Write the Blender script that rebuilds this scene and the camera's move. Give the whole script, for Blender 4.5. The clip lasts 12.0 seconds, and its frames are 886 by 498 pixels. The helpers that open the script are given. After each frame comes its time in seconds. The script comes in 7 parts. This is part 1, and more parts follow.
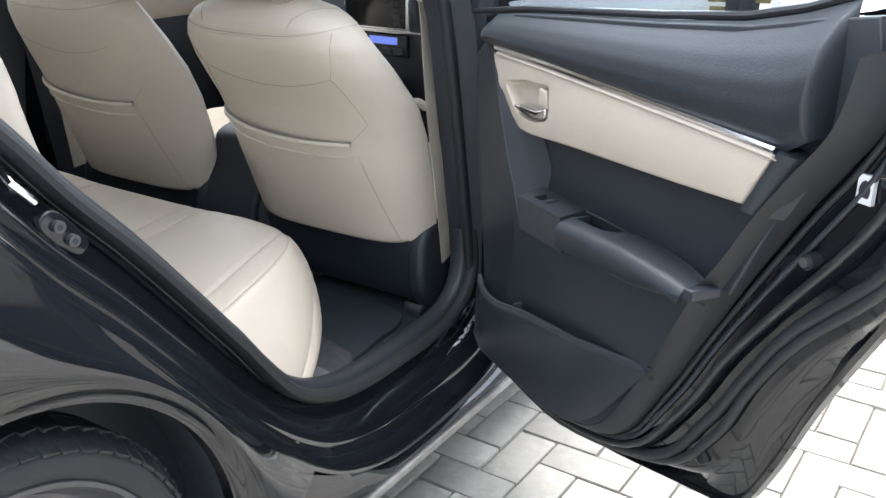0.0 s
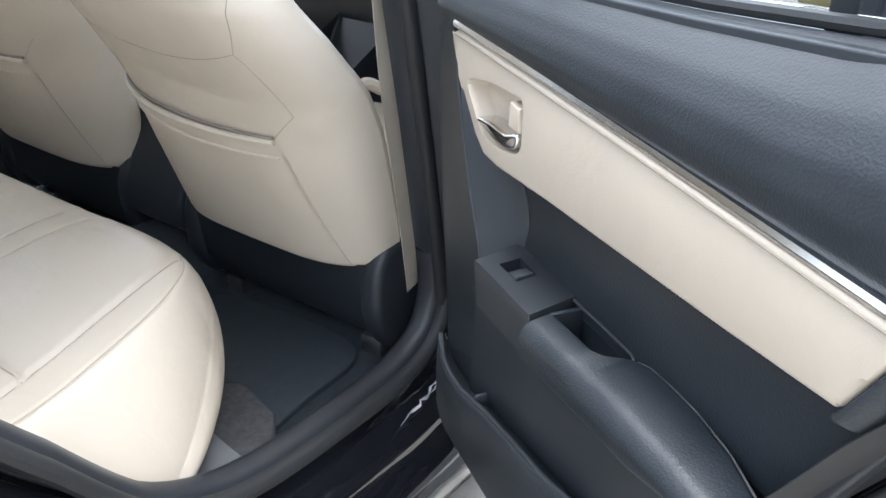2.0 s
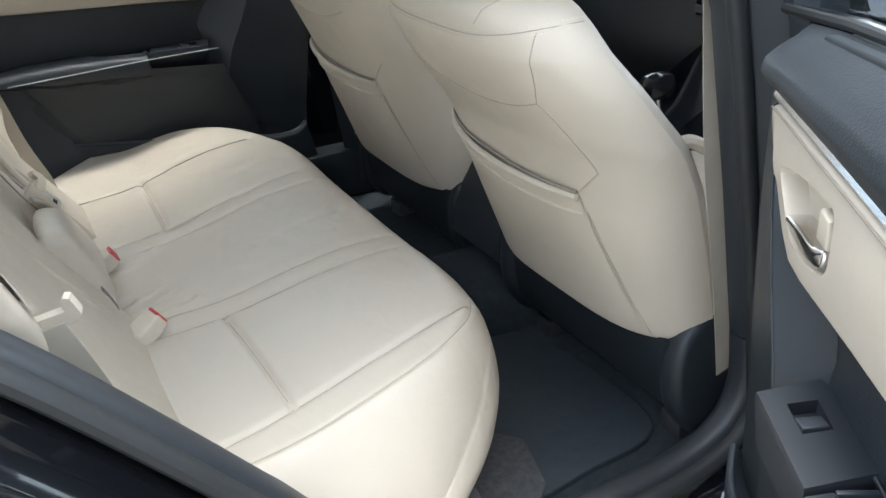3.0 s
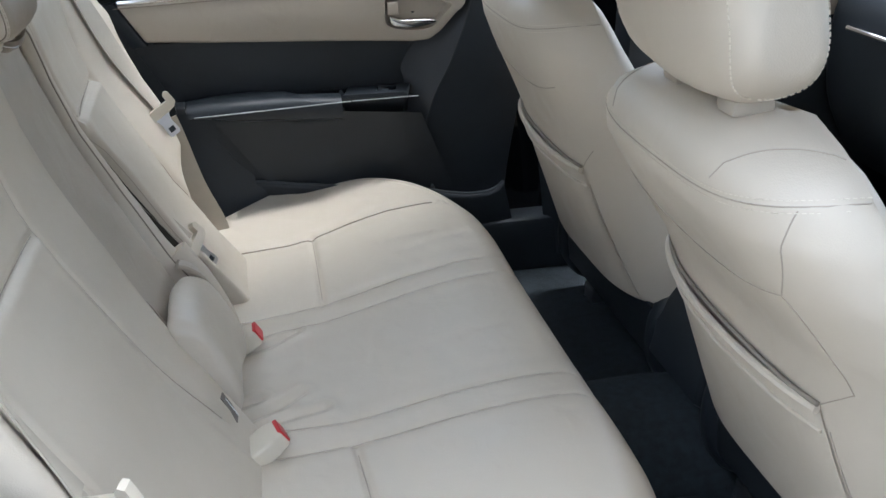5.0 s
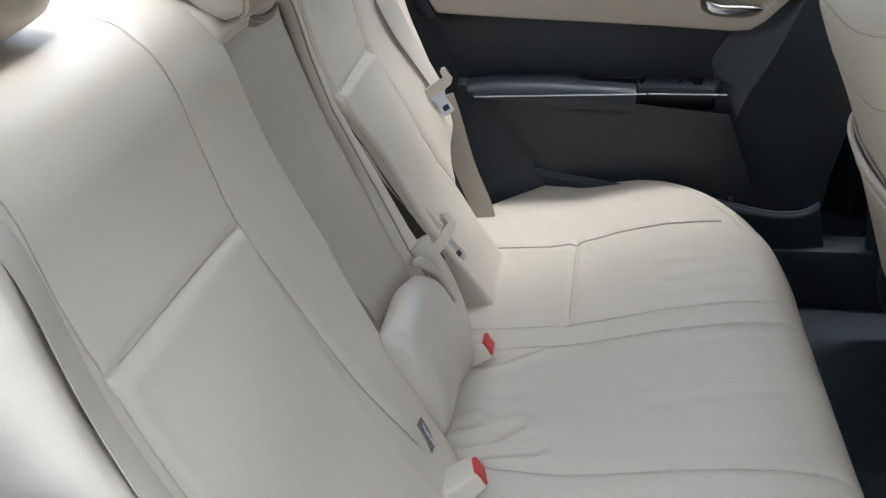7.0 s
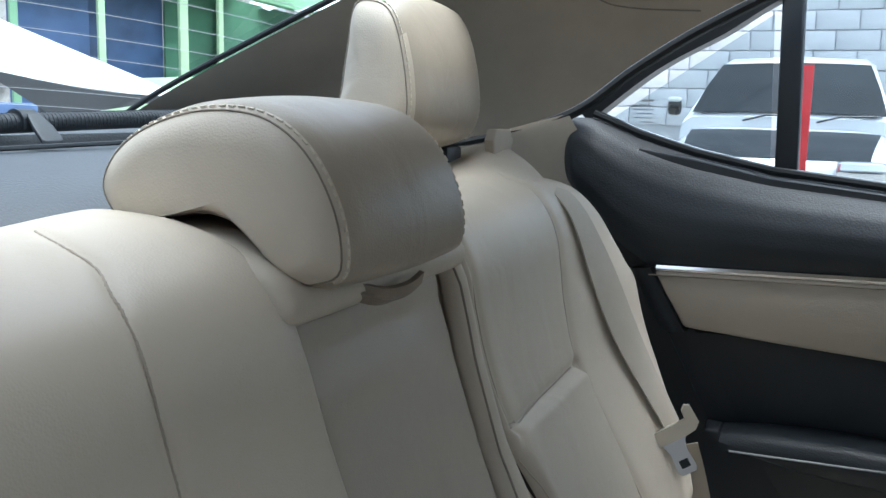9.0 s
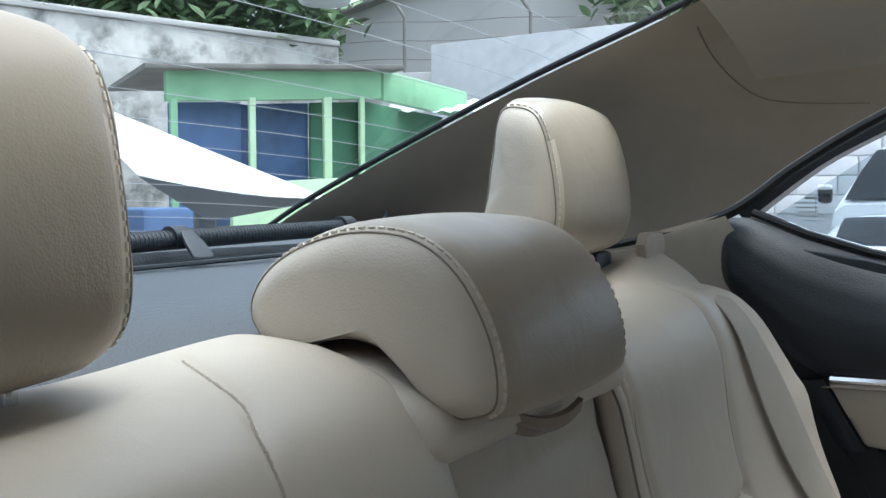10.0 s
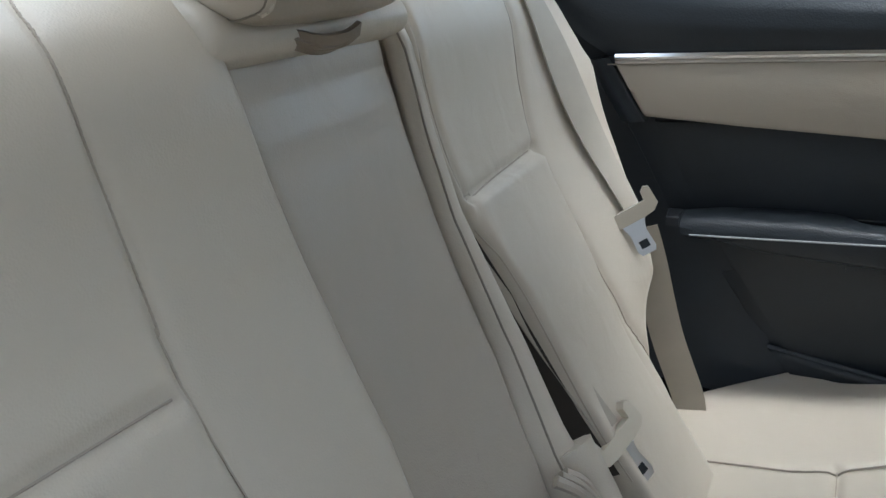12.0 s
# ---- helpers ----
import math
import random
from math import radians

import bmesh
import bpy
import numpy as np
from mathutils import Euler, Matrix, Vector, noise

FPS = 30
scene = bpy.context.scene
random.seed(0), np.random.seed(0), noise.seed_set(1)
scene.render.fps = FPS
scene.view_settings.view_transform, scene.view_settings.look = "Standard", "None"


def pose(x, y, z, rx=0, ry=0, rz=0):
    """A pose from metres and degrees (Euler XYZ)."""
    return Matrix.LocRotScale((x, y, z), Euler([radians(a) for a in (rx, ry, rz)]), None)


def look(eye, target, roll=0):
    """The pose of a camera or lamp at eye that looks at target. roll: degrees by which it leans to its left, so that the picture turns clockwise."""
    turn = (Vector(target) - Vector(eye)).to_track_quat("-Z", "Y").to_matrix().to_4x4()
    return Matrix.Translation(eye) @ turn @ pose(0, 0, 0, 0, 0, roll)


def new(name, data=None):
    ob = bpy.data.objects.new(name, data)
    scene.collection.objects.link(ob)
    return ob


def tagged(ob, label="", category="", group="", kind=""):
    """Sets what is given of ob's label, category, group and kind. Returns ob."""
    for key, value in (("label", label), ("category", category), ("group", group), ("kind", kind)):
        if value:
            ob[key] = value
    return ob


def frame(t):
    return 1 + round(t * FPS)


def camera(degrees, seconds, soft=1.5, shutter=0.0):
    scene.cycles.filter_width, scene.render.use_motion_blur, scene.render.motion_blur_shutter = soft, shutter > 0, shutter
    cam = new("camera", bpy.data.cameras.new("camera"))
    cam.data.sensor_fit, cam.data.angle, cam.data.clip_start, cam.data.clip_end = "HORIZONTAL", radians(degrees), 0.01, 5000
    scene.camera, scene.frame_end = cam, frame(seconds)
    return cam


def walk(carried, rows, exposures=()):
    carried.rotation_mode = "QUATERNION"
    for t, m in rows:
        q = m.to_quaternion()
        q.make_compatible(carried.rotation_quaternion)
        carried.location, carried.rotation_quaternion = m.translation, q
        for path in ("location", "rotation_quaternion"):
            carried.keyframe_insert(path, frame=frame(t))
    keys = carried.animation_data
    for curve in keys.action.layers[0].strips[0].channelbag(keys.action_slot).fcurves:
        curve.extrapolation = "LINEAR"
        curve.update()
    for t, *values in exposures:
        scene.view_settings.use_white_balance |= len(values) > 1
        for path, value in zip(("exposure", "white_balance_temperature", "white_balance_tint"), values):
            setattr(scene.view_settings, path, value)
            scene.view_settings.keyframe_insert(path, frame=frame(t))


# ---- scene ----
cam = camera(52.00, 12.0)


def aim(x, y, z, yaw, pitch, roll):
    """Camera pose: yaw to the left of +y, pitch up, roll as look() takes it, in degrees."""
    return Matrix.Translation((x, y, z)) @ pose(0, 0, 0, 0, 0, yaw) @ pose(0, 0, 0, 90 + pitch) @ pose(0, 0, 0, 0, 0, roll)


PATH = [
    (0.0, -0.6048, -1.7276, 1.2389, -57.237, -21.439, 0.290),
    (0.5, -0.4078, -1.7332, 1.2370, -50.257, -22.817, 0.020),
    (1.0, -0.2691, -1.6801, 1.2110, -47.167, -26.318, -0.542),
    (1.5, -0.1251, -1.5762, 1.2185, -52.295, -27.330, 0.972),
    (2.0, -0.0290, -1.5363, 1.2253, -53.575, -26.896, 1.094),
    (2.5, 0.0940, -1.5258, 1.2250, -43.792, -27.267, -1.324),
    (3.0, 0.1686, -1.5002, 1.2481, -27.135, -26.400, -3.074),
    (3.2, 0.1789, -1.4962, 1.2606, -21.660, -25.942, -2.887),
    (4.8, 0.3060, -1.2376, 1.2863, -12.479, -27.765, -0.720),
    (5.0, 0.3266, -1.2060, 1.3049, -12.927, -26.138, -0.461),
    (5.5, 0.3788, -1.1507, 1.3196, -8.777, -23.876, -0.564),
    (6.0, 0.4194, -1.0978, 1.3122, -1.695, -26.441, -0.619),
    (6.5, 0.4340, -1.0372, 1.3024, 4.728, -27.900, -1.456),
    (7.0, 0.4390, -1.0180, 1.3008, 9.475, -28.225, -1.965),
    (7.2, 0.4298, -0.9866, 1.2924, 10.199, -28.054, -2.000),
    (8.8, 0.3800, -0.5853, 1.1748, 23.678, -12.344, 1.493),
    (9.0, 0.3600, -0.5532, 1.1746, 24.600, -9.071, 1.390),
    (9.5, 0.3376, -0.5309, 1.1920, 30.566, -2.615, 0.058),
    (10.0, 0.3276, -0.5207, 1.1891, 33.260, -3.316, -0.063),
    (10.5, 0.3328, -0.5170, 1.1652, 30.763, -8.214, 0.200),
    (11.0, 0.3440, -0.5237, 1.1373, 27.918, -12.440, -0.094),
    (11.5, 0.3620, -0.5334, 1.1227, 25.754, -14.917, -0.552),
    (12.0, 0.3877, -0.5532, 1.0962, 23.228, -17.962, -1.336),
]
walk(cam, [(t, aim(*p)) for t, *p in PATH], [(0, 2.80, 6150, 8), (0.5, 3.36, 6150, 8), (1.0, 3.36, 6150, 8), (1.5, 3.16, 6150, 8), (2.5, 2.93, 6150, 7), (3.2, 2.88, 6100, 4), (4.8, 2.80, 5800, 6), (7.2, 2.85, 5850, 7), (8.8, 2.14, 5700, 3), (9.5, 1.74, 5750, 3), (10, 1.70, 5750, 3), (10.5, 1.92, 5750, 3), (11, 2.17, 5750, 4), (11.5, 2.27, 5750, 4), (12, 2.47, 5750, 4)])

import mathutils

# ---- light ----
world = bpy.data.worlds.new("sky")
scene.world = world
world.use_nodes = True
wt = world.node_tree
sky = wt.nodes.new("ShaderNodeTexSky")
sky.sky_type, sky.sun_disc = "NISHITA", False
sky.sun_elevation, sky.sun_rotation = radians(73), radians(67)
sky.air_density, sky.dust_density = 1.0, 4.0
haze = wt.nodes.new("ShaderNodeHueSaturation")  # thin cloud: a paler sky
haze.inputs["Saturation"].default_value = 0.35
wt.links.new(sky.outputs[0], haze.inputs["Color"])
wt.links.new(haze.outputs[0], wt.nodes["Background"].inputs[0])
wt.nodes["Background"].inputs[1].default_value = 0.15
sun = new("sun", bpy.data.lights.new("sun", "SUN"))
sun.data.energy, sun.data.angle, sun.data.color = 0.6, radians(48), (1.0, 0.985, 0.96)
sun.matrix_world = look((2.45, 1.05, 9.4), (0.0, 0, 0.5))


# ---- materials ----
def nodes_of(name):
    m = bpy.data.materials.new(name)
    m.use_nodes = True
    t = m.node_tree
    return m, t, t.nodes["Principled BSDF"]


def add(t, kind, **inputs):
    n = t.nodes.new(kind)
    for k, v in inputs.items():
        n.inputs[k.replace("_", " ")].default_value = v
    return n


def surface(name, colour, rough, metal=0.0, vary=0.12, scale=6.0, grain=900.0, bump=0.06, depth=0.0005, coat=0.0, sheen=0.0, spec=0.5, kind="noise", spread=0.0, stain=None):
    """A plain real-world surface: colour that varies at two scales, fine relief, and roughness that varies a little."""
    m, t, b = nodes_of(name)
    co = t.nodes.new("ShaderNodeTexCoord")
    big = add(t, "ShaderNodeTexNoise", Scale=scale, Detail=5.0, Roughness=0.6)
    fine = add(t, "ShaderNodeTexVoronoi", Scale=grain) if kind == "cell" else add(t, "ShaderNodeTexNoise", Scale=grain, Detail=3.0)
    t.links.new(co.outputs["Object"], big.inputs["Vector"])
    t.links.new(co.outputs["Object"], fine.inputs["Vector"])
    ramp = t.nodes.new("ShaderNodeValToRGB")
    lo = [c * (1 - vary) for c in colour]
    hi = [min(1, c * (1 + vary)) for c in colour]
    ramp.color_ramp.elements[0].color, ramp.color_ramp.elements[0].position = (*lo, 1), 0.3
    ramp.color_ramp.elements[1].color, ramp.color_ramp.elements[1].position = (*hi, 1), 0.7
    t.links.new(big.outputs[0], ramp.inputs[0])
    out = ramp.outputs[0]
    if spread:
        info = t.nodes.new("ShaderNodeObjectInfo")
        hsv = add(t, "ShaderNodeHueSaturation")
        mr = add(t, "ShaderNodeMapRange", To_Min=1 - spread, To_Max=1 + spread)
        t.links.new(info.outputs["Random"], mr.inputs[0])
        t.links.new(mr.outputs[0], hsv.inputs["Value"])
        t.links.new(out, hsv.inputs["Color"])
        out = hsv.outputs[0]
    if stain:
        mix = t.nodes.new("ShaderNodeMix")
        mix.data_type = "RGBA"
        st = add(t, "ShaderNodeTexNoise", Scale=stain[1], Detail=8.0, Roughness=0.7)
        t.links.new(co.outputs["Object"], st.inputs["Vector"])
        sr = t.nodes.new("ShaderNodeValToRGB")
        sr.color_ramp.elements[0].position, sr.color_ramp.elements[1].position = stain[2], stain[3]
        t.links.new(st.outputs[0], sr.inputs[0])
        t.links.new(sr.outputs[0], mix.inputs[0])
        t.links.new(out, mix.inputs[6])
        mix.inputs[7].default_value = (*stain[0], 1)
        out = mix.outputs[2]
    t.links.new(out, b.inputs["Base Color"])
    rr = add(t, "ShaderNodeMapRange", To_Min=max(0.02, rough * 0.85), To_Max=min(1, rough * 1.15))
    t.links.new(big.outputs[0], rr.inputs[0])
    t.links.new(rr.outputs[0], b.inputs["Roughness"])
    b.inputs["Metallic"].default_value = metal
    b.inputs["Specular IOR Level"].default_value = spec
    b.inputs["Coat Weight"].default_value = coat
    b.inputs["Coat Roughness"].default_value = 0.04
    b.inputs["Sheen Weight"].default_value = sheen
    if bump:
        bp = add(t, "ShaderNodeBump", Strength=bump, Distance=depth)
        t.links.new(fine.outputs[0], bp.inputs["Height"])
        t.links.new(bp.outputs[0], b.inputs["Normal"])
    return m


def leather(name, colour, rough=0.42):
    """Smooth synthetic leather with a fine cell grain and soft creases."""
    m, t, b = nodes_of(name)
    co = t.nodes.new("ShaderNodeTexCoord")
    big = add(t, "ShaderNodeTexNoise", Scale=3.5, Detail=4.0)
    cell = add(t, "ShaderNodeTexVoronoi", Scale=600.0)
    crease = add(t, "ShaderNodeTexNoise", Scale=14.0, Detail=3.0, Distortion=0.6)
    for n in (big, cell, crease):
        t.links.new(co.outputs["Object"], n.inputs["Vector"])
    ramp = t.nodes.new("ShaderNodeValToRGB")
    ramp.color_ramp.elements[0].color = (*[c * 0.93 for c in colour], 1)
    ramp.color_ramp.elements[1].color = (*[min(1, c * 1.05) for c in colour], 1)
    t.links.new(big.outputs[0], ramp.inputs[0])
    # pores a little darker than the skin between them, and rubbed patches
    pore = add(t, "ShaderNodeMapRange", From_Min=0.0, From_Max=0.0015, To_Min=0.80, To_Max=1.05)
    tint = add(t, "ShaderNodeHueSaturation")
    t.links.new(cell.outputs[0], pore.inputs[0])
    t.links.new(pore.outputs[0], tint.inputs["Value"])
    t.links.new(ramp.outputs[0], tint.inputs["Color"])
    t.links.new(tint.outputs[0], b.inputs["Base Color"])
    worn = add(t, "ShaderNodeMapRange", From_Min=0.3, From_Max=0.7, To_Min=rough * 0.82, To_Max=rough * 1.2)
    t.links.new(crease.outputs[0], worn.inputs[0])
    t.links.new(worn.outputs[0], b.inputs["Roughness"])
    b.inputs["Specular IOR Level"].default_value = 0.45
    b1 = add(t, "ShaderNodeBump", Strength=0.30, Distance=0.0005)
    b2 = add(t, "ShaderNodeBump", Strength=0.32, Distance=0.008)
    t.links.new(cell.outputs[0], b1.inputs["Height"])
    t.links.new(crease.outputs[0], b2.inputs["Height"])
    t.links.new(b2.outputs[0], b1.inputs["Normal"])
    t.links.new(b1.outputs[0], b.inputs["Normal"])
    return m


def glass(name, tint, rough=0.0):
    m = bpy.data.materials.new(name)
    m.use_nodes = True
    t = m.node_tree
    t.nodes.remove(t.nodes["Principled BSDF"])
    tr = add(t, "ShaderNodeBsdfTransparent", Color=(*tint, 1))
    gl = add(t, "ShaderNodeBsdfGlossy", Roughness=rough)
    lw = add(t, "ShaderNodeLayerWeight", Blend=0.5)
    pw = t.nodes.new("ShaderNodeMath")
    pw.operation = "POWER"
    pw.inputs[1].default_value = 4.0
    fr = add(t, "ShaderNodeMapRange", To_Min=0.03, To_Max=0.40)
    t.links.new(lw.outputs["Facing"], pw.inputs[0])
    t.links.new(pw.outputs[0], fr.inputs[0])
    mx = t.nodes.new("ShaderNodeMixShader")
    t.links.new(fr.outputs[0], mx.inputs[0])
    t.links.new(tr.outputs[0], mx.inputs[1])
    t.links.new(gl.outputs[0], mx.inputs[2])
    t.links.new(mx.outputs[0], t.nodes["Material Output"].inputs[0])
    return m


def glow(name, colour, strength):
    m, t, b = nodes_of(name)
    b.inputs["Base Color"].default_value = (*colour, 1)
    b.inputs["Emission Color"].default_value = (*colour, 1)
    b.inputs["Emission Strength"].default_value = strength
    return m


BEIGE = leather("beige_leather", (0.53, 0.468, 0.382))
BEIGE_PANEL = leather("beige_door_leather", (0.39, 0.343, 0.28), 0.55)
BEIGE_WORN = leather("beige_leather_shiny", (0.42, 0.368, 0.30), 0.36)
# darker copy of the seat leather, with the headrest fronts' shade in its colour
BEIGE_SHADED = leather("shaded_headrest_leather", (0.37, 0.318, 0.25), 0.36)
# the pull strap's leather, browned to carry the shade it hangs in
STRAP = leather("shaded_strap_leather", (0.23, 0.185, 0.14), 0.4)
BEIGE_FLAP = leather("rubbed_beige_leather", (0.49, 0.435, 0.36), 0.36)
# shade of the armrest gap, put into a near-black colour
GAP_SHADE = surface("gap_shade", (0.05, 0.043, 0.036), 0.9, bump=0)
# shade of creases and narrow gaps, put into the colour of thin tubes
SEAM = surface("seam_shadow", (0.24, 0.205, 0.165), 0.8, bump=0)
SEAM_SOFT = surface("seam_thread", (0.40, 0.345, 0.28), 0.8, bump=0)
THREAD = surface("pale_thread", (0.66, 0.60, 0.50), 0.8, bump=0)
BEIGE_PLASTIC = surface("beige_plastic", (0.44, 0.385, 0.31), 0.5, grain=1500, bump=0.08)
HEADLINER = surface("headliner_cloth", (0.42, 0.372, 0.305), 0.95, vary=0.06, grain=1800, bump=0.2, sheen=0.2)
WEBBING = surface("belt_webbing", (0.43, 0.385, 0.315), 0.7, grain=1400, bump=0.3)
SOFT_BLACK = surface("soft_black_trim", (0.018, 0.0225, 0.028), 0.46, spec=0.42, vary=0.15, grain=420, bump=0.4, depth=0.0006, kind="cell")
HARD_BLACK = surface("hard_black_plastic", (0.021, 0.0255, 0.031), 0.44, spec=0.4, vary=0.15, grain=1200, bump=0.2)
# pale grey for the highlight painted on the far armrest's edge
EDGE_HIGHLIGHT = surface("pale_edge_highlight", (0.36, 0.38, 0.385), 0.4, vary=0.06, bump=0)
GREY_TRIM = surface("grey_black_trim", (0.030, 0.035, 0.042), 0.5, vary=0.1, grain=1200, bump=0.2)
SATIN_TRIM = surface("satin_grey_trim", (0.022, 0.025, 0.030), 0.42, vary=0.08, grain=1500, bump=0.12)
PAINT_DULL = surface("dusty_black_paint", (0.022, 0.023, 0.024), 0.32, vary=0.3, scale=30, bump=0)
GLOSS_BLACK = surface("gloss_black", (0.012, 0.013, 0.015), 0.12, bump=0)
RIM_GREY = surface("dark_alloy", (0.10, 0.10, 0.105), 0.3, metal=0.6, vary=0.2, scale=20, bump=0)
RUBBER = surface("black_rubber", (0.020, 0.022, 0.024), 0.5, spec=0.35, grain=500, bump=0.15)
PAINT = surface("black_car_paint", (0.006, 0.007, 0.009), 0.07, vary=0.2, bump=0, coat=0.4)
CARPET = surface("black_carpet", (0.032, 0.042, 0.050), 1.0, vary=0.3, grain=1600, bump=1.0, depth=0.002, scale=60)
CARPET_GREY = surface("grey_carpet", (0.10, 0.10, 0.105), 1.0, vary=0.3, grain=1400, bump=1.0, depth=0.003, scale=90)
BRIGHT_STEEL = surface("brushed_steel", (0.85, 0.85, 0.86), 0.34, metal=1.0, vary=0.04, bump=0)
CHROME = surface("satin_chrome", (0.75, 0.75, 0.76), 0.16, metal=1.0, vary=0.04, bump=0)
STEEL = surface("plain_steel", (0.45, 0.45, 0.46), 0.35, metal=1.0, vary=0.2, bump=0)
RED = surface("red_plastic", (0.55, 0.03, 0.035), 0.4, bump=0)
WHITE_LABEL = surface("white_label", (0.75, 0.75, 0.75), 0.5, bump=0)
INK = surface("dark_ink", (0.03, 0.03, 0.03), 0.6, bump=0)
GREY_INK = surface("grey_ink", (0.42, 0.44, 0.47), 0.6, bump=0)
SHELF = surface("shelf_cloth", (0.060, 0.068, 0.080), 0.48, vary=0.1, grain=420, bump=0.5, depth=0.0006, kind="cell")
CLEAR = glass("door_glass", (0.80, 0.84, 0.86))
TINTED = glass("tinted_glass", (0.84, 0.865, 0.86))
PAVER = surface("paver_concrete", (0.29, 0.272, 0.242), 0.85, vary=0.18, scale=14, grain=260, bump=0.6, depth=0.002, spread=0.16, stain=((0.15, 0.14, 0.12), 9, 0.48, 0.8))
YARD = surface("yard_concrete", (0.33, 0.32, 0.30), 0.95, vary=0.15, scale=0.8, grain=60, bump=0.3, depth=0.004, stain=((0.25, 0.24, 0.22), 0.7, 0.5, 0.8))
PALE_TRIM = surface("pale_grey_plastic", (0.16, 0.165, 0.175), 0.55, vary=0.1, grain=1200, bump=0.2)
EDGE_TRIM = surface("matt_edge_trim", (0.022, 0.024, 0.026), 0.62, spec=0.3, vary=0.15, grain=1200, bump=0.2)
IVORY = surface("ivory_plastic", (0.60, 0.54, 0.44), 0.4, vary=0.05, grain=1500, bump=0.05)
TAUPE = surface("woven_taupe_tag", (0.17, 0.15, 0.13), 0.8, vary=0.1, grain=2500, bump=0.4)
WELD = surface("dusty_weld_strip", (0.27, 0.255, 0.235), 0.75, vary=0.3, scale=18, grain=300, bump=0.3)
FILM = surface("clear_film", (0.55, 0.55, 0.60), 0.12, vary=0.2, scale=40, bump=0, spec=0.8)
MAT = surface("rubber_mat", (0.030, 0.038, 0.045), 0.7, vary=0.25, scale=40, grain=900, bump=0.5)
YELLOW = surface("yellow_print", (0.10, 0.085, 0.03), 0.6, bump=0)
JOINT = surface("joint_sand", (0.16, 0.145, 0.12), 1.0, vary=0.3, scale=20, grain=300, bump=0.8, depth=0.003)


# ---- mesh tools ----
def part(name, bm, material, parent=None, label="", smooth=True, weld=1e-5):
    """One mesh object from a bmesh, under a thing or a part."""
    if weld:
        bmesh.ops.remove_doubles(bm, verts=bm.verts, dist=weld)
    bmesh.ops.recalc_face_normals(bm, faces=bm.faces)
    me = bpy.data.meshes.new(name)
    bm.to_mesh(me)
    bm.free()
    me.materials.append(material)
    if smooth:
        me.shade_smooth()
        me.set_sharp_from_angle(angle=radians(40))
    ob = new(name, me)
    if parent is not None:
        ob.parent = parent
    if label:
        tagged(ob, label=label)
    return ob


def thing(name, label, category, group="", kind="", at=(0, 0, 0)):
    ob = new(name)
    ob.location = at
    ob.empty_display_size = 0.05
    return tagged(ob, label, category, group, kind)


def smooth_line(pts, n=8, closed=False):
    """Catmull-Rom through the points."""
    p = [Vector(q) for q in pts]
    out = []
    m = len(p)
    for i in range(m if closed else m - 1):
        a, b, c, d = (p[(i - 1) % m], p[i], p[(i + 1) % m], p[(i + 2) % m]) if closed else (p[max(i - 1, 0)], p[i], p[i + 1], p[min(i + 2, m - 1)])
        for k in range(n):
            s = k / n
            out.append(0.5 * ((2 * b) + (c - a) * s + (2 * a - 5 * b + 4 * c - d) * s * s + (3 * b - a - 3 * c + d) * s ** 3))
    if not closed:
        out.append(p[-1])
    return out


def skin(bm, rings, closed=True, caps=True):
    """A surface through rows of points."""
    rows = [[bm.verts.new(p) for p in r] for r in rings]
    n = len(rows[0])
    for a, b in zip(rows, rows[1:]):
        for j in range(n if closed else n - 1):
            k = (j + 1) % n
            bm.faces.new((a[j], a[k], b[k], b[j]))
    if caps and closed:
        for r in (rows[0], rows[-1]):
            c = bm.verts.new(sum((v.co for v in r), Vector()) / n)
            for j in range(n):
                bm.faces.new((r[j], r[(j + 1) % n], c))
    return bm


def tube(bm, pts, r, seg=8, taper=None):
    pts = [Vector(p) for p in pts]
    rings = []
    side = None
    for i, p in enumerate(pts):
        d = (pts[min(i + 1, len(pts) - 1)] - pts[max(i - 1, 0)]).normalized()
        if side is None:
            side = d.orthogonal().normalized()
        side = (side - d * side.dot(d)).normalized()
        up = d.cross(side)
        q = r * (taper(i / (len(pts) - 1)) if taper else 1)
        rings.append([p + (side * math.cos(2 * math.pi * k / seg) + up * math.sin(2 * math.pi * k / seg)) * q for k in range(seg)])
    return skin(bm, rings)


def ribbon(bm, pts, across, width, thick=0.0015):
    """A flat strap along the points; across: its width's direction, one or one a point."""
    pts = [Vector(p) for p in pts]
    rings = []
    for i, p in enumerate(pts):
        d = (pts[min(i + 1, len(pts) - 1)] - pts[max(i - 1, 0)]).normalized()
        a = Vector(across[i] if isinstance(across, list) else across)
        a = (a - d * a.dot(d)).normalized()
        nrm = d.cross(a)
        w, h = width / 2, thick / 2
        rings.append([p + a * w + nrm * h, p + a * w * 0.98 - nrm * h, p - a * w * 0.98 - nrm * h, p - a * w + nrm * h])
    return skin(bm, rings)


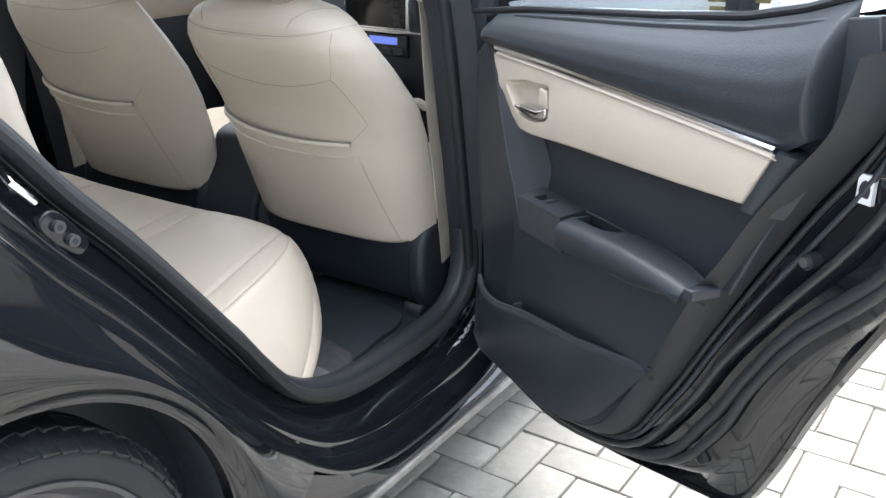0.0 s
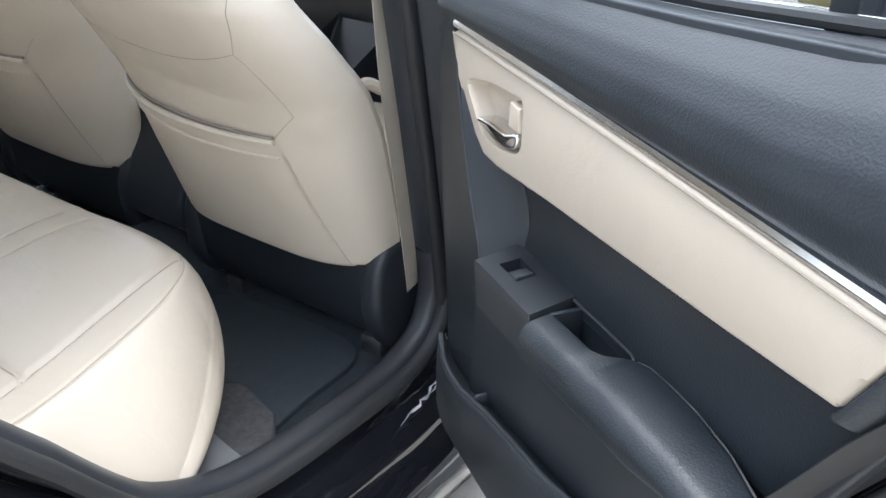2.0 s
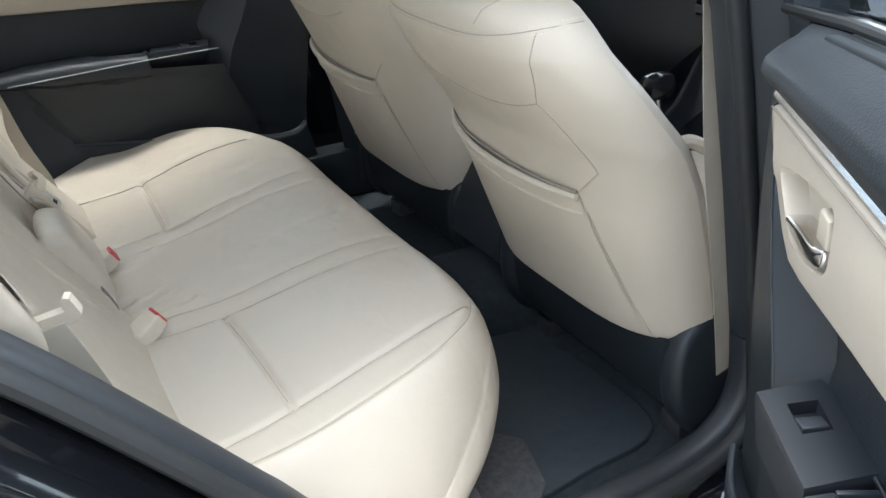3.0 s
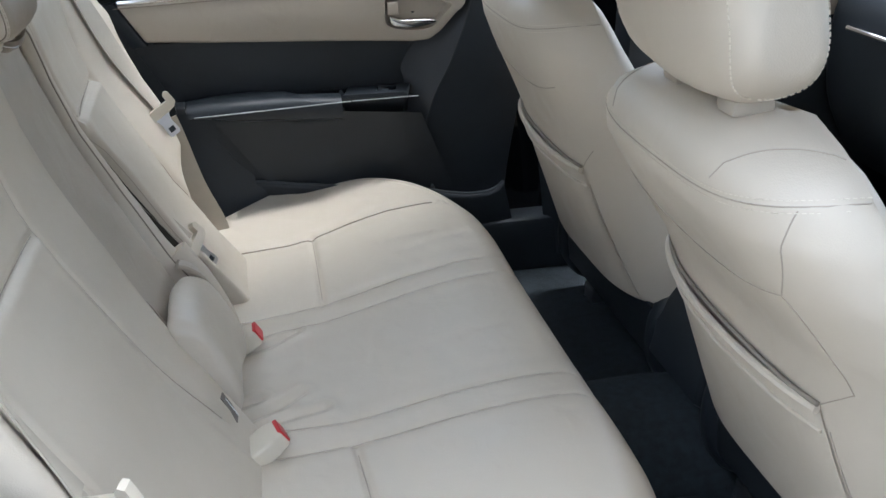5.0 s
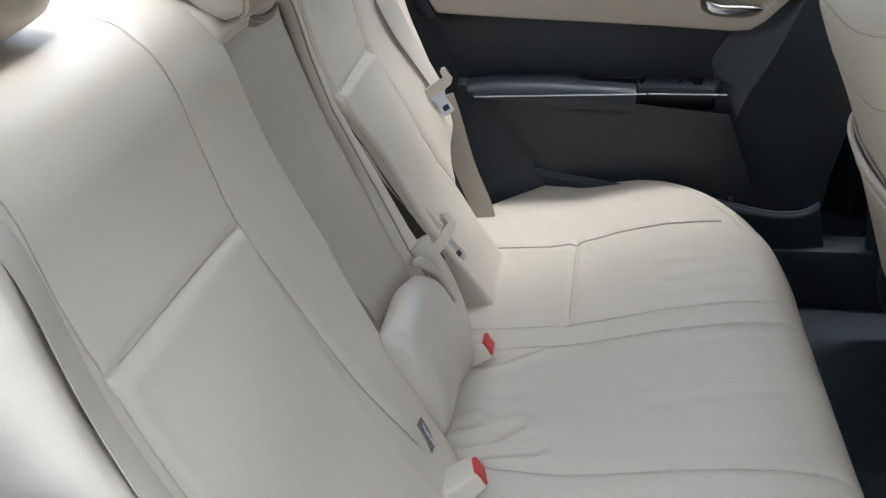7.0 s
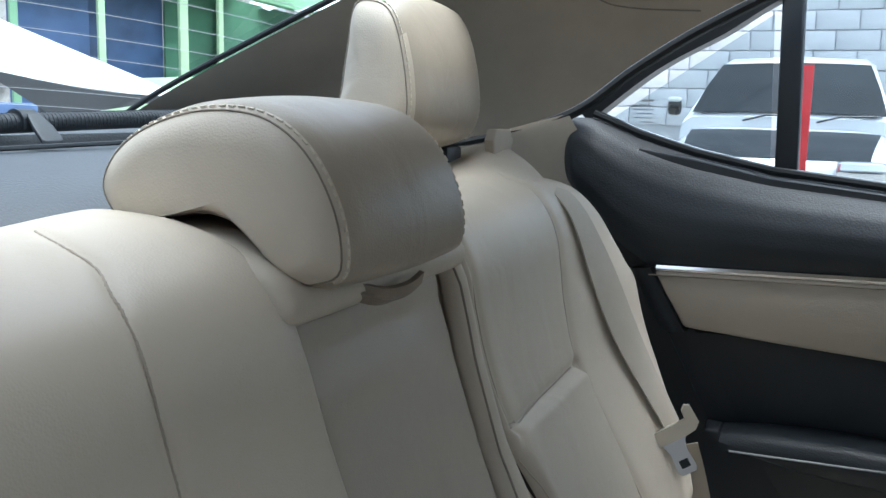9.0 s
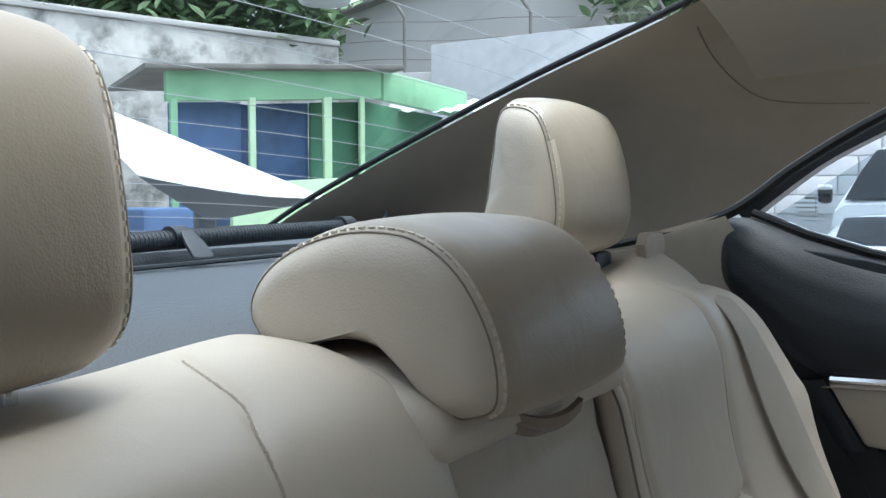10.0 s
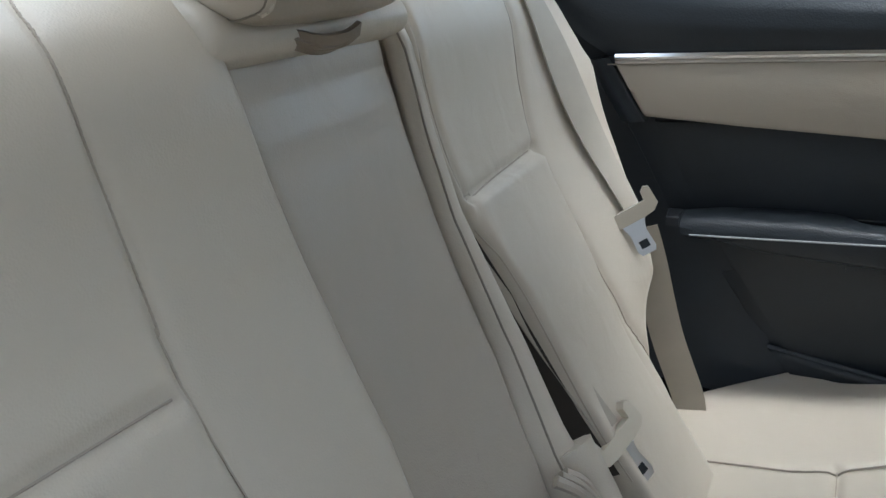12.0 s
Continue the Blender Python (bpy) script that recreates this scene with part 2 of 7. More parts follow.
def slab(bm, outline, d0, d1, put, bevel=0.004, steps=3):
    """An outline (a, b) extruded from depth d0 to d1, with a rounded edge on the d1 side. put(a, b, d) gives the place."""
    c = [sum(p[0] for p in outline) / len(outline), sum(p[1] for p in outline) / len(outline)]
    n = len(outline)
    area = sum(outline[i][0] * outline[(i + 1) % n][1] - outline[(i + 1) % n][0] * outline[i][1] for i in range(n))
    sg = 1 if area > 0 else -1

    def inset(k):
        out = []
        for i in range(n):
            p, q, r = outline[i - 1], outline[i], outline[(i + 1) % n]
            e1 = Vector((q[0] - p[0], q[1] - p[1])).normalized()
            e2 = Vector((r[0] - q[0], r[1] - q[1])).normalized()
            n1, n2 = Vector((-e1.y, e1.x)) * sg, Vector((-e2.y, e2.x)) * sg
            m = n1 + n2
            m = m / max(m.length_squared / 2, 0.35)
            out.append((q[0] + m.x * k, q[1] + m.y * k))
        return out

    s = 1 if d1 > d0 else -1
    rings = [[put(a, b, d0) for a, b in outline]]
    for i in range(steps + 1):
        th = math.pi / 2 * i / steps
        rings.append([put(a, b, d1 - s * bevel * (1 - math.sin(th))) for a, b in inset(bevel * (1 - math.cos(th)))])
    rows = [[bm.verts.new(p) for p in r] for r in rings]
    for a, b in zip(rows, rows[1:]):
        for j in range(n):
            bm.faces.new((a[j], a[(j + 1) % n], b[(j + 1) % n], b[j]))
    bm.faces.new(rows[0])
    bm.faces.new(rows[-1])
    return bm


def box(bm, lo, hi, bevel=0.004, put=None):
    """A box with all its edges rounded."""
    q = bmesh.ops.create_cube(bm, size=1.0)["verts"]
    for v in q:
        v.co = Vector([lo[i] + (v.co[i] + 0.5) * (hi[i] - lo[i]) for i in range(3)])
    if bevel:
        edges = list({e for v in q for e in v.link_edges})
        done = bmesh.ops.bevel(bm, geom=edges, offset=bevel, segments=2, profile=0.5, affect="EDGES")
        q = list({v for f in done["faces"] for v in f.verts} | {v for v in q if v.is_valid})
    if put:
        for v in q:
            v.co = put(*v.co)
    return bm


def puffy(bm, profile, y0, y1, r, put=lambda x, y, z: Vector((x, y, z)), bulge=0.0, steps=6, mid=8):
    """A closed profile (x, z) drawn out from y0 to y1, with rounded ends: a stuffed shape."""
    n = len(profile)
    cx, cz = sum(p[0] for p in profile) / n, sum(p[1] for p in profile) / n
    size = max(max(abs(p[0] - cx), abs(p[1] - cz)) for p in profile)
    stations = []
    for i in range(steps + 1):
        th = math.pi / 2 * i / steps
        stations.append((y0 + r * (1 - math.cos(th)), r * (1 - math.sin(th))))
    for i in range(1, mid):
        stations.append((y0 + r + (y1 - y0 - 2 * r) * i / mid, -bulge * math.sin(math.pi * i / mid)))
    for i in range(steps + 1):
        th = math.pi / 2 * (1 - i / steps)
        stations.append((y1 - r * (1 - math.cos(th)), r * (1 - math.sin(th))))
    rings = []
    for y, k in stations:
        ring = []
        for x, z in profile:
            d = math.hypot(x - cx, z - cz)
            f = 1 - k / max(d, r * 1.2)
            ring.append(put(cx + (x - cx) * f, y, cz + (z - cz) * f))
        rings.append(ring)
    return skin(bm, rings)


def near_line(px, py, line):
    """The distance of each point (arrays) from a polyline in the plane."""
    best = np.full(px.shape, 9.0)
    for (ax, ay), (bx, by) in zip(line, line[1:]):
        dx, dy = bx - ax, by - ay
        k = np.clip(((px - ax) * dx + (py - ay) * dy) / (dx * dx + dy * dy + 1e-12), 0, 1)
        best = np.minimum(best, np.hypot(px - ax - k * dx, py - ay - k * dy))
    return best


def grid_part(name, pts, material, parent, label=""):
    """A mesh from an array of rows of places."""
    r, c = pts.shape[:2]
    idx = np.arange(r * c).reshape(r, c)
    faces = np.stack([idx[:-1, :-1], idx[:-1, 1:], idx[1:, 1:], idx[1:, :-1]], -1).reshape(-1, 4)
    me = bpy.data.meshes.new(name)
    me.from_pydata(pts.reshape(-1, 3).tolist(), [], faces.tolist())
    me.materials.append(material)
    me.shade_smooth()
    ob = new(name, me)
    ob.parent = parent
    if label:
        tagged(ob, label=label)
    return ob


def world_put(x, y, z):
    return Vector((x, y, z))

# ---- rear seat ----
BACK_X = [0.33, 0.30, 0.245, 0.19, 0.135, 0.085, 0.062, 0.055, 0.046, 0.026, -0.006, -0.06, -0.13, -0.16]
BACK_Z = [0.44, 0.50, 0.58, 0.66, 0.76, 0.87, 0.95, 0.985, 1.025, 1.058, 1.077, 1.088, 1.082, 1.03]


def back_profile(n):
    p = smooth_line([(x, 0, z) for x, z in zip(BACK_X, BACK_Z)], 12)
    cut = np.array([(q.x, q.z) for q in p])
    s = np.r_[0, np.cumsum(np.hypot(*np.diff(cut, axis=0).T))]
    at = np.linspace(0, s[-1], n)
    return np.interp(at, s, cut[:, 0]), np.interp(at, s, cut[:, 1])


def back_x(z):
    """Front surface of the rear backrest at a height below its top."""
    return float(np.interp(z, BACK_Z[:10], BACK_X[:10]))


def rear_cushion(parent):
    half, mid = 0.728, 0.026
    th = np.linspace(-math.pi / 2, math.pi / 2, 601)
    y = mid + half * np.sin(th)
    a = np.abs(y - mid)
    front = np.interp(a, [0, 0.30, 0.42, 0.50, 0.56, 0.62, 0.67, 0.70, 0.715, 0.722], [0.787, 0.787, 0.782, 0.766, 0.732, 0.676, 0.604, 0.540, 0.490, 0.43])
    wide = np.interp(a, [0, 0.30, 0.42, 0.50, 0.56, 0.62, 0.67, 0.70, 0.715, 0.722], [0.787, 0.787, 0.780, 0.758, 0.730, 0.690, 0.640, 0.590, 0.540, 0.45])
    front = np.where(y > mid, wide, front)
    front = np.convolve(np.pad(front, 12, mode='edge'), np.ones(25) / 25, 'valid')
    rear = 0.20 + 0.21 * np.clip((a - 0.52) / 0.202, 0, 1) ** 1.5
    rear += (front - rear) * np.clip((a - 0.710) / 0.018, 0, 1) ** 4
    v = np.linspace(0, 1, 150)[None, :]
    x = rear[:, None] + (front - rear)[:, None] * v
    yy = np.repeat(y[:, None], x.shape[1], 1)
    along = np.linspace(0.05, 0.95, 901)
    rise = np.interp(along, [0.18, 0.30, 0.44, 0.58, 0.68, 0.80], [0.497, 0.502, 0.513, 0.546, 0.562, 0.562])
    rise = np.convolve(np.pad(rise, 60, mode="edge"), np.hanning(121) / np.hanning(121).sum(), "valid")
    z = np.interp(x, along, rise)
    z += 0.010 * (np.abs(yy - mid) / half) ** 4
    edge = list(zip(front[::3], y[::3]))
    d = np.maximum(near_line(x, yy, edge), 0.002)
    r = 0.055
    z -= r - np.sqrt(np.maximum(r * r - np.clip(r - d, 0, r) ** 2, 0))
    # stuffing between the seams, then the seams themselves
    z += 0.008 * np.cos(np.clip((np.abs(yy) - 0.34) / 0.14, -1, 1) * math.pi / 2) * np.clip((x - 0.25) / 0.1, 0, 1)
    # the outer seam bends where the cross seam meets it, more so on the far side
    outer = {-1: [(0.24, 0.534), (0.33, 0.519), (0.45, 0.499), (0.52, 0.492), (0.59, 0.484), (0.66, 0.473), (0.71, 0.462), (0.748, 0.445)],
             1: [(0.24, 0.463), (0.335, 0.461), (0.390, 0.460), (0.435, 0.467), (0.506, 0.491), (0.60, 0.498), (0.70, 0.490)]}
    for sg in (-1, 1):
        for line, deep, wide in (
            ([(px, sg * py) for px, py in outer[sg]], 0.007 if sg < 0 else 0.0045, 0.006),
            ([(0.44, sg * (0.478 if sg > 0 else 0.500)), (0.432, sg * 0.20)], 0.006, 0.005),
            ([(0.20, sg * 0.185), (0.44, sg * 0.20), (0.76, sg * 0.222)], 0.0028, 0.004),
            ([(0.24, sg * 0.125), (0.44, sg * 0.145), (0.765, sg * 0.165)], 0.0028, 0.004),
        ):
            q = near_line(x, yy, line)
            z -= deep * np.exp(-((q / wide) ** 2)) - 0.0012 * np.exp(-(((q - 0.02) / 0.015) ** 2))
    # on the door side the top ends at a piped seam, and the side falls away beyond it
    piped = [(q.x, q.y) for q in smooth_line([(0.24, -0.586, 0), (0.335, -0.577, 0), (0.42, -0.569, 0), (0.50, -0.562, 0), (0.585, -0.552, 0), (0.655, -0.532, 0), (0.708, -0.500, 0), (0.740, -0.465, 0), (0.756, -0.435, 0)], 4)]
    beyond = near_line(x, yy, piped) * (yy < np.interp(x, [p[0] for p in piped], [p[1] for p in piped]))
    z -= 1.5 * (np.sqrt(beyond ** 2 + 0.026 ** 2) - 0.026) * np.clip((0.80 - x) / 0.10, 0, 1)
    z = np.maximum(z, 0.335)
    q = np.where(yy < 0, near_line(x, yy, piped), np.abs(d - 0.046))
    z -= 0.003 * np.exp(-((q / 0.004) ** 2)) * np.clip((x - 0.30) / 0.1, 0, 1) * (a > 0.44)[:, None]
    # soft creases near the seams
    for cx, cy, dx, dy in ((0.50, 0.50, 0.06, 0.05), (0.56, 0.36, 0.10, -0.01), (0.60, 0.30, 0.12, 0.02), (0.34, -0.08, 0.08, -0.012), (0.33, 0.02, 0.05, 0.01), (0.55, -0.02, 0.16, 0.012)):
        q = near_line(x, yy, [(cx, cy), (cx + dx, cy + dy)])
        z -= 0.0016 * np.exp(-((q / 0.014) ** 2))
    for line in ([(0.27, -0.16), (0.33, -0.11), (0.40, -0.10)], [(0.27, -0.10), (0.33, -0.08), (0.37, -0.05)], [(0.26, -0.06), (0.31, -0.045)], [(0.28, 0.09), (0.33, 0.10), (0.38, 0.13)]):
        q = near_line(x, yy, line)
        z -= 0.005 * np.exp(-((q / 0.008) ** 2)) - 0.003 * np.exp(-(((q - 0.016) / 0.010) ** 2))
    top = np.stack([x, yy, z], -1)
    # front and side walls
    k = np.linspace(0, 1, 26)[1:]
    tip = 1 - np.exp(-(((half - a) / 0.03) ** 1))
    base = top[:, -1]
    rows = [top]
    nx, ny = np.gradient(y), -np.gradient(front)
    ln = np.hypot(nx, ny) + 1e-9
    nx, ny = nx / ln, ny / ln
    for q in k:
        out = (0.014 * math.sin(math.pi * min(1, q * 1.35)) - 0.034 * q ** 3.0) * tip
        w = np.stack([base[:, 0] + nx * out, base[:, 1] + ny * out, base[:, 2] + (0.315 - base[:, 2]) * q], -1)
        rows.append(w[:, None])
    back = []
    rx, ry = -np.gradient(y), np.gradient(rear)
    ln = np.hypot(rx, ry) + 1e-9
    rx, ry = rx / ln, ry / ln
    rb = top[:, 0]
    for q in np.linspace(1, 0, 9)[:-1]:
        out = -0.06 * q ** 1.8 * tip
        back.append(np.stack([rb[:, 0] + rx * out, rb[:, 1] + ry * out, rb[:, 2] + (0.315 - rb[:, 2]) * q], -1)[:, None])
    pts = np.concatenate(back + rows, 1)
    grid_part("cushion", pts, BEIGE, parent)

    def on(px, py):
        i = int(np.argmin(np.abs(y - py)))
        return Vector((px, py, float(np.interp(px, x[i], z[i])) + 0.0004))

    for sg in (-1, 1):
        for line in (
            outer[sg],
            [(0.44, 0.475 if sg > 0 else 0.498), (0.432, 0.20)],
            [(0.25, 0.188), (0.44, 0.20), (0.74, 0.221)],
            [(0.30, 0.130), (0.44, 0.145), (0.75, 0.164)],
        ):
            fine = []
            for (ax, ay), (bx, by) in zip(line, line[1:]):
                fine += [on(ax + (bx - ax) * k / 14, sg * (ay + (by - ay) * k / 14)) for k in range(14)]
            bm = bmesh.new()
            bold = sg > 0 and line is outer[1]
            tube(bm, [q + Vector((0, 0, 0.0022)) for q in fine] if bold else fine, 0.0013 if bold else 0.0008, 5)
            part("seam", bm, SEAM if bold else SEAM_SOFT, parent)
    ring = [on(*p) for p in piped]
    bm = bmesh.new()
    tube(bm, ring, 0.0009, 5)
    part("seam", bm, SEAM_SOFT, parent)


def rear_back(parent, name, inner, sg):
    """One outer section of the rear backrest; sg: -1 the door side, 1 the far side."""
    px, pz = back_profile(190)
    n = 170
    u = np.linspace(0, 1, n)
    outer = np.interp(pz, [0.44, 0.56, 0.62, 0.67, 0.71, 0.78, 0.88, 0.98, 1.03, 1.06, 1.09], [0.475, 0.485, 0.50, 0.535, 0.575, 0.603, 0.620, 0.624, 0.618, 0.605, 0.575])
    outer = outer - 0.012
    if sg > 0:  # the far shoulder keeps its width to the top
        outer = np.interp(pz, [0.44, 0.56, 0.62, 0.67, 0.71, 0.78, 0.84, 0.88, 0.94, 1.0, 1.04, 1.07, 1.09], [0.475, 0.485, 0.50, 0.535, 0.575, 0.607, 0.620, 0.622, 0.622, 0.620, 0.618, 0.616, 0.612])
    inner = np.interp(pz, [0.50, 0.60, 0.67, 0.78, 0.87, 1.02], inner)[:, None]
    yy = sg * (inner + (outer[:, None] - inner) * u[None, :])
    x = np.repeat(px[:, None], n, 1)
    z = np.repeat(pz[:, None], n, 1)
    tx, tz = np.gradient(px), np.gradient(pz)
    ln = np.hypot(tx, tz)
    nx, nz = (tz / ln)[:, None], (-tx / ln)[:, None]
    a = np.abs(yy)
    dist_in, dist_out = a - inner, outer[:, None] - a
    off = np.zeros_like(x)
    for d, r in ((dist_in, 0.013 if sg < 0 else 0.008), (dist_out, 0.034)):
        off -= r - np.sqrt(np.maximum(r * r - np.clip(r - d, 0, r) ** 2, 0))
    s = np.r_[0, np.cumsum(np.hypot(np.diff(px), np.diff(pz)))][:, None] * np.ones_like(x)
    s_t = float(np.interp(0.876, pz[:140], s[:140, 0]))
    s_top = float(np.interp(1.07, pz[:150], s[:150, 0]))
    s_base = float(np.interp(0.56, pz[:140], s[:140, 0]))
    # bolsters proud of the middle field
    off += 0.012 * (1 - np.exp(-(((a - 0.35) / 0.20) ** 4)))
    off += 0.010 * np.exp(-(((s - (s_t - 0.13)) / 0.10) ** 2)) * np.exp(-(((a - 0.35) / 0.15) ** 2))
    ts = 0.435 if sg > 0 else 0.49
    off += (0.036 if sg > 0 else 0.038) * np.clip((a - ts) / 0.10, 0, 1) ** 1.2 * np.clip((s - s_base - 0.06) / 0.1, 0, 1) * (np.clip((s_top + 0.02 - s) / 0.16, 0, 1) if sg > 0 else 1)
    if sg > 0:  # and falls back under the belt
        off -= 0.042 * np.clip((a - 0.44) / 0.17, 0, 1) ** 1.3 * np.clip((s - s_top + 0.13) / 0.13, 0, 1) * np.clip((s_top + 0.09 - s) / 0.07, 0, 1)
    step = lambda q: np.clip(q, 0, 1) ** 2 * (3 - 2 * np.clip(q, 0, 1))
    off += (0.009 if sg > 0 else 0.003) * step((s_t - s + 0.004) / (0.010 if sg > 0 else 0.018)) * step((a - 0.195) / 0.02) * step((ts + 0.006 - a) / 0.014)
    inside = [(0.235, s_top + 0.10), (0.200, s_top + 0.04), (0.187, s_top - 0.005), (0.190, s_t + 0.12), (0.201, s_t + 0.055), (0.214, s_t), (0.170, s_base)]
    if sg < 0:
        inside = [(0.165, s_top + 0.10), (0.181, s_top + 0.06), (0.190, s_top + 0.025), (0.203, s_top), (0.211, s_t + 0.175), (0.213, s_t + 0.14), (0.207, s_t + 0.09), (0.204, s_t + 0.036), (0.203, s_t), (0.170, s_base)]
        inside = [(q.x, q.z) for q in smooth_line([(b, 0, c) for b, c in inside], 4)]
    lines = [
        (inside, 0.006, 0.005),
        ([(0.214, s_t), (ts, s_t + 0.008)], 0.006, 0.006),
        ([(ts + 0.01, s_top + 0.03), (ts + 0.012, s_t + 0.14), (ts, s_t + 0.008), (ts + 0.025, s_base + 0.13), (0.49, s_base + 0.04)], 0.005, 0.005),
    ]
    for line, deep, wide in lines:
        q = near_line(a, s, line)
        deep, wide = (deep, wide) if sg > 0 else (deep * 0.7, wide * 0.75)
        off -= deep * 0.8 * np.exp(-((q / wide) ** 2)) - 0.0008 * np.exp(-(((q - 0.016) / 0.012) ** 2))
    pts = np.stack([x + nx * off, yy, z + nz * off], -1)
    if sg > 0:
        pts[..., 2] += (0.006 + 0.018 * np.clip((a - 0.38) / 0.18, 0, 1)) * np.clip((z - 0.95) / 0.12, 0, 1)
    for line, _, _ in lines:
        fine = []
        for (ya, sa), (yb, sb) in zip(line, line[1:]):
            for k in range(12):
                f = k / 12
                aa, ss = ya + (yb - ya) * f, sa + (sb - sa) * f
                fi = float(np.interp(ss, s[:, 0], np.arange(len(px))))
                i = min(int(fi), len(px) - 2)
                fj = float(np.interp(aa, a[i], np.arange(n)))
                j = min(int(fj), n - 2)
                e, g = fi - i, fj - j
                q = pts[i, j] * (1 - e) * (1 - g) + pts[i + 1, j] * e * (1 - g) + pts[i, j + 1] * (1 - e) * g + pts[i + 1, j + 1] * e * g
                fine.append(Vector(q) + Vector((nx[i, 0], 0, nz[i, 0])) * 0.0003)
        bm = bmesh.new()
        tube(bm, smooth_line(fine, 2), 0.0009, 5)
        part("seam", bm, SEAM_SOFT, parent)
    # the edges turn backwards
    def wall(col):
        return [np.stack([pts[:, col, 0] - nx[:, 0] * d, pts[:, col, 1], pts[:, col, 2] - nz[:, 0] * d], -1)[:, None] for d in (0.02, 0.05, 0.09)]

    allp = np.concatenate(wall(0)[::-1] + [pts] + wall(-1), 1)
    grid_part(name, allp, BEIGE, parent)
    front_rows = pts[: int(np.argmax(pts[:, n // 2, 2]))]

    def over(y, z, lift=0.002):
        """The place on the padding at a width y and height z."""
        best = np.abs(front_rows[..., 1] - y) + np.abs(front_rows[..., 2] - z)
        i, j = np.unravel_index(int(np.argmin(best)), best.shape)
        q = front_rows[i, j]
        return Vector((q[0] + 0.88 * lift, y, z + 0.47 * lift))

    return over


def stitches(parent, pts, step=0.0085, r=0.0009, lift=0.0):
    """A row of short pale stitches along a line."""
    bm = bmesh.new()
    p = [Vector(q) for q in pts]
    s = [0.0]
    for a, b in zip(p, p[1:]):
        s.append(s[-1] + (b - a).length)
    n = int(s[-1] / step)

    def at(v):
        i = max(0, min(len(p) - 2, next((k for k in range(len(s) - 1) if s[k + 1] >= v), len(p) - 2)))
        return p[i].lerp(p[i + 1], (v - s[i]) / max(s[i + 1] - s[i], 1e-9))

    for i in range(n):
        tube(bm, [at(i * step), at(i * step + step * 0.3), at(i * step + step * 0.62)], r, 5)
    return part("stitching", bm, THREAD, parent, weld=0)


def headrest_profile(h, d, lean=0.02):
    """Side outline (x, z) of an upright headrest: flat front, thick middle, rounded top."""
    return [(q.x, q.z) for q in smooth_line([(0.0, 0, 0.0), (d * 0.42, 0, h * 0.06), (d * 0.5, 0, h * 0.35), (d * 0.46 - lean * 0.3, 0, h * 0.7), (d * 0.25 - lean, 0, h * 0.96), (-d * 0.10 - lean, 0, h), (-d * 0.40 - lean, 0, h * 0.86), (-d * 0.5, 0, h * 0.5), (-d * 0.36, 0, h * 0.12)], 5, closed=True)]


def puffy_ring(profile, y0, y1, r, e, end, put, lift=0.0006):
    """The outline of a puffy shape at a distance e from one of its ends."""
    n = len(profile)
    cx, cz = sum(p[0] for p in profile) / n, sum(p[1] for p in profile) / n
    k = r * (1 - math.sqrt(max(0, 1 - (1 - e / r) ** 2))) - lift
    out = []
    for x, z in profile:
        d = math.hypot(x - cx, z - cz)
        f = 1 - k / max(d, r * 1.2)
        out.append(put(cx + (x - cx) * f, (y0 + e) if end < 0 else (y1 - e), cz + (z - cz) * f))
    return out


def shade_panel(ob):
    """Shade put into the colour: front and top panel darker; the side panels stay pale."""
    ob.data.materials.append(BEIGE_SHADED)
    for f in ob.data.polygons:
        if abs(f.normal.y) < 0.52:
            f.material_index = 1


def wedge_profile(h):
    """Side outline of a rear headrest: upright front, narrow top, back sloping out to a broad foot."""
    return [(q.x, q.z) for q in smooth_line([(0.012, 0, -0.004), (0.040, 0, 0.012), (0.050, 0, h * 0.30), (0.046, 0, h * 0.62), (0.028, 0, h * 0.92), (0.0, 0, h), (-0.022, 0, h * 0.96), (-0.036, 0, h * 0.72), (-0.048, 0, h * 0.38), (-0.056, 0, h * 0.10), (-0.042, 0, -0.006)], 5, closed=True)]


def outer_headrest(parent, x, y, z, w=0.22, h=0.172, d=0.098, label=""):
    bm = bmesh.new()
    prof = wedge_profile(h)
    put = lambda a, b, c: Vector((x + a - 0.06 * (c - h / 2), y + b, z + c))
    puffy(bm, prof, -w / 2, w / 2, 0.045, put, bulge=0.004)
    hr = part("headrest", bm, BEIGE, parent, label)
    shade_panel(hr)
    for s in (-1, 1):
        loop = puffy_ring(prof, -w / 2, w / 2, 0.045, 0.017, s, put)
        stitches(hr, loop + loop[:1], 0.0075, 0.0009)
        loop = puffy_ring(prof, -w / 2, w / 2, 0.045, 0.0135, s, put)
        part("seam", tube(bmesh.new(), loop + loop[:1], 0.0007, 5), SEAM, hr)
    for s in (-1, 1):
        bm = bmesh.new()
        tube(bm, [(x, y + s * 0.055, z - 0.09), (x, y + s * 0.055, z + 0.03)], 0.0055, 10)
        part("post", bm, CHROME, hr, "chrome headrest post")
        bm = bmesh.new()
        box(bm, (x - 0.016, y + s * 0.055 - 0.02, z - 0.045), (x + 0.02, y + s * 0.055 + 0.02, z - 0.026), 0.006)
        part("guide", bm, BEIGE_PLASTIC, hr)
    return hr


rear_seat = thing("rear_bench_seat", "beige leather rear bench seat with stitched seams and headrests", "car seat")
rear_cushion(rear_seat)
over_near = rear_back(rear_seat, "backrest", [0.125, 0.095, 0.075, 0.057, 0.060, 0.088], -1)
over_far = rear_back(rear_seat, "backrest", [0.258, 0.252, 0.250, 0.236, 0.202, 0.178], 1)


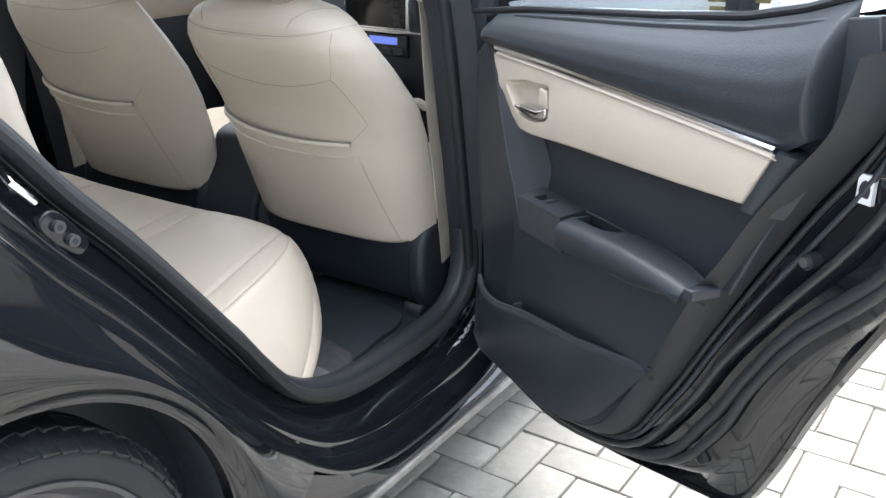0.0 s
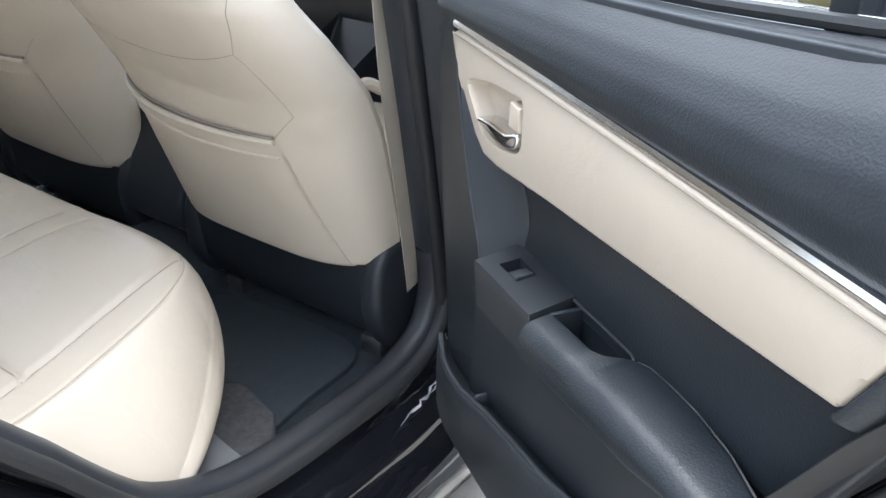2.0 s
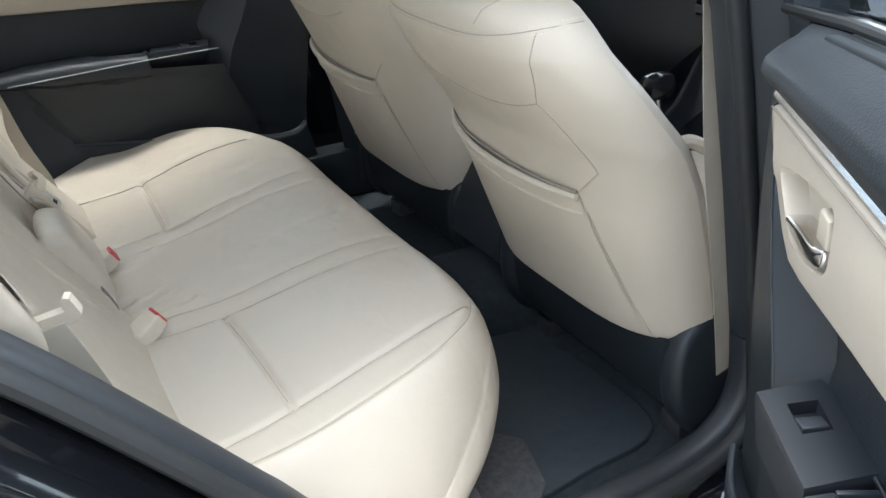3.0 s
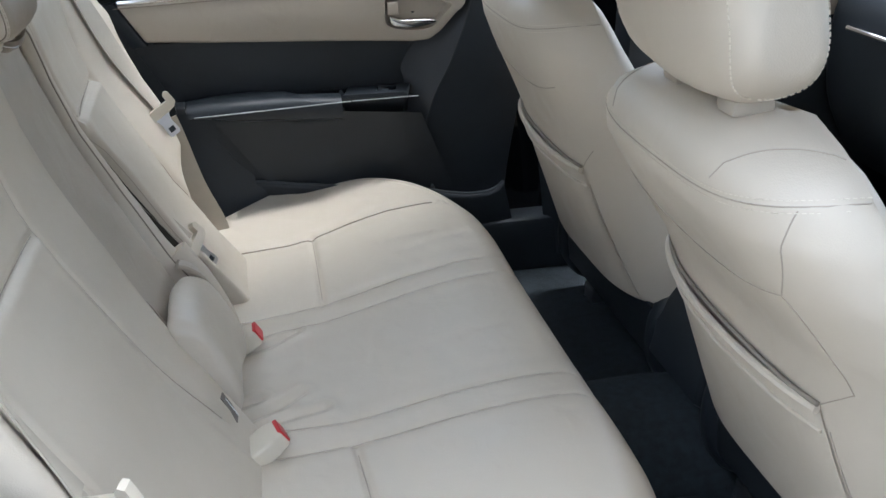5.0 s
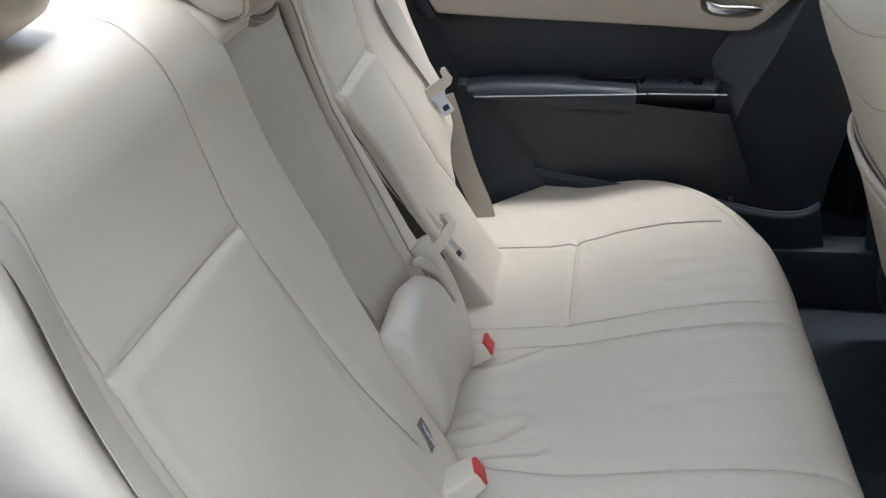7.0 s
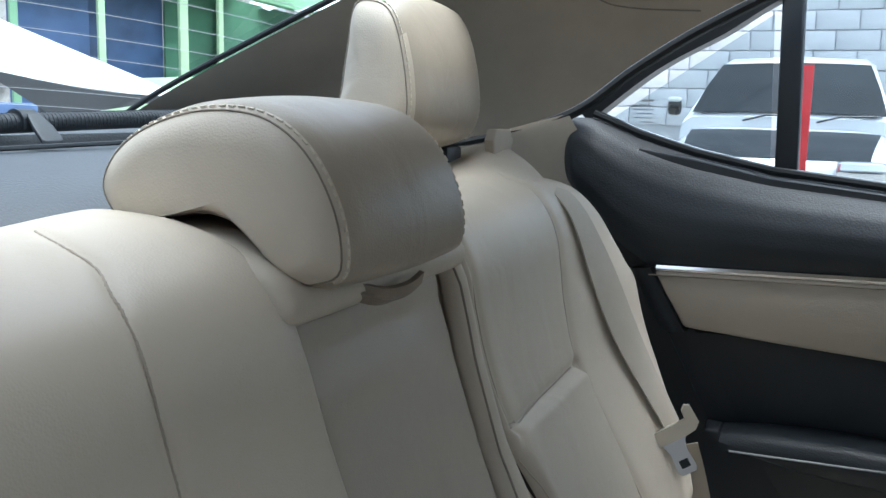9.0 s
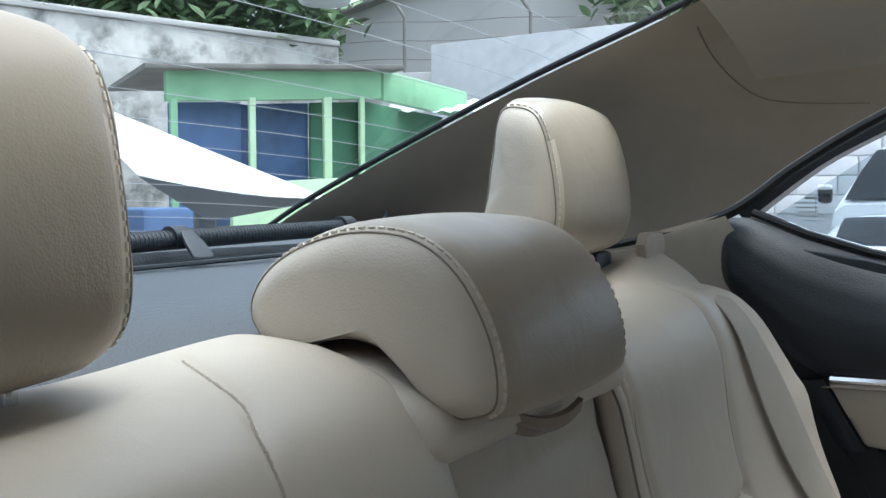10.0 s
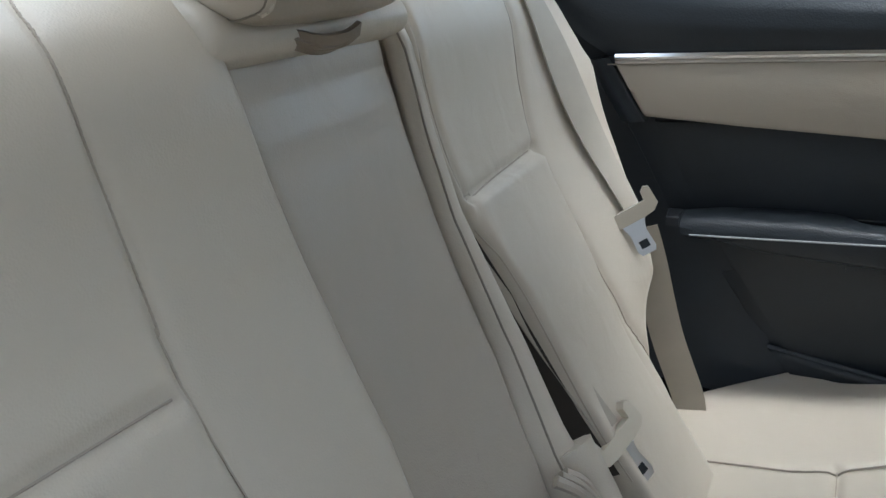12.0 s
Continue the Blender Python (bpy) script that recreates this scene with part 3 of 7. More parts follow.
def centre_panel():
    """The back of the fold-down armrest, set into the backrest."""
    px, pz = back_profile(150)
    n = 60
    u = np.linspace(0, 1, n)
    sel = (np.arange(150) < 128)
    px, pz = px[sel], pz[sel]
    tx, tz = np.gradient(px), np.gradient(pz)
    ln = np.hypot(tx, tz)
    nx, nz = (tz / ln)[:, None], (-tx / ln)[:, None]
    a0 = np.interp(pz, [0.50, 0.60, 0.67, 0.78, 0.87, 1.02], [-0.120, -0.090, -0.070, -0.052, -0.055, -0.083])[:, None]
    a1 = np.interp(pz, [0.60, 0.65, 0.75, 0.86, 1.04], [0.140, 0.143, 0.168, 0.168, 0.155])[:, None]
    yy = a0 + (a1 - a0) * u[None, :]
    off = np.full(yy.shape, -0.010)
    for d, r in ((yy - a0, 0.022), (a1 - yy, 0.014)):
        off -= r - np.sqrt(np.maximum(r * r - np.clip(r - d, 0, r) ** 2, 0))
    off += np.interp(pz, [0.5, 0.66, 0.90, 0.98, 1.01, 1.09], [-0.03, 0.0, 0.004, 0.0, -0.004, 0.01])[:, None]
    pts = np.stack([px[:, None] + nx * off, yy, pz[:, None] + nz * off], -1)
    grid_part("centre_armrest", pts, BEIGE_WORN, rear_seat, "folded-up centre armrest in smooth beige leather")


centre_panel()
ROLL_Z, ROLL_Y, ROLL_R = [0.60, 0.65, 0.75, 0.86, 1.04], [0.172, 0.176, 0.194, 0.186, 0.170], [0.033, 0.031, 0.021, 0.016, 0.012]
heights = np.linspace(0.60, 1.045, 36)
bm = bmesh.new()
tube(bm, [(back_x(z) + 0.004 - float(np.interp(z, ROLL_Z, ROLL_R)), float(np.interp(z, ROLL_Z, ROLL_Y)), z) for z in heights], 1.0, 16, lambda q: float(np.interp(0.60 + 0.445 * q, ROLL_Z, ROLL_R)))
part("side_roll", bm, BEIGE, rear_seat, "stuffed leather roll beside the armrest")
bm = bmesh.new()
tube(bm, [(back_x(z) + 0.004, float(np.interp(z, [0.60, 0.65, 0.75, 0.86, 1.04], [0.141, 0.145, 0.171, 0.171, 0.158])), z) for z in heights], 0.0012, 5)
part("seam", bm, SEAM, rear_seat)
# loose end of the roll, drooping over the cushion
bm = bmesh.new()
tube(bm, smooth_line([(0.196, 0.180, 0.655), (0.232, 0.170, 0.606), (0.262, 0.142, 0.562), (0.276, 0.118, 0.535), (0.272, 0.105, 0.512)], 6), 0.020, 12, lambda q: 1.25 - 0.75 * q)
part("roll_end", bm, BEIGE, rear_seat)
for k, (dy, dz) in enumerate(((0.0, 0.0), (0.016, -0.006), (-0.014, 0.004))):
    bm = bmesh.new()
    tube(bm, smooth_line([(0.205, 0.118 + dy, 0.662 + dz), (0.222, 0.128 + dy, 0.650 + dz), (0.240, 0.140 + dy * 0.5, 0.622 + dz), (0.262, 0.136, 0.585)], 5), 0.006, 8, lambda q: 1 - 0.5 * q)
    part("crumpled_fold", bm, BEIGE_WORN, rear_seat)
# dark sheet at the back of the armrest gap, in place of shade
bm = bmesh.new()
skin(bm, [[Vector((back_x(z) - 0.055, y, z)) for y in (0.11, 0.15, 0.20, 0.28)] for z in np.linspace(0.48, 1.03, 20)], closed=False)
part("gap_shade_back", bm, GAP_SHADE, rear_seat, "dark sheet standing in for shade in the armrest gap")
# second dark sheet shades the pale leather wall of the gap by colour
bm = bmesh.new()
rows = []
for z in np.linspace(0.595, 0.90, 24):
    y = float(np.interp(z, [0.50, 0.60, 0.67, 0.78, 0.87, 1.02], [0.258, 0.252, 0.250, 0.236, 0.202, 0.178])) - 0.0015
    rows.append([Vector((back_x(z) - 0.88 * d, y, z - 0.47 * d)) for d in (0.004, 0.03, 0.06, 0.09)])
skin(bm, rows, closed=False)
part("gap_shade_side", bm, GAP_SHADE, rear_seat)
# short slit at the armrest's edge: a tube with the slit's shade as its colour
bm = bmesh.new()
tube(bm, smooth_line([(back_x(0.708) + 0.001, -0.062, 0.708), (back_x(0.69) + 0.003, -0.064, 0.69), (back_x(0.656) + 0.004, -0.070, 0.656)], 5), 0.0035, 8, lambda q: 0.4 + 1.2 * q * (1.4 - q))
part("slit_shade", bm, SEAM, rear_seat)

# top roll behind the centre headrest, joining both backrests
bm = bmesh.new()
prof = [(q.x, q.z) for q in smooth_line([(0.036, 0, 1.030), (0.053, 0, 1.040), (0.052, 0, 1.056), (0.030, 0, 1.074), (-0.03, 0, 1.090), (-0.13, 0, 1.083), (-0.15, 0, 1.03), (-0.05, 0, 1.00), (0.01, 0, 1.022)], 5, closed=True)]
puffy(bm, prof, -0.108, 0.168, 0.012)
part("top_roll", bm, BEIGE, rear_seat)

# centre headrest: a low saddle that sits over the top of the backrest
bm = bmesh.new()
saddle = [(q.x, q.z) for q in smooth_line([(0.066, 0, 1.058), (0.083, 0, 1.070), (0.079, 0, 1.108), (0.056, 0, 1.148), (0.020, 0, 1.171), (-0.03, 0, 1.174), (-0.078, 0, 1.160), (-0.110, 0, 1.138), (-0.122, 0, 1.112), (-0.106, 0, 1.090), (-0.080, 0, 1.090), (-0.036, 0, 1.099), (0.0, 0, 1.093), (0.034, 0, 1.074), (0.052, 0, 1.058)], 5, closed=True)]
puffy(bm, saddle, -0.092, 0.112, 0.030, bulge=0.003)
centre_rest = part("headrest", bm, BEIGE, rear_seat, "low saddle-shaped centre headrest with pale stitching")
shade_panel(centre_rest)
for end in (-1, 1):
    loop = puffy_ring(saddle, -0.092, 0.112, 0.030, 0.013, end, world_put)[2:50]
    stitches(centre_rest, loop, 0.0075, 0.0009)
    loop = puffy_ring(saddle, -0.092, 0.112, 0.030, 0.0095, end, world_put)
    part("seam", tube(bmesh.new(), loop + loop[:1], 0.0007, 5), SEAM, centre_rest)
bm = bmesh.new()
ribbon(bm, smooth_line([(0.048, -0.020, 1.048), (0.060, 0.000, 1.041), (0.066, 0.026, 1.041), (0.068, 0.046, 1.047)], 5), (0.35, 0, 0.93), 0.011, 0.004)
ribbon(bm, smooth_line([(0.048, -0.024, 1.045), (0.058, 0.000, 1.036), (0.062, 0.024, 1.036), (0.064, 0.044, 1.043)], 5), (0.85, 0, 0.5), 0.010, 0.003)
part("pull_strap", bm, STRAP, rear_seat, "folded leather pull strap")

outer_headrest(rear_seat, -0.117, 0.397, 1.130, h=0.162, d=0.084)
outer_headrest(rear_seat, -0.085, -0.330, 1.105)

bm = bmesh.new()
box(bm, (-0.150, 0.455, 1.085), (-0.098, 0.500, 1.124), 0.006)
part("bracket", bm, HARD_BLACK, rear_seat, "black plastic bracket behind the headrest")
bm = bmesh.new()
tube(bm, [(-0.112, 0.440, 1.07), (-0.108, 0.440, 1.14)], 0.0055, 10)
part("post", bm, CHROME, rear_seat, "chrome headrest post")

# lower end of the folded armrest, a padded flap over the cushion
bm = bmesh.new()
flap = [(q.x, q.z) for q in smooth_line([(0.20, 0, 0.672), (0.235, 0, 0.668), (0.262, 0, 0.63), (0.285, 0, 0.575), (0.285, 0, 0.53), (0.262, 0, 0.515), (0.235, 0, 0.57), (0.20, 0, 0.63)], 5, closed=True)]
puffy(bm, flap, -0.105, 0.098, 0.020, lambda x, y, z: Vector((x + 0.10 * max(0, y), y + 0.10 * (z - 0.6), z - 0.30 * max(0, y - 0.01))))
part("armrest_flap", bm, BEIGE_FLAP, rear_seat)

# cloth maker's tag on the seam
bm = bmesh.new()
ribbon(bm, [(0.262, -0.174, 0.606), (0.272, -0.177, 0.588), (0.279, -0.179, 0.568)], (0, 1, 0.1), 0.017, 0.0012)
tag = part("seam_tag", bm, TAUPE, rear_seat, "small woven taupe tag")
words = bpy.data.curves.new("tag_writing", "FONT")
words.body, words.size, words.align_x, words.align_y, words.extrude = "ISOFIX", 0.0105, "CENTER", "CENTER", 0.0002
words.materials.append(WHITE_LABEL)
tw = new("tag_writing", words)
tw.parent = tag
tw.matrix_local = Matrix.Translation((0.2735, -0.177, 0.5885)) @ Matrix(((-0.45, 0.10, 0.89, 0), (0.10, -0.98, 0.13, 0), (0.88, 0.15, 0.45, 0), (0, 0, 0, 1))).to_3x3().to_quaternion().to_matrix().to_4x4()


def buckle(y, x=0.285, z=0.515, turn=0.0):
    ob = thing("seat_belt_buckle", "beige seat belt buckle with red release button on rear seat", "buckle", "rear belt buckles", at=(x, y, z))
    bm = bmesh.new()
    out = [(-0.018, -0.02), (0.018, -0.02), (0.019, 0.03), (0.014, 0.046), (-0.014, 0.046), (-0.019, 0.03)]
    slab(bm, out, -0.011, 0.011, world_put_flat, 0.004)
    part("housing", bm, IVORY, ob)
    bm = bmesh.new()
    slab(bm, [(-0.0135, 0.034), (0.0135, 0.034), (0.012, 0.0485), (-0.012, 0.0485)], -0.009, 0.0105, world_put_flat, 0.002)
    part("button", bm, RED, ob, "red press button")
    bm = bmesh.new()
    slab(bm, [(-0.015, -0.07), (0.015, -0.07), (0.016, -0.018), (-0.016, -0.018)], -0.006, 0.006, world_put_flat, 0.003)
    part("stalk", bm, BEIGE_PLASTIC, ob)
    ob.rotation_euler = (0, 0, turn)
    ob.scale = (1.2, 1.2, 1.2)
    return ob


def world_put_flat(a, b, d):
    # a across, b forwards and up, d proud
    return Vector((b * 0.86 - d * 0.5, a, b * 0.5 + d * 0.86))


buckle(0.106, 0.268, 0.503)
buckle(-0.184, 0.288, 0.506, 0.25)

# ---- rear seat belts ----
def shoulder_belt(pts, across, w, label, tongue_at, tongue_dir, low_pts=None, low_across=None, over=None, turn=None, slant=0.0):
    ob = thing("seat_belt", label, "seat belt", "rear seat belts")
    bm = bmesh.new()
    if over:
        path = [(over(y - w * 0.48, z, 0.007), over(y, z, 0.010), over(y + w * 0.48, z, 0.007)) for y, z in pts]
        top = [tuple(q + Vector(d) for q in path[0]) for d in ((-0.10, slant, -0.015), (-0.075, slant * 0.8, 0.012), (-0.035, slant * 0.3, 0.014))]
        lines = [smooth_line([q[k] for q in top + path], 6) for k in range(3)]
        lines = [[sum((L[max(0, min(len(L) - 1, i + o))] for o in range(-6, 7)), Vector()) / 13 for i in range(len(L))] for L in lines]
        rows = [[a, b, c, c - Vector((0.0014, 0, 0.0007)), b - Vector((0.0014, 0, 0.0007)), a - Vector((0.0014, 0, 0.0007))] for a, b, c in zip(*lines)]
        skin(bm, rows)
    else:
        line = smooth_line(pts, 6)
        ribbon(bm, line, [tuple(Vector(turn).lerp(Vector(across), k / (len(line) - 1))) for k in range(len(line))], w, 0.0016)
    part("webbing", bm, WEBBING, ob)
    if low_pts:
        bm = bmesh.new()
        ribbon(bm, smooth_line(low_pts, 6), low_across, w * 0.9, 0.0016)
        part("lap_webbing", bm, WEBBING, ob)
    t, d = Vector(tongue_at), Vector(tongue_dir).normalized()
    side = Vector(across).normalized()
    side = (side - d * side.dot(d)).normalized()
    up = side.cross(d)
    put = lambda a, b, c: t + side * a + d * b + up * c
    bm = bmesh.new()
    slab(bm, [(-0.037, -0.018), (-0.031, -0.021), (-0.025, -0.016), (-0.024, -0.005), (0.024, -0.005), (0.025, -0.016), (0.031, -0.021), (0.037, -0.018), (0.038, 0.004), (0.030, 0.011), (0.016, 0.013), (-0.016, 0.013), (-0.030, 0.011), (-0.038, 0.004)], -0.007, 0.007, put, 0.003)
    part("tongue_grip", bm, IVORY, ob, "ivory plastic tongue grip")
    bm = bmesh.new()
    slab(bm, [(-0.018, 0.010), (0.018, 0.010), (0.013, 0.019), (0.0105, 0.028), (0.012, 0.050), (0.009, 0.056), (-0.009, 0.056), (-0.012, 0.050), (-0.0105, 0.028), (-0.013, 0.019)], -0.0015, 0.0015, put, 0.0008)
    tg = part("tongue", bm, BRIGHT_STEEL, ob, "polished steel belt tongue")
    bm = bmesh.new()
    slab(bm, [(-0.0058, 0.038), (0.0058, 0.038), (0.0058, 0.048), (-0.0058, 0.048)], -0.0022, 0.0022, put, 0.0003)
    part("slot", bm, HARD_BLACK, tg)
    return ob


shoulder_belt([(0.505, 1.066), (0.503, 1.035), (0.504, 1.0), (0.509, 0.95), (0.519, 0.90), (0.533, 0.85), (0.544, 0.80), (0.545, 0.784)], (0.88, 0.28, 0.30), 0.047,
              "beige rear seat belt with steel tongue hanging by the far door", (0.174, 0.523, 0.789), (0.42, 0.0, -0.70),
              [(0.184, 0.560, 0.760), (0.196, 0.568, 0.715), (0.220, 0.578, 0.615), (0.250, 0.586, 0.53), (0.257, 0.586, 0.50)], (0.88, 0.15, 0.3), over=over_far, slant=0.06)
shoulder_belt([(0.060, 0.200, 0.915), (0.082, 0.214, 0.865), (0.112, 0.232, 0.800), (0.140, 0.248, 0.745), (0.168, 0.258, 0.700), (0.196, 0.262, 0.660), (0.216, 0.264, 0.634)], (0.35, 0.74, 0.28), 0.030,
              "beige centre seat belt lying in the gap of the backrest", (0.222, 0.265, 0.625), (0.55, 0.12, -0.70), turn=(0.30, 0.80, 0.15))
shoulder_belt([(-0.545, 1.045), (-0.548, 1.0), (-0.550, 0.95), (-0.552, 0.90), (-0.554, 0.85), (-0.556, 0.80), (-0.556, 0.788)], (0.80, -0.35, 0.30), 0.047,
              "beige rear seat belt beside the open door", (0.176, -0.556, 0.772), (0.30, 0.05, -0.85),
              [(0.172, -0.568, 0.765), (0.196, -0.576, 0.70), (0.226, -0.580, 0.60), (0.250, -0.580, 0.51)], (0.80, -0.35, 0.2), over=over_near)
bm = bmesh.new()
slab(bm, [(-0.03, -0.008), (0.03, -0.008), (0.034, 0.012), (0.024, 0.026), (-0.024, 0.026), (-0.034, 0.012)], -0.006, 0.008, lambda a, b, c: Vector((-0.075 + c, 0.563 + a, 1.118 + b)), 0.003)
guide = part("belt_guide", bm, BEIGE_PLASTIC, rear_seat)


# ---- front seats ----
SEAT_Z = [0.474, 0.480, 0.49, 0.56, 0.65, 0.74, 0.82, 0.90, 0.95, 0.985, 1.010, 1.028, 1.036]
SEAT_R = [0.982, 0.970, 0.962, 0.937, 0.906, 0.878, 0.842, 0.802, 0.780, 0.772, 0.778, 0.800, 0.84]
SEAT_W = [0.236, 0.249, 0.255, 0.261, 0.268, 0.272, 0.275, 0.262, 0.245, 0.225, 0.200, 0.160, 0.10]
SEAT_D = [0.13, 0.145, 0.15, 0.16, 0.17, 0.17, 0.165, 0.155, 0.145, 0.135, 0.115, 0.075, 0.02]


def front_seat(y0, label, dx=0.0, rake=0.0):
    ob = thing("bucket_seat", label, "car seat", "front seats")
    rings = []
    for z in list(np.linspace(0.474, 0.492, 7)) + list(np.linspace(0.50, SEAT_Z[-1], 56)):
        r, w, d = (float(np.interp(z, SEAT_Z, q)) for q in (SEAT_R, SEAT_W, SEAT_D))
        r += rake * min(1, max(0, (z - 0.80) / 0.15))
        ring = []
        for k in range(64):
            th = 2 * math.pi * k / 64
            c, s = math.cos(th), math.sin(th)
            e = 0.42
            yy = w * math.copysign(abs(s) ** e, s)
            xx = d / 2 * math.copysign(abs(c) ** 0.75, c)
            if c < 0:
                xx += 0.04 * (abs(yy) / w) ** 4
            else:
                xx += 0.05 * max(0, (abs(yy) / w - 0.5)) ** 1.5
            ring.append(Vector((dx + r + d / 2 + xx, y0 + yy, z)))
        rings.append(ring)
    bm = bmesh.new()
    skin(bm, rings)
    tree = mathutils.bvhtree.BVHTree.FromBMesh(bm)
    part("backrest", bm, BEIGE, ob)

    def on(y, z, lift=0.0):
        r, w, d = (float(np.interp(z, SEAT_Z, q)) for q in (SEAT_R, SEAT_W, SEAT_D))
        r += rake * min(1, max(0, (z - 0.80) / 0.15))
        k = min(abs(y) / w, 0.9999)
        c = (1 - k ** (2 / 0.42)) ** 0.5
        return Vector((dx + r + d / 2 - d / 2 * c ** 0.75 + 0.04 * k ** 4 - lift, y0 + y, z))

    # elastic pocket: a lower panel a little proud, with a gathered hem that runs out to the inner edge
    wide = lambda z: float(np.interp(z, SEAT_Z, SEAT_W))
    left, right = (lambda z: wide(z) * 0.93), (lambda z: -0.158 - 0.050 * (0.73 - z) / 0.25)
    top_z = lambda k: 0.728 + 0.024 * k + 0.014 * (k - 0.4) ** 2 - 0.014 * math.sin(math.pi * k)
    rows = []
    for q in np.linspace(0, 1, 24):
        row = []
        for k in np.linspace(0, 1, 40):
            z = 0.487 + (top_z(k) - 0.487) * q
            y = right(z) + (left(z) - right(z)) * k
            row.append(on(y, z, 0.003 + 0.011 * math.sin(math.pi * k) * q ** 2))
        rows.append(row)
    grid_part("pocket", np.array([[list(p) for p in r] for r in rows]), BEIGE, ob)
    for dz, r, lift in ((0.0, 0.0055, 0.006), (-0.030, 0.0030, 0.004)):
        bm = bmesh.new()
        tube(bm, [on(right(0.73) + (left(0.75) - right(0.73)) * k, top_z(k) + dz, lift + 0.009 * math.sin(math.pi * k)) for k in np.linspace(0, 1, 44)], r, 8)
        part("pocket_hem", bm, BEIGE, ob)
    # shade above the hem, drawn as a dark tube
    bm = bmesh.new()
    tube(bm, [on(right(0.73) + (left(0.75) - right(0.73)) * k, top_z(k) + 0.007, 0.004) for k in np.linspace(0, 1, 44)], 0.003, 6)
    part("pocket_gap_shade", bm, SEAM, ob)
    # seams of the cover
    shoulder = [(q * 0.218, 0.971 + 0.024 * abs(q) ** 3) for q in np.linspace(-1, 1, 48)]
    seams = [
        [(q * 0.175, 0.857 + 0.030 * q * q) for q in np.linspace(-1, 1, 40)],
        shoulder,
    ]
    for s in (-1, 1):
        seams.append([(s * (0.200 - 0.006 * k - 0.019 * k ** 3), 0.986 - 0.099 * k) for k in np.linspace(0, 1, 16)])
        seams.append([(s * (0.175 + 0.032 * k ** 0.7), 0.887 - 0.105 * k) for k in np.linspace(0, 1, 20)])
    seams.append([(-0.207 + 0.049 * k, 0.782 - 0.045 * k) for k in np.linspace(0, 1, 8)])
    seams.append([(right(z) - 0.003, z) for z in np.linspace(0.705, 0.488, 24)])
    for line in (seams if rake else seams[:2] + seams[-2:]):
        bm = bmesh.new()
        tube(bm, [on(a, b, 0.0001) for a, b in line], 0.0008, 5)
        part("seam", bm, SEAM_SOFT, ob)
    for d in (0.0055, -0.0055):
        stitches(ob, [on(a, b + d, 0.0003) for a, b in shoulder], 0.006, 0.0006)
    if rake:
        # curved seam round the headrest guides
        arc = smooth_line([(0.7461, 0.114, 0), (0.7595, 0.128, 0), (0.7901, 0.144, 0), (0.8201, 0.162, 0), (0.8416, 0.178, 0)], 8)
        for s in (-1, 1):
            fine = []
            for q in arc:
                hit, _, _, _ = tree.ray_cast(Vector((q.x, y0 + s * q.y, 1.3)), Vector((0, 0, -1)))
                if hit:
                    fine.append(hit + Vector((0, 0, 0.0002)))
            bm = bmesh.new()
            tube(bm, fine, 0.0008, 5)
            part("seam", bm, SEAM_SOFT, ob)
    # headrest
    bm = bmesh.new()
    prof = headrest_profile(0.235, 0.120)
    put = lambda a, b, c: Vector((dx + rake * 1.6 + 0.835 + a - 0.10 * (c - 0.1), y0 + b * (1 - 0.16 * max(0, (c - 0.02) / 0.2) ** 2 - 0.30 * max(0, (0.075 - c) / 0.075) ** 2), 1.044 + c))
    puffy(bm, prof, -0.145, 0.145, 0.05, put, bulge=0.006)
    hr = part("headrest", bm, BEIGE, ob)
    for s in (-1, 1):
        loop = puffy_ring(prof, -0.145, 0.145, 0.05, 0.018, s, put)
        stitches(hr, loop + loop[:1], 0.0065, 0.0009)
        bm = bmesh.new()
        tube(bm, [(dx + rake + 0.84, y0 + s * 0.06, 1.0), (dx + rake + 0.835, y0 + s * 0.06, 1.09)], 0.006, 10)
        part("post", bm, CHROME, hr, "chrome headrest post")
        bm = bmesh.new()
        box(bm, (dx + rake + 0.815, y0 + s * 0.06 - 0.018, 1.030), (dx + rake + 0.862, y0 + s * 0.06 + 0.018, 1.048), 0.006)
        part("guide", bm, BEIGE_PLASTIC, hr)
    # lower base, recliner cover and cushion
    bm = bmesh.new()
    prof = [(1.003, 0.485), (1.06, 0.485), (1.14, 0.42), (1.16, 0.33), (1.06, 0.31), (1.020, 0.36)]
    puffy(bm, [(a + dx, b) for a, b in prof], y0 - 0.235, y0 + 0.235, 0.02)
    part("base", bm, HARD_BLACK, ob, "black plastic seat base")
    bm = bmesh.new()
    cushion = [(q.x + dx, q.z) for q in smooth_line([(1.06, 0, 0.50), (1.12, 0, 0.55), (1.30, 0, 0.53), (1.52, 0, 0.56), (1.58, 0, 0.53), (1.56, 0, 0.45), (1.30, 0, 0.42), (1.08, 0, 0.42)], 4, closed=True)]
    puffy(bm, cushion, y0 - 0.25, y0 + 0.25, 0.05)
    part("cushion", bm, BEIGE, ob)
    for s in (-1, 1):
        bm = bmesh.new()
        cov = [(q.x + dx, q.z) for q in smooth_line([(1.02, 0, 0.50), (1.07, 0, 0.525), (1.12, 0, 0.50), (1.15, 0, 0.42), (1.13, 0, 0.33), (1.06, 0, 0.30), (1.01, 0, 0.36), (1.0, 0, 0.44)], 4, closed=True)]
        ya, yb = sorted((y0 + s * 0.215, y0 + s * 0.262))
        puffy(bm, cov, ya, yb, 0.018, mid=3)
        part("recliner_cover", bm, HARD_BLACK, ob, "rounded black plastic recliner cover")
    for s in (-0.19, 0.19):
        bm = bmesh.new()
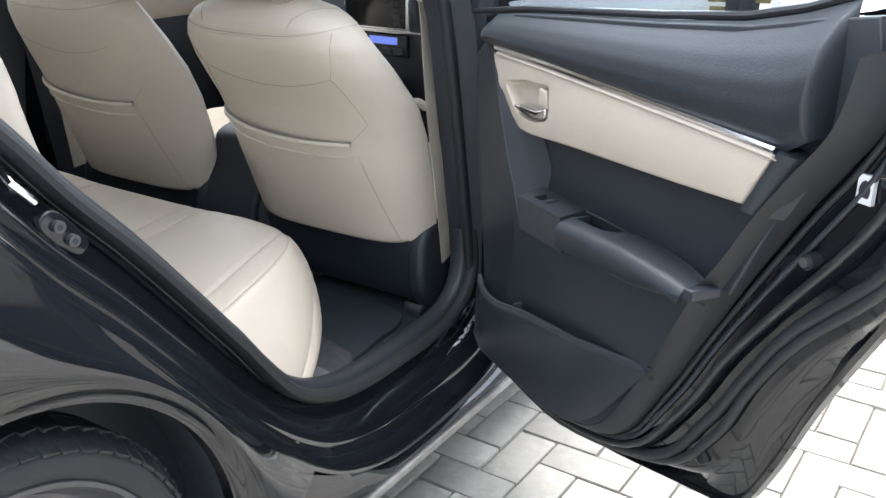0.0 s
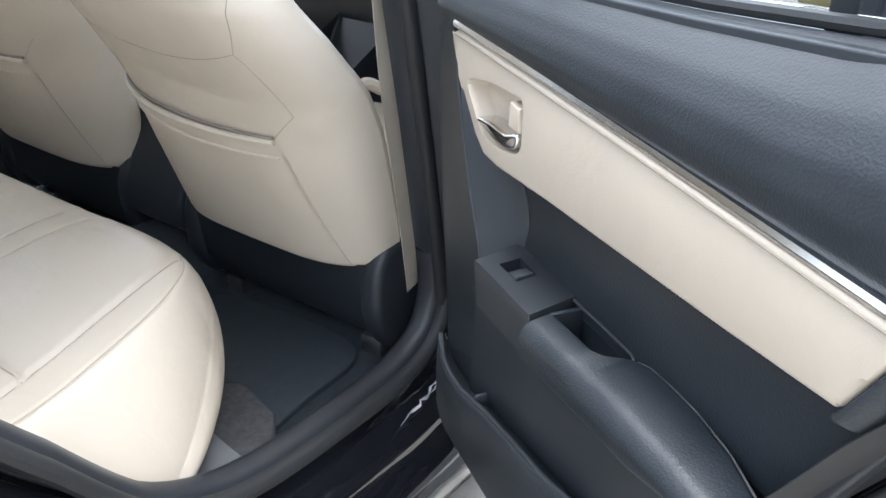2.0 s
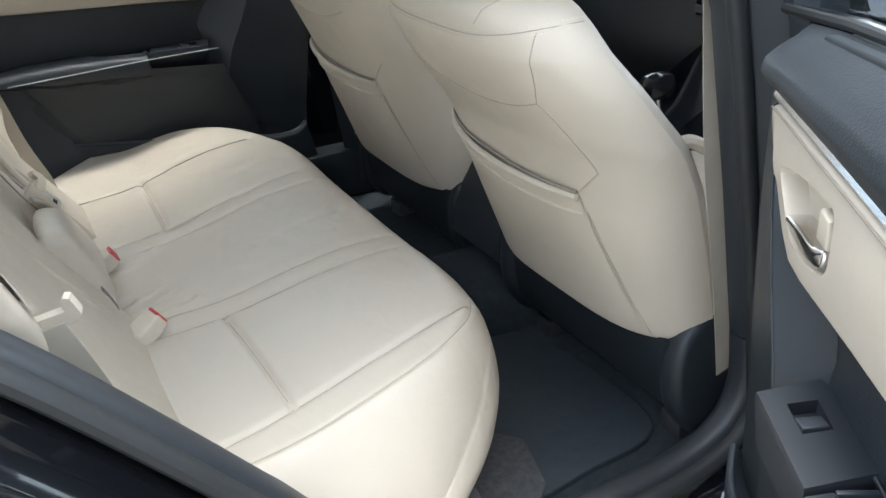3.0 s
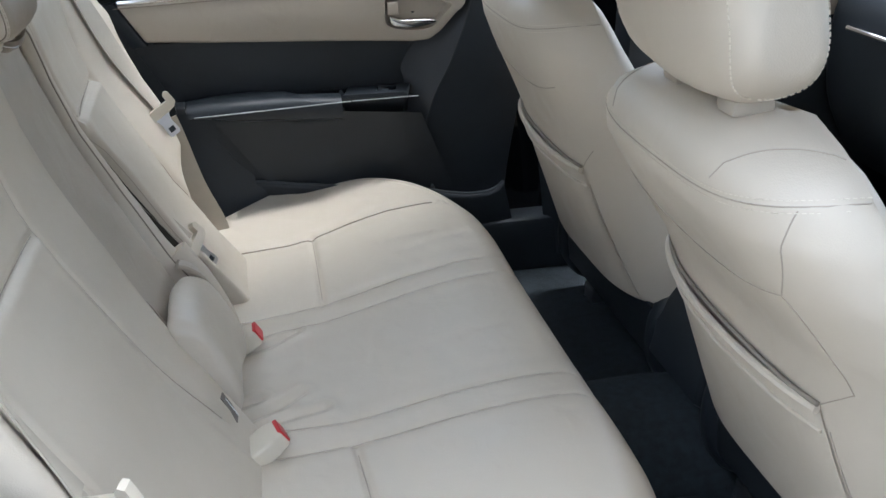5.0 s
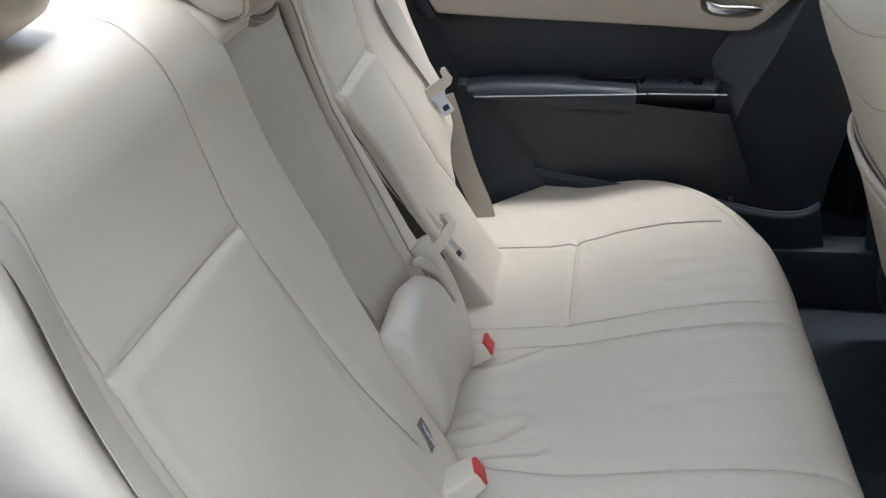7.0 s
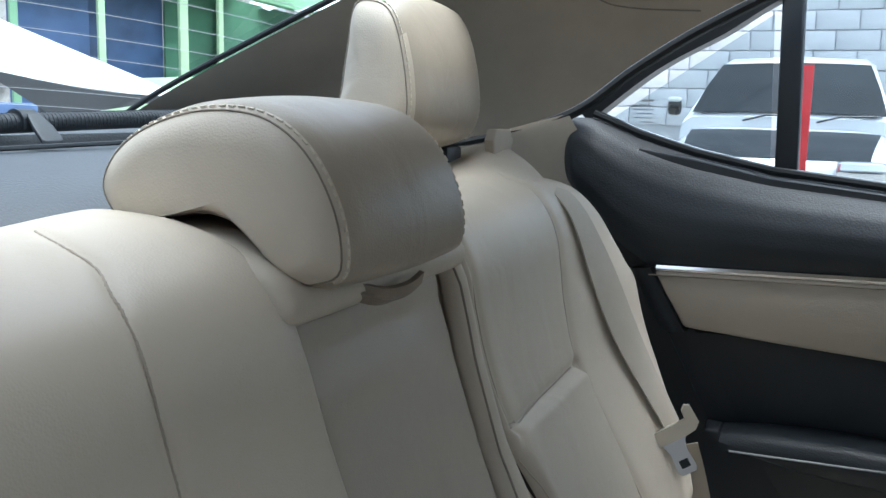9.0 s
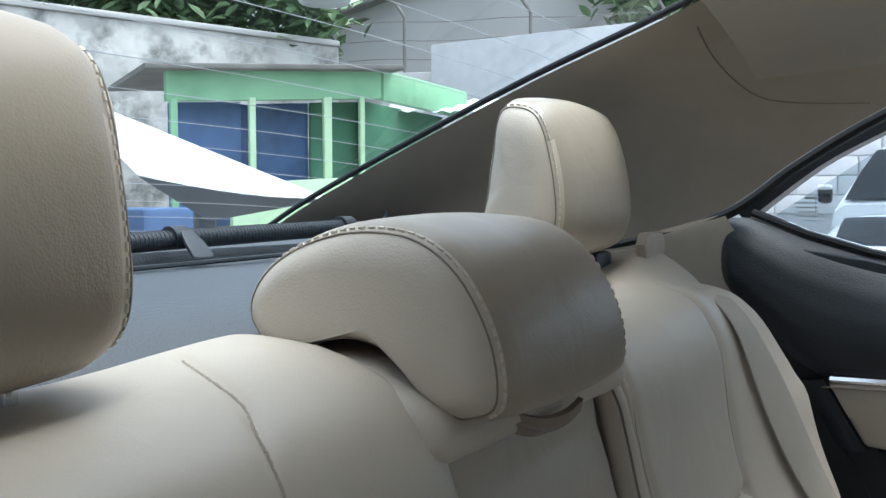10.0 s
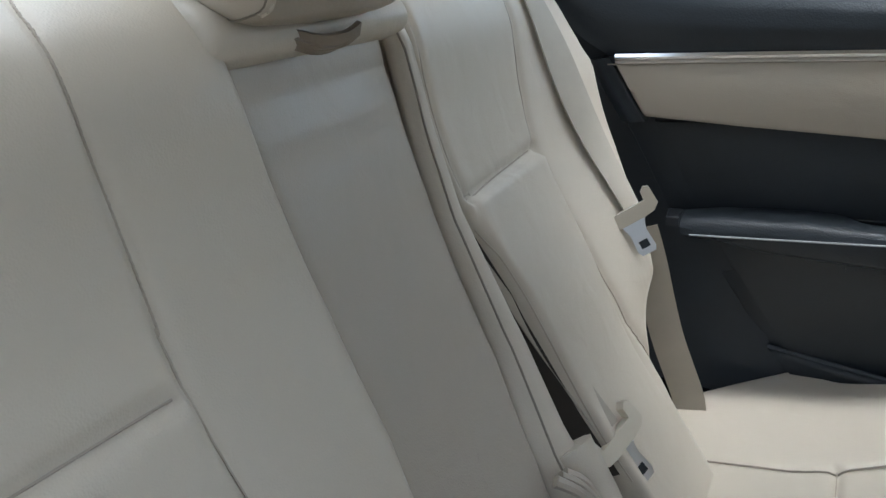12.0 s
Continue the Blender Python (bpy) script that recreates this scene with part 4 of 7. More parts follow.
        box(bm, (dx + 1.06, y0 + s - 0.025, 0.255), (dx + 1.5, y0 + s + 0.025, 0.30), 0.006)
        part("seat_rail", bm, STEEL, ob, "steel floor rail")
    return ob


front_seat(-0.375, "beige leather driver's seat with rear map pocket and headrest", rake=-0.03)
front_seat(0.338, "beige leather front passenger seat with rear map pocket", 0.01)

# ---- rear doors ----
HX, HY, OPEN = 1.03, 0.80, radians(58.4)


def put_left(u, z, n):
    """Closed door on the far side: u back from the hinge, n into the cabin."""
    return Vector((HX - u, HY - n, z))


def put_right(u, z, n):
    """Open door: the same, mirrored and swung outwards."""
    u -= 0.033 * min(1.2, max(0, (u - 0.4) / 0.5))
    c, s = math.cos(OPEN), math.sin(OPEN)
    return Vector((HX - c * u - s * n, -HY - s * u + c * n, z))


def put_open(u, z, n):
    """Open door without the bow of its rear end."""
    c, s = math.cos(OPEN), math.sin(OPEN)
    return Vector((HX - c * u - s * n, -HY - s * u + c * n, z))


# lines along the open door's rear and lower edge (u, z), from the trim outwards
RIM_A = [(0.10, 0.325), (0.32, 0.315), (0.51, 0.36), (0.620, 0.490), (0.698, 0.622), (0.783, 0.742), (0.850, 0.855), (0.90, 0.925), (0.955, 1.0), (0.975, 1.08)]
RIM_B = [(0.10, 0.312), (0.33, 0.300), (0.545, 0.355), (0.65, 0.49), (0.735, 0.635), (0.81, 0.765), (0.875, 0.87), (0.93, 0.945), (0.975, 1.01), (0.99, 1.09)]
RIM_C = [(0.10, 0.295), (0.34, 0.285), (0.575, 0.35), (0.70, 0.488), (0.78, 0.62), (0.865, 0.735), (0.95, 0.845), (1.0, 0.93), (1.015, 1.02), (1.01, 1.10)]
RIM_D = [(0.10, 0.28), (0.35, 0.272), (0.63, 0.36), (0.745, 0.49), (0.81, 0.60), (0.88, 0.705), (1.0, 0.835), (1.03, 0.93), (1.035, 1.03), (1.03, 1.11)]
RIM_E = [(0.10, 0.27), (0.36, 0.262), (0.68, 0.365), (0.785, 0.45), (0.83, 0.56), (0.90, 0.67), (1.01, 0.80), (1.05, 0.92), (1.055, 1.03), (1.045, 1.12)]
RIM_F = [(0.10, 0.250), (0.36, 0.245), (0.655, 0.315), (0.785, 0.360), (0.845, 0.455), (0.900, 0.59), (0.980, 0.75), (1.04, 0.86), (1.075, 0.98), (1.055, 1.12)]


def rim_line(pts, k=5):
    return [(q.x, q.z) for q in smooth_line([(a, 0, b) for a, b in pts], k)]


def door_rim(ob):
    """The open door's pressed edge: chamfered trim, flanges, rubber seals, hollow painted panel and hem."""
    A, B, C, D, E, F = (rim_line(q) for q in (RIM_A, RIM_B, RIM_C, RIM_D, RIM_E, RIM_F))

    def mix(P, Q, k):
        return [(a + (c - a) * k, b + (d - b) * k) for (a, b), (c, d) in zip(P, Q)]

    def sheet(name, lines, mat, label=""):
        bm = bmesh.new()
        skin(bm, [[put_open(u, z, n) for u, z in L] for L, n in lines], closed=False)
        part(name, bm, mat, ob, label)

    lift = lambda z: float(np.interp(z, [0.36, 0.50, 0.62, 0.742, 0.80, 0.86], [0, 0.006, 0.016, 0.044, 0.034, 0.034]))
    bm = bmesh.new()
    skin(bm, [[put_open(u, z, n + lift(z) * k) for u, z in L] for L, n, k in ((mix(A, B, -0.12), 0.070, 0.0), (mix(A, B, -0.10), 0.070, 0.9), (A, 0.071, 1.0), (mix(A, B, 0.06), 0.071, 1.0), (mix(A, B, 0.5), 0.063, 0.9), (mix(A, B, 0.92), 0.052, 0.7), (B, 0.047, 0.55), (mix(B, C, 0.08), 0.030, 0.2))], closed=False)
    part("trim_edge", bm, EDGE_TRIM, ob, "matt grey-black chamfer of the trim board")
    sheet("pressed_panel", [(mix(B, C, -0.1), 0.030), (mix(B, C, 0.3), 0.034), (mix(B, C, 0.55), 0.029), (mix(B, C, 0.85), 0.026), (C, 0.036), (mix(C, D, 0.3), 0.036), (mix(C, D, 0.4), 0.026), (D, 0.020), (E, 0.012)], PAINT, "black painted inner pressing")
    for L, n, r, mat in ((mix(B, C, 0.22), 0.037, 0.0045, RUBBER), (mix(B, C, 0.50), 0.035, 0.004, GREY_TRIM), (C, 0.038, 0.0065, PAINT_DULL), (D, 0.026, 0.0095, RUBBER), (mix(D, E, 0.42), 0.024, 0.008, RUBBER)):
        bm = bmesh.new()
        tube(bm, [put_open(u, z, n) for u, z in L], r, 10)
        part("door_seal" if mat is RUBBER else "flange", bm, mat, ob)
    sheet("edge_panel", [(mix(E, F, -0.06), 0.014), (mix(E, F, 0.05), 0.013), (mix(E, F, 0.25), 0.004), (mix(E, F, 0.5), -0.006), (mix(E, F, 0.75), -0.012), (mix(E, F, 0.90), -0.014), (mix(E, F, 0.94), -0.010)], PAINT, "hollow glossy edge panel")
    bm = bmesh.new()
    skin(bm, [[put_open(u + du, z + dz, n) for du, dz, n in ((-0.006, 0.004, -0.012), (0.0, 0.0, -0.004), (0.006, -0.003, -0.008), (0.008, -0.004, -0.020), (0.003, 0.0, -0.030), (-0.01, 0.006, -0.028))] for u, z in F])
    part("hem", bm, PAINT, ob, "folded black door hem")


SILL = [(0.0, 1.015), (0.10, 1.028), (0.20, 1.041), (0.40, 1.058), (0.60, 1.074), (0.78, 1.092), (0.88, 1.112), (0.96, 1.135), (1.03, 1.162)]


def sill_z(u):
    return float(np.interp(u, [p[0] for p in SILL], [p[1] for p in SILL]))


def rear_door(put, name, label, shell_out):
    ob = thing(name, label, "car door", "rear doors")

    def p3(pts, n, k=6):
        return [put(q.x, q.z, n) for q in smooth_line([(a, 0, b) for a, b in pts], k)]

    def rim(pts, k=6):
        return [(q.x, q.z) for q in smooth_line([(a, 0, b) for a, b in pts], k, closed=True)]

    # painted shell
    back = put_open if shell_out else put
    top = [(u, z) for u, z in reversed(SILL)]
    outline = rim_line(RIM_F) + top[1:] + [(-0.01, 0.9), (-0.01, 0.5), (-0.01, 0.26)]
    bm = bmesh.new()
    slab(bm, outline, -0.018, -0.060, back, 0.03, 4)
    part("outer_skin", bm, PAINT, ob, "black painted outer door skin")
    inner = rim_line(RIM_C) + top[2:] + [(0.0, 0.9), (0.0, 0.5), (0.0, 0.29)]
    inner = [(u, min(z, sill_z(max(u, 0)) - 0.004)) for u, z in inner]
    bm = bmesh.new()
    slab(bm, inner, -0.015, 0.024, back, 0.006)
    part("inner_shell", bm, PAINT, ob)
    if shell_out:
        door_rim(ob)

    # trim board
    rear = [(u, z) for u, z in rim_line(RIM_A, 3) if u > 0.3]
    if not shell_out:
        rear = [(u + 0.033 * min(1.2, max(0, (u - 0.4) / 0.5)) + 0.02, z) for u, z in rear]
    ahead = [(0.965, 1.12), (0.88, 1.108), (0.78, 1.088), (0.60, 1.070), (0.40, 1.054), (0.20, 1.037), (0.105, 0.985), (0.055, 0.945), (0.06, 0.80), (0.10, 0.55), (0.11, 0.45), (0.06, 0.34), (0.10, 0.318)]
    bm = bmesh.new()
    slab(bm, rear + ahead, 0.02, 0.072, put if not shell_out else put_open, 0.003, 3)
    part("trim_board", bm, HARD_BLACK, ob, "black moulded trim board")

    # padded upper: a soft roll between the window and the pale strip
    def pad_section(u):
        zt = sill_z(u) - 0.002
        zb = float(np.interp(u, [0.1, 0.185, 0.92, 0.97, 1.07], [0.978, 0.978, 0.955, 0.985, 1.085]))
        pts = []
        for k in np.linspace(0, 1, 22):
            z = zb + (zt - zb) * k
            n = float(np.interp(k, [0, 0.12, 0.30, 0.50, 0.70, 0.88, 1.0], [0.098, 0.110, 0.116, 0.112, 0.098, 0.076, 0.054]))
            pts.append((z, n))
        return pts

    rows = []
    u_end, soft = (0.968, 0.016) if shell_out else (1.075, 0.05)
    for u in list(np.linspace(0.115, u_end - 0.03, 56)) + list(np.linspace(u_end - 0.026, u_end - 0.001, 12)):
        fade = min(1, (u - 0.10) / 0.06, (u_end - u) / soft)
        rows.append([list(put(u, z, 0.06 + (n - 0.06) * math.sin(fade * math.pi / 2))) for z, n in pad_section(u)])
    grid_part("upper_pad", np.array(rows), SOFT_BLACK, ob, "grained soft black upper pad")

    # pale strip with its bright edge
    strip = [(0.205, 0.975), (0.40, 0.970), (0.60, 0.965), (0.80, 0.959), (0.914, 0.9545), (0.9165, 0.952), (0.898, 0.920), (0.876, 0.8835), (0.871, 0.8795), (0.75, 0.872), (0.60, 0.865), (0.45, 0.858), (0.33, 0.850), (0.295, 0.852), (0.270, 0.868), (0.235, 0.905), (0.200, 0.955), (0.193, 0.970)]
    cup = rim([(0.246, 0.927), (0.300, 0.940), (0.360, 0.9445), (0.386, 0.943), (0.389, 0.920), (0.388, 0.894), (0.372, 0.881), (0.330, 0.874), (0.290, 0.879), (0.262, 0.903)], 4)
    bm = bmesh.new()
    fine = []
    for i, (a0, b0) in enumerate(strip):
        a1, b1 = strip[(i + 1) % len(strip)]
        fine += [(a0 + (a1 - a0) * k / 4, b0 + (b1 - b0) * k / 4) for k in range(4)]
    mu, mz = sum(p[0] for p in fine) / len(fine), 0.913
    rings = []
    for inset, n in ((0.0, 0.075), (0.0, 0.1055), (0.001, 0.1085), (0.003, 0.1105), (0.006, 0.1115)):
        rings.append([put(u + (mu - u) / max(abs(mu - u), 0.05) * inset * (abs(u - mu) > 0.33), z + math.copysign(min(inset, abs(mz - z)), mz - z), n) for u, z in fine])
    rows = [[bm.verts.new(p) for p in r] for r in rings]
    for ra, rb in zip(rows, rows[1:]):
        for k in range(len(ra)):
            bm.faces.new((ra[k], ra[(k + 1) % len(ra)], rb[(k + 1) % len(ra)], rb[k]))
    hole = [bm.verts.new(put(u, z, 0.1115)) for u, z in cup]
    hedges = [bm.edges.new((hole[k], hole[(k + 1) % len(hole)])) for k in range(len(hole))]
    oedges = [bm.edges.get((rows[-1][k], rows[-1][(k + 1) % len(fine)])) for k in range(len(fine))]
    bmesh.ops.triangle_fill(bm, use_beauty=True, edges=hedges + oedges)
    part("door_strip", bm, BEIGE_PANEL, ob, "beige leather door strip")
    # moulded fold that closes the strip's slanting end
    bm = bmesh.new()
    rows = []
    for u, z in ((0.922, 0.9590), (0.918, 0.9520), (0.899, 0.920), (0.877, 0.8835), (0.870, 0.8740)):
        rows.append([put(u + a, z - 0.25 * a, n) for a, n in ((-0.002, 0.072), (0.0, 0.108), (0.002, 0.1115), (0.006, 0.1115), (0.016, 0.105), (0.030, 0.088), (0.040, 0.070))])
    skin(bm, rows)
    part("strip_fold", bm, SOFT_BLACK, ob)
    bm = bmesh.new()
    tube(bm, p3([(0.195, 0.981), (0.40, 0.976), (0.65, 0.968), (0.916, 0.9585)], 0.105), 0.006, 8)
    part("bright_moulding", bm, CHROME, ob, "thin bright moulding")
    bm = bmesh.new()
    tube(bm, p3([(0.20, 0.971), (0.40, 0.966), (0.65, 0.959), (0.925, 0.949)], 0.1125), 0.0011, 6)
    part("strip_stitch", bm, SEAM, ob)
    # handle: recessed cup and lever
    bm = bmesh.new()
    rings = []
    cu, cz = 0.325, 0.907
    for k, dn in ((1.0, 0.1115), (0.985, 0.1095), (0.955, 0.100), (0.90, 0.089), (0.6, 0.0865), (0.05, 0.086)):
        rings.append([put(cu + (u - cu) * k, cz + (z - cz) * k, dn) for u, z in cup])
    skin(bm, rings, caps=False)
    part("handle_cup", bm, BEIGE_PLASTIC, ob, "moulded beige handle cup")
    bm = bmesh.new()
    lever = [(0.276, 0.892), (0.292, 0.884), (0.335, 0.879), (0.372, 0.887), (0.378, 0.905), (0.350, 0.897), (0.31, 0.897)]
    slab(bm, rim(lever, 3), 0.090, 0.113, put, 0.004)
    part("handle_lever", bm, CHROME, ob, "chrome door handle lever")
    bm = bmesh.new()
    slab(bm, [(0.358, 0.908), (0.383, 0.908), (0.383, 0.934), (0.360, 0.936)], 0.088, 0.113, put, 0.003)
    part("lock_knob", bm, BEIGE_PLASTIC, ob)

    # slanting front panel: a light edge line, hollowed towards the armrest
    line = rim_line([(0.190, 0.970), (0.205, 0.92), (0.220, 0.87), (0.250, 0.795), (0.285, 0.726), (0.302, 0.66), (0.314, 0.55)], 6)
    near_ = rim_line([(0.200, 0.972), (0.215, 0.93), (0.265, 0.875), (0.322, 0.838), (0.352, 0.790), (0.345, 0.740), (0.350, 0.55)], 6)
    fore = rim_line([(0.115, 0.985), (0.075, 0.93), (0.068, 0.86), (0.085, 0.74), (0.105, 0.62), (0.118, 0.54), (0.122, 0.48)], 6)
    fall = lambda q: min(1, max(0, (q[1] - 0.55) / 0.15))
    bm = bmesh.new()
    skin(bm, [[put(u, z, n) for (u, z), n in zip(L, N)] for L, N in ((fore, [0.074] * 99), ([(a[0] * 0.5 + b[0] * 0.5, a[1] * 0.5 + b[1] * 0.5) for a, b in zip(fore, line)], [0.074 + 0.019 * fall(b) for b in line]), ([(a[0] * 0.06 + b[0] * 0.94, a[1] * 0.06 + b[1] * 0.94) for a, b in zip(fore, line)], [0.076 + 0.028 * fall(b) for b in line]), (line, [0.078 + 0.0285 * fall(b) for b in line]))], closed=False)
    part("front_cover", bm, HARD_BLACK, ob)
    bm = bmesh.new()
    mids = [[(a[0] + (b[0] - a[0]) * k, a[1] + (b[1] - a[1]) * k) for a, b in zip(line, near_)] for k in (0.0, 0.05, 0.35, 0.7, 1.0)]
    skin(bm, [[put(u, z, 0.076 + (n - 0.076) * fall((u, z))) for u, z in L] for L, n in zip(mids, (0.1065, 0.106, 0.092, 0.080, 0.076))], closed=False)
    part("front_panel", bm, GREY_TRIM, ob, "grey-black slanting plastic panel")
    bm = bmesh.new()
    tube(bm, [put(u, z, 0.078 + 0.0285 * fall((u, z))) for u, z in line], 0.0020, 6)
    part("panel_edge", bm, SATIN_TRIM, ob)
    # middle field, soft skin under the strip
    bm = bmesh.new()
    slab(bm, [(0.335, 0.730), (0.835, 0.735), (0.868, 0.80), (0.905, 0.868), (0.75, 0.872), (0.45, 0.858), (0.325, 0.845), (0.352, 0.79)], 0.06, 0.076, put, 0.004)
    part("middle_field", bm, SOFT_BLACK, ob)

    # armrest: flat switch panel, pull cup and padded rest
    def loft(nm, us, section, mat, lbl=""):
        b = bmesh.new()
        skin(b, [[put(u, z, n) for n, z in section(u)] for u in us])
        return part(nm, b, mat, ob, lbl)

    def pad_top(u):
        return float(np.interp(u, [0.47, 0.56, 0.66, 0.76, 0.83], [0.750, 0.755, 0.758, 0.756, 0.750]))

    def pad_in(u):
        return float(np.interp(u, [0.49, 0.575, 0.592, 0.606, 0.625, 0.70, 0.76, 0.825], [0.112, 0.112, 0.104, 0.084, 0.077, 0.077, 0.084, 0.098]))

    def pad_section(u):
        n0, zt = pad_in(u), pad_top(u)
        n1 = float(np.interp(u, [0.49, 0.62, 0.812], [0.151, 0.147, 0.145]))
        zb = float(np.interp(u, [0.49, 0.70, 0.812], [0.702, 0.712, 0.732]))
        r = min(0.022, (n1 - n0) * 0.5)
        sec = [(n0, zb - 0.02), (n0, zt - 0.006), (n0 + 0.002, zt - 0.002), (n0 + 0.006, zt)]
        sec += [(n1 - r + r * math.sin(a), zt - 0.003 - r * (1 - math.cos(a))) for a in np.linspace(0.1, math.pi / 2, 8)]
        sec += [(n1 - 0.001, zb + 0.006), (n1 - 0.005, zb), (n1 - 0.02, zb - 0.005), (n1 - 0.04, zb - 0.012)]
        return sec

    loft("armrest_pad", np.linspace(0.493, 0.812, 48), pad_section, SOFT_BLACK, "grained soft black armrest pad")
    top_ = lambda a, b, d: put(a, d, b)
    # switch panel: a deep satin block with a crisp flat top
    quad = [(0.352, 0.143), (0.330, 0.072), (0.470, 0.072), (0.490, 0.139)]
    fr = [(0.372, 0.121), (0.366, 0.092), (0.409, 0.092), (0.416, 0.120)]
    bm = bmesh.new()
    rings = []
    for k, z in ((1.0, 0.690), (1.0, 0.744), (0.99, 0.7490), (0.975, 0.7515)):
        c = (sum(q[0] for q in quad) / 4, sum(q[1] for q in quad) / 4)
        drop = (0.006 if shell_out else 0.055) if z < 0.73 else 0.0
        rings.append([put(c[0] + (u - c[0]) * k, z, c[1] + (n - c[1]) * k - (drop if n > 0.1 else 0)) for u, n in quad])
    vs = [[bm.verts.new(q) for q in r] for r in rings]
    for ra, rb in zip(vs, vs[1:]):
        for k in range(4):
            bm.faces.new((ra[k], ra[(k + 1) % 4], rb[(k + 1) % 4], rb[k]))
    h1 = [bm.verts.new(put(u, 0.7515, n)) for u, n in fr]
    h2 = [bm.verts.new(put(u, 0.738, n)) for u, n in fr]
    for k in range(4):
        j = (k + 1) % 4
        bm.faces.new((vs[-1][k], vs[-1][j], h1[j], h1[k]))
        bm.faces.new((h1[k], h1[j], h2[j], h2[k]))
    bm.faces.new(h2)
    panel = part("switch_panel", bm, SATIN_TRIM if shell_out else HARD_BLACK, ob, "satin grey-black switch panel with a sunken switch")
    bm = bmesh.new()
    slab(bm, [(0.388, 0.119), (0.384, 0.0935), (0.406, 0.0935), (0.412, 0.1185)], 0.736, 0.7515, lambda a, b, d: put(a, d + (a - 0.398) * 0.22, b), 0.0025)
    part("window_switch", bm, GREY_TRIM, panel, "grey rocker window switch")
    if not shell_out:
        # highlight of the armrest's upper edge, drawn as two thin pale tubes
        bm = bmesh.new()
        tube(bm, smooth_line([(0.232, 0.6530, 0.7287), (0.3566, 0.6517, 0.7335), (0.4727, 0.6497, 0.7385), (0.556, 0.6520, 0.7405)], 8), 0.0015, 6)
        part("armrest_highlight", bm, EDGE_HIGHLIGHT, ob, "pale line painted as the highlight on the armrest's edge")
        bm = bmesh.new()
        tube(bm, [(0.560, 0.6585, 0.7390), (0.702, 0.6545, 0.7415)], 0.0014, 6)
        part("panel_edge", bm, EDGE_HIGHLIGHT, ob)
    # pull cup: an open well between the rest and the door
    bm = bmesh.new()
    slab(bm, [(0.470, 0.074), (0.60, 0.074), (0.60, 0.115), (0.470, 0.115)], 0.690, 0.704, top_, 0.002)
    part("pull_cup_floor", bm, HARD_BLACK, ob)
    bm = bmesh.new()
    box(bm, (0.483, 0.70, 0.076), (0.490, 0.747, 0.113), 0.002, put)
    part("pull_cup_web", bm, HARD_BLACK, ob)
    bm = bmesh.new()
    tube(bm, [put(u, 0.7485, n) for u, n in ((0.470, 0.078), (0.486, 0.078), (0.53, 0.077), (0.59, 0.077), (0.602, 0.080))], 0.0022, 6)
    part("pull_cup_rim", bm, SATIN_TRIM, ob)
    bm = bmesh.new()
    tube(bm, [put(u, pad_top(u) - 0.004, pad_in(u) - 0.0005) for u in np.linspace(0.61, 0.811, 30)], 0.0014, 5)
    part("pad_seam", bm, SATIN_TRIM, ob)
    bm = bmesh.new()
    slab(bm, [(0.8135, 0.094), (0.8135, 0.138), (0.832, 0.136), (0.836, 0.092)], 0.736, 0.7505, lambda a, b, d: put(a, d, b), 0.004)
    part("armrest_cap", bm, SATIN_TRIM, ob, "satin cap at the armrest's end")

    # lower field between armrest and pocket, and the map pocket with its lip
    field = []
    for k in np.linspace(0, 1, 30):
        tu, tz, tn = 0.318 + 0.465 * k, 0.698 + 0.042 * k, 0.130 - 0.013 * k
        bu, bz = 0.20 + 0.425 * k, 0.42 + 0.075 * k
        field.append([list(back(tu + (bu - tu) * v, tz + (bz - tz) * v, tn + (0.078 - tn) * v ** 0.7)) for v in np.linspace(0, 1, 14)])
    grid_part("lower_field", np.array(field), HARD_BLACK if shell_out else SOFT_BLACK, ob, "plain black lower panel under the armrest")
    rows = []
    lip = [(0.115, 0.500), (0.135, 0.487), (0.165, 0.482), (0.22, 0.486), (0.34, 0.512), (0.53, 0.535), (0.688, 0.552)]
    low = [(0.075, 0.34), (0.10, 0.320), (0.15, 0.316), (0.22, 0.315), (0.34, 0.317), (0.46, 0.338), (0.55, 0.400)]
    la, lb = smooth_line([(a, 0, b) for a, b in lip], 8), smooth_line([(a, 0, b) for a, b in low], 8)
    out_ = lambda u: float(np.interp(u, [0.10, 0.16, 0.25, 0.50, 0.69], [0.086, 0.102, 0.112, 0.110, 0.082]))
    for p, q in zip(la, lb):
        row = [list(put(p.x, p.z - 0.02, 0.074)), list(put(p.x, p.z - 0.004, out_(p.x) - 0.010))]
        for k in np.linspace(0, 1, 14):
            r = p.lerp(q, k)
            row.append(list(put(r.x, r.z, 0.074 + (out_(p.x) - 0.074) * (1 - k ** 1.6 * 0.95))))
        rows.append(row)
    grid_part("map_pocket", np.array(rows), HARD_BLACK, ob, "black plastic map pocket with a bottle holder")
    bm = bmesh.new()
    tube(bm, [put(q.x, q.z + 0.001, out_(q.x) - 0.004) for q in la], 0.0038, 8)
    part("pocket_lip", bm, GREY_TRIM, ob)
    bm = bmesh.new()
    box(bm, (0.285, 0.485, 0.078), (0.292, 0.512, 0.106), 0.003, put)
    part("pocket_web", bm, GREY_TRIM, ob)

    # glass, its rails and the fixed quarter pane
    gl = [(0.03, sill_z(0.03) - 0.01), (0.745, sill_z(0.745) - 0.01), (0.765, 1.330), (0.50, 1.395), (0.20, 1.41), (0.06, 1.405)]
    bm = bmesh.new()
    slab(bm, gl, 0.020, 0.024, put, 0.0005, 1)
    pane = part("window_pane", bm, CLEAR, ob, "clear side window glass")
    pane.visible_shadow = False
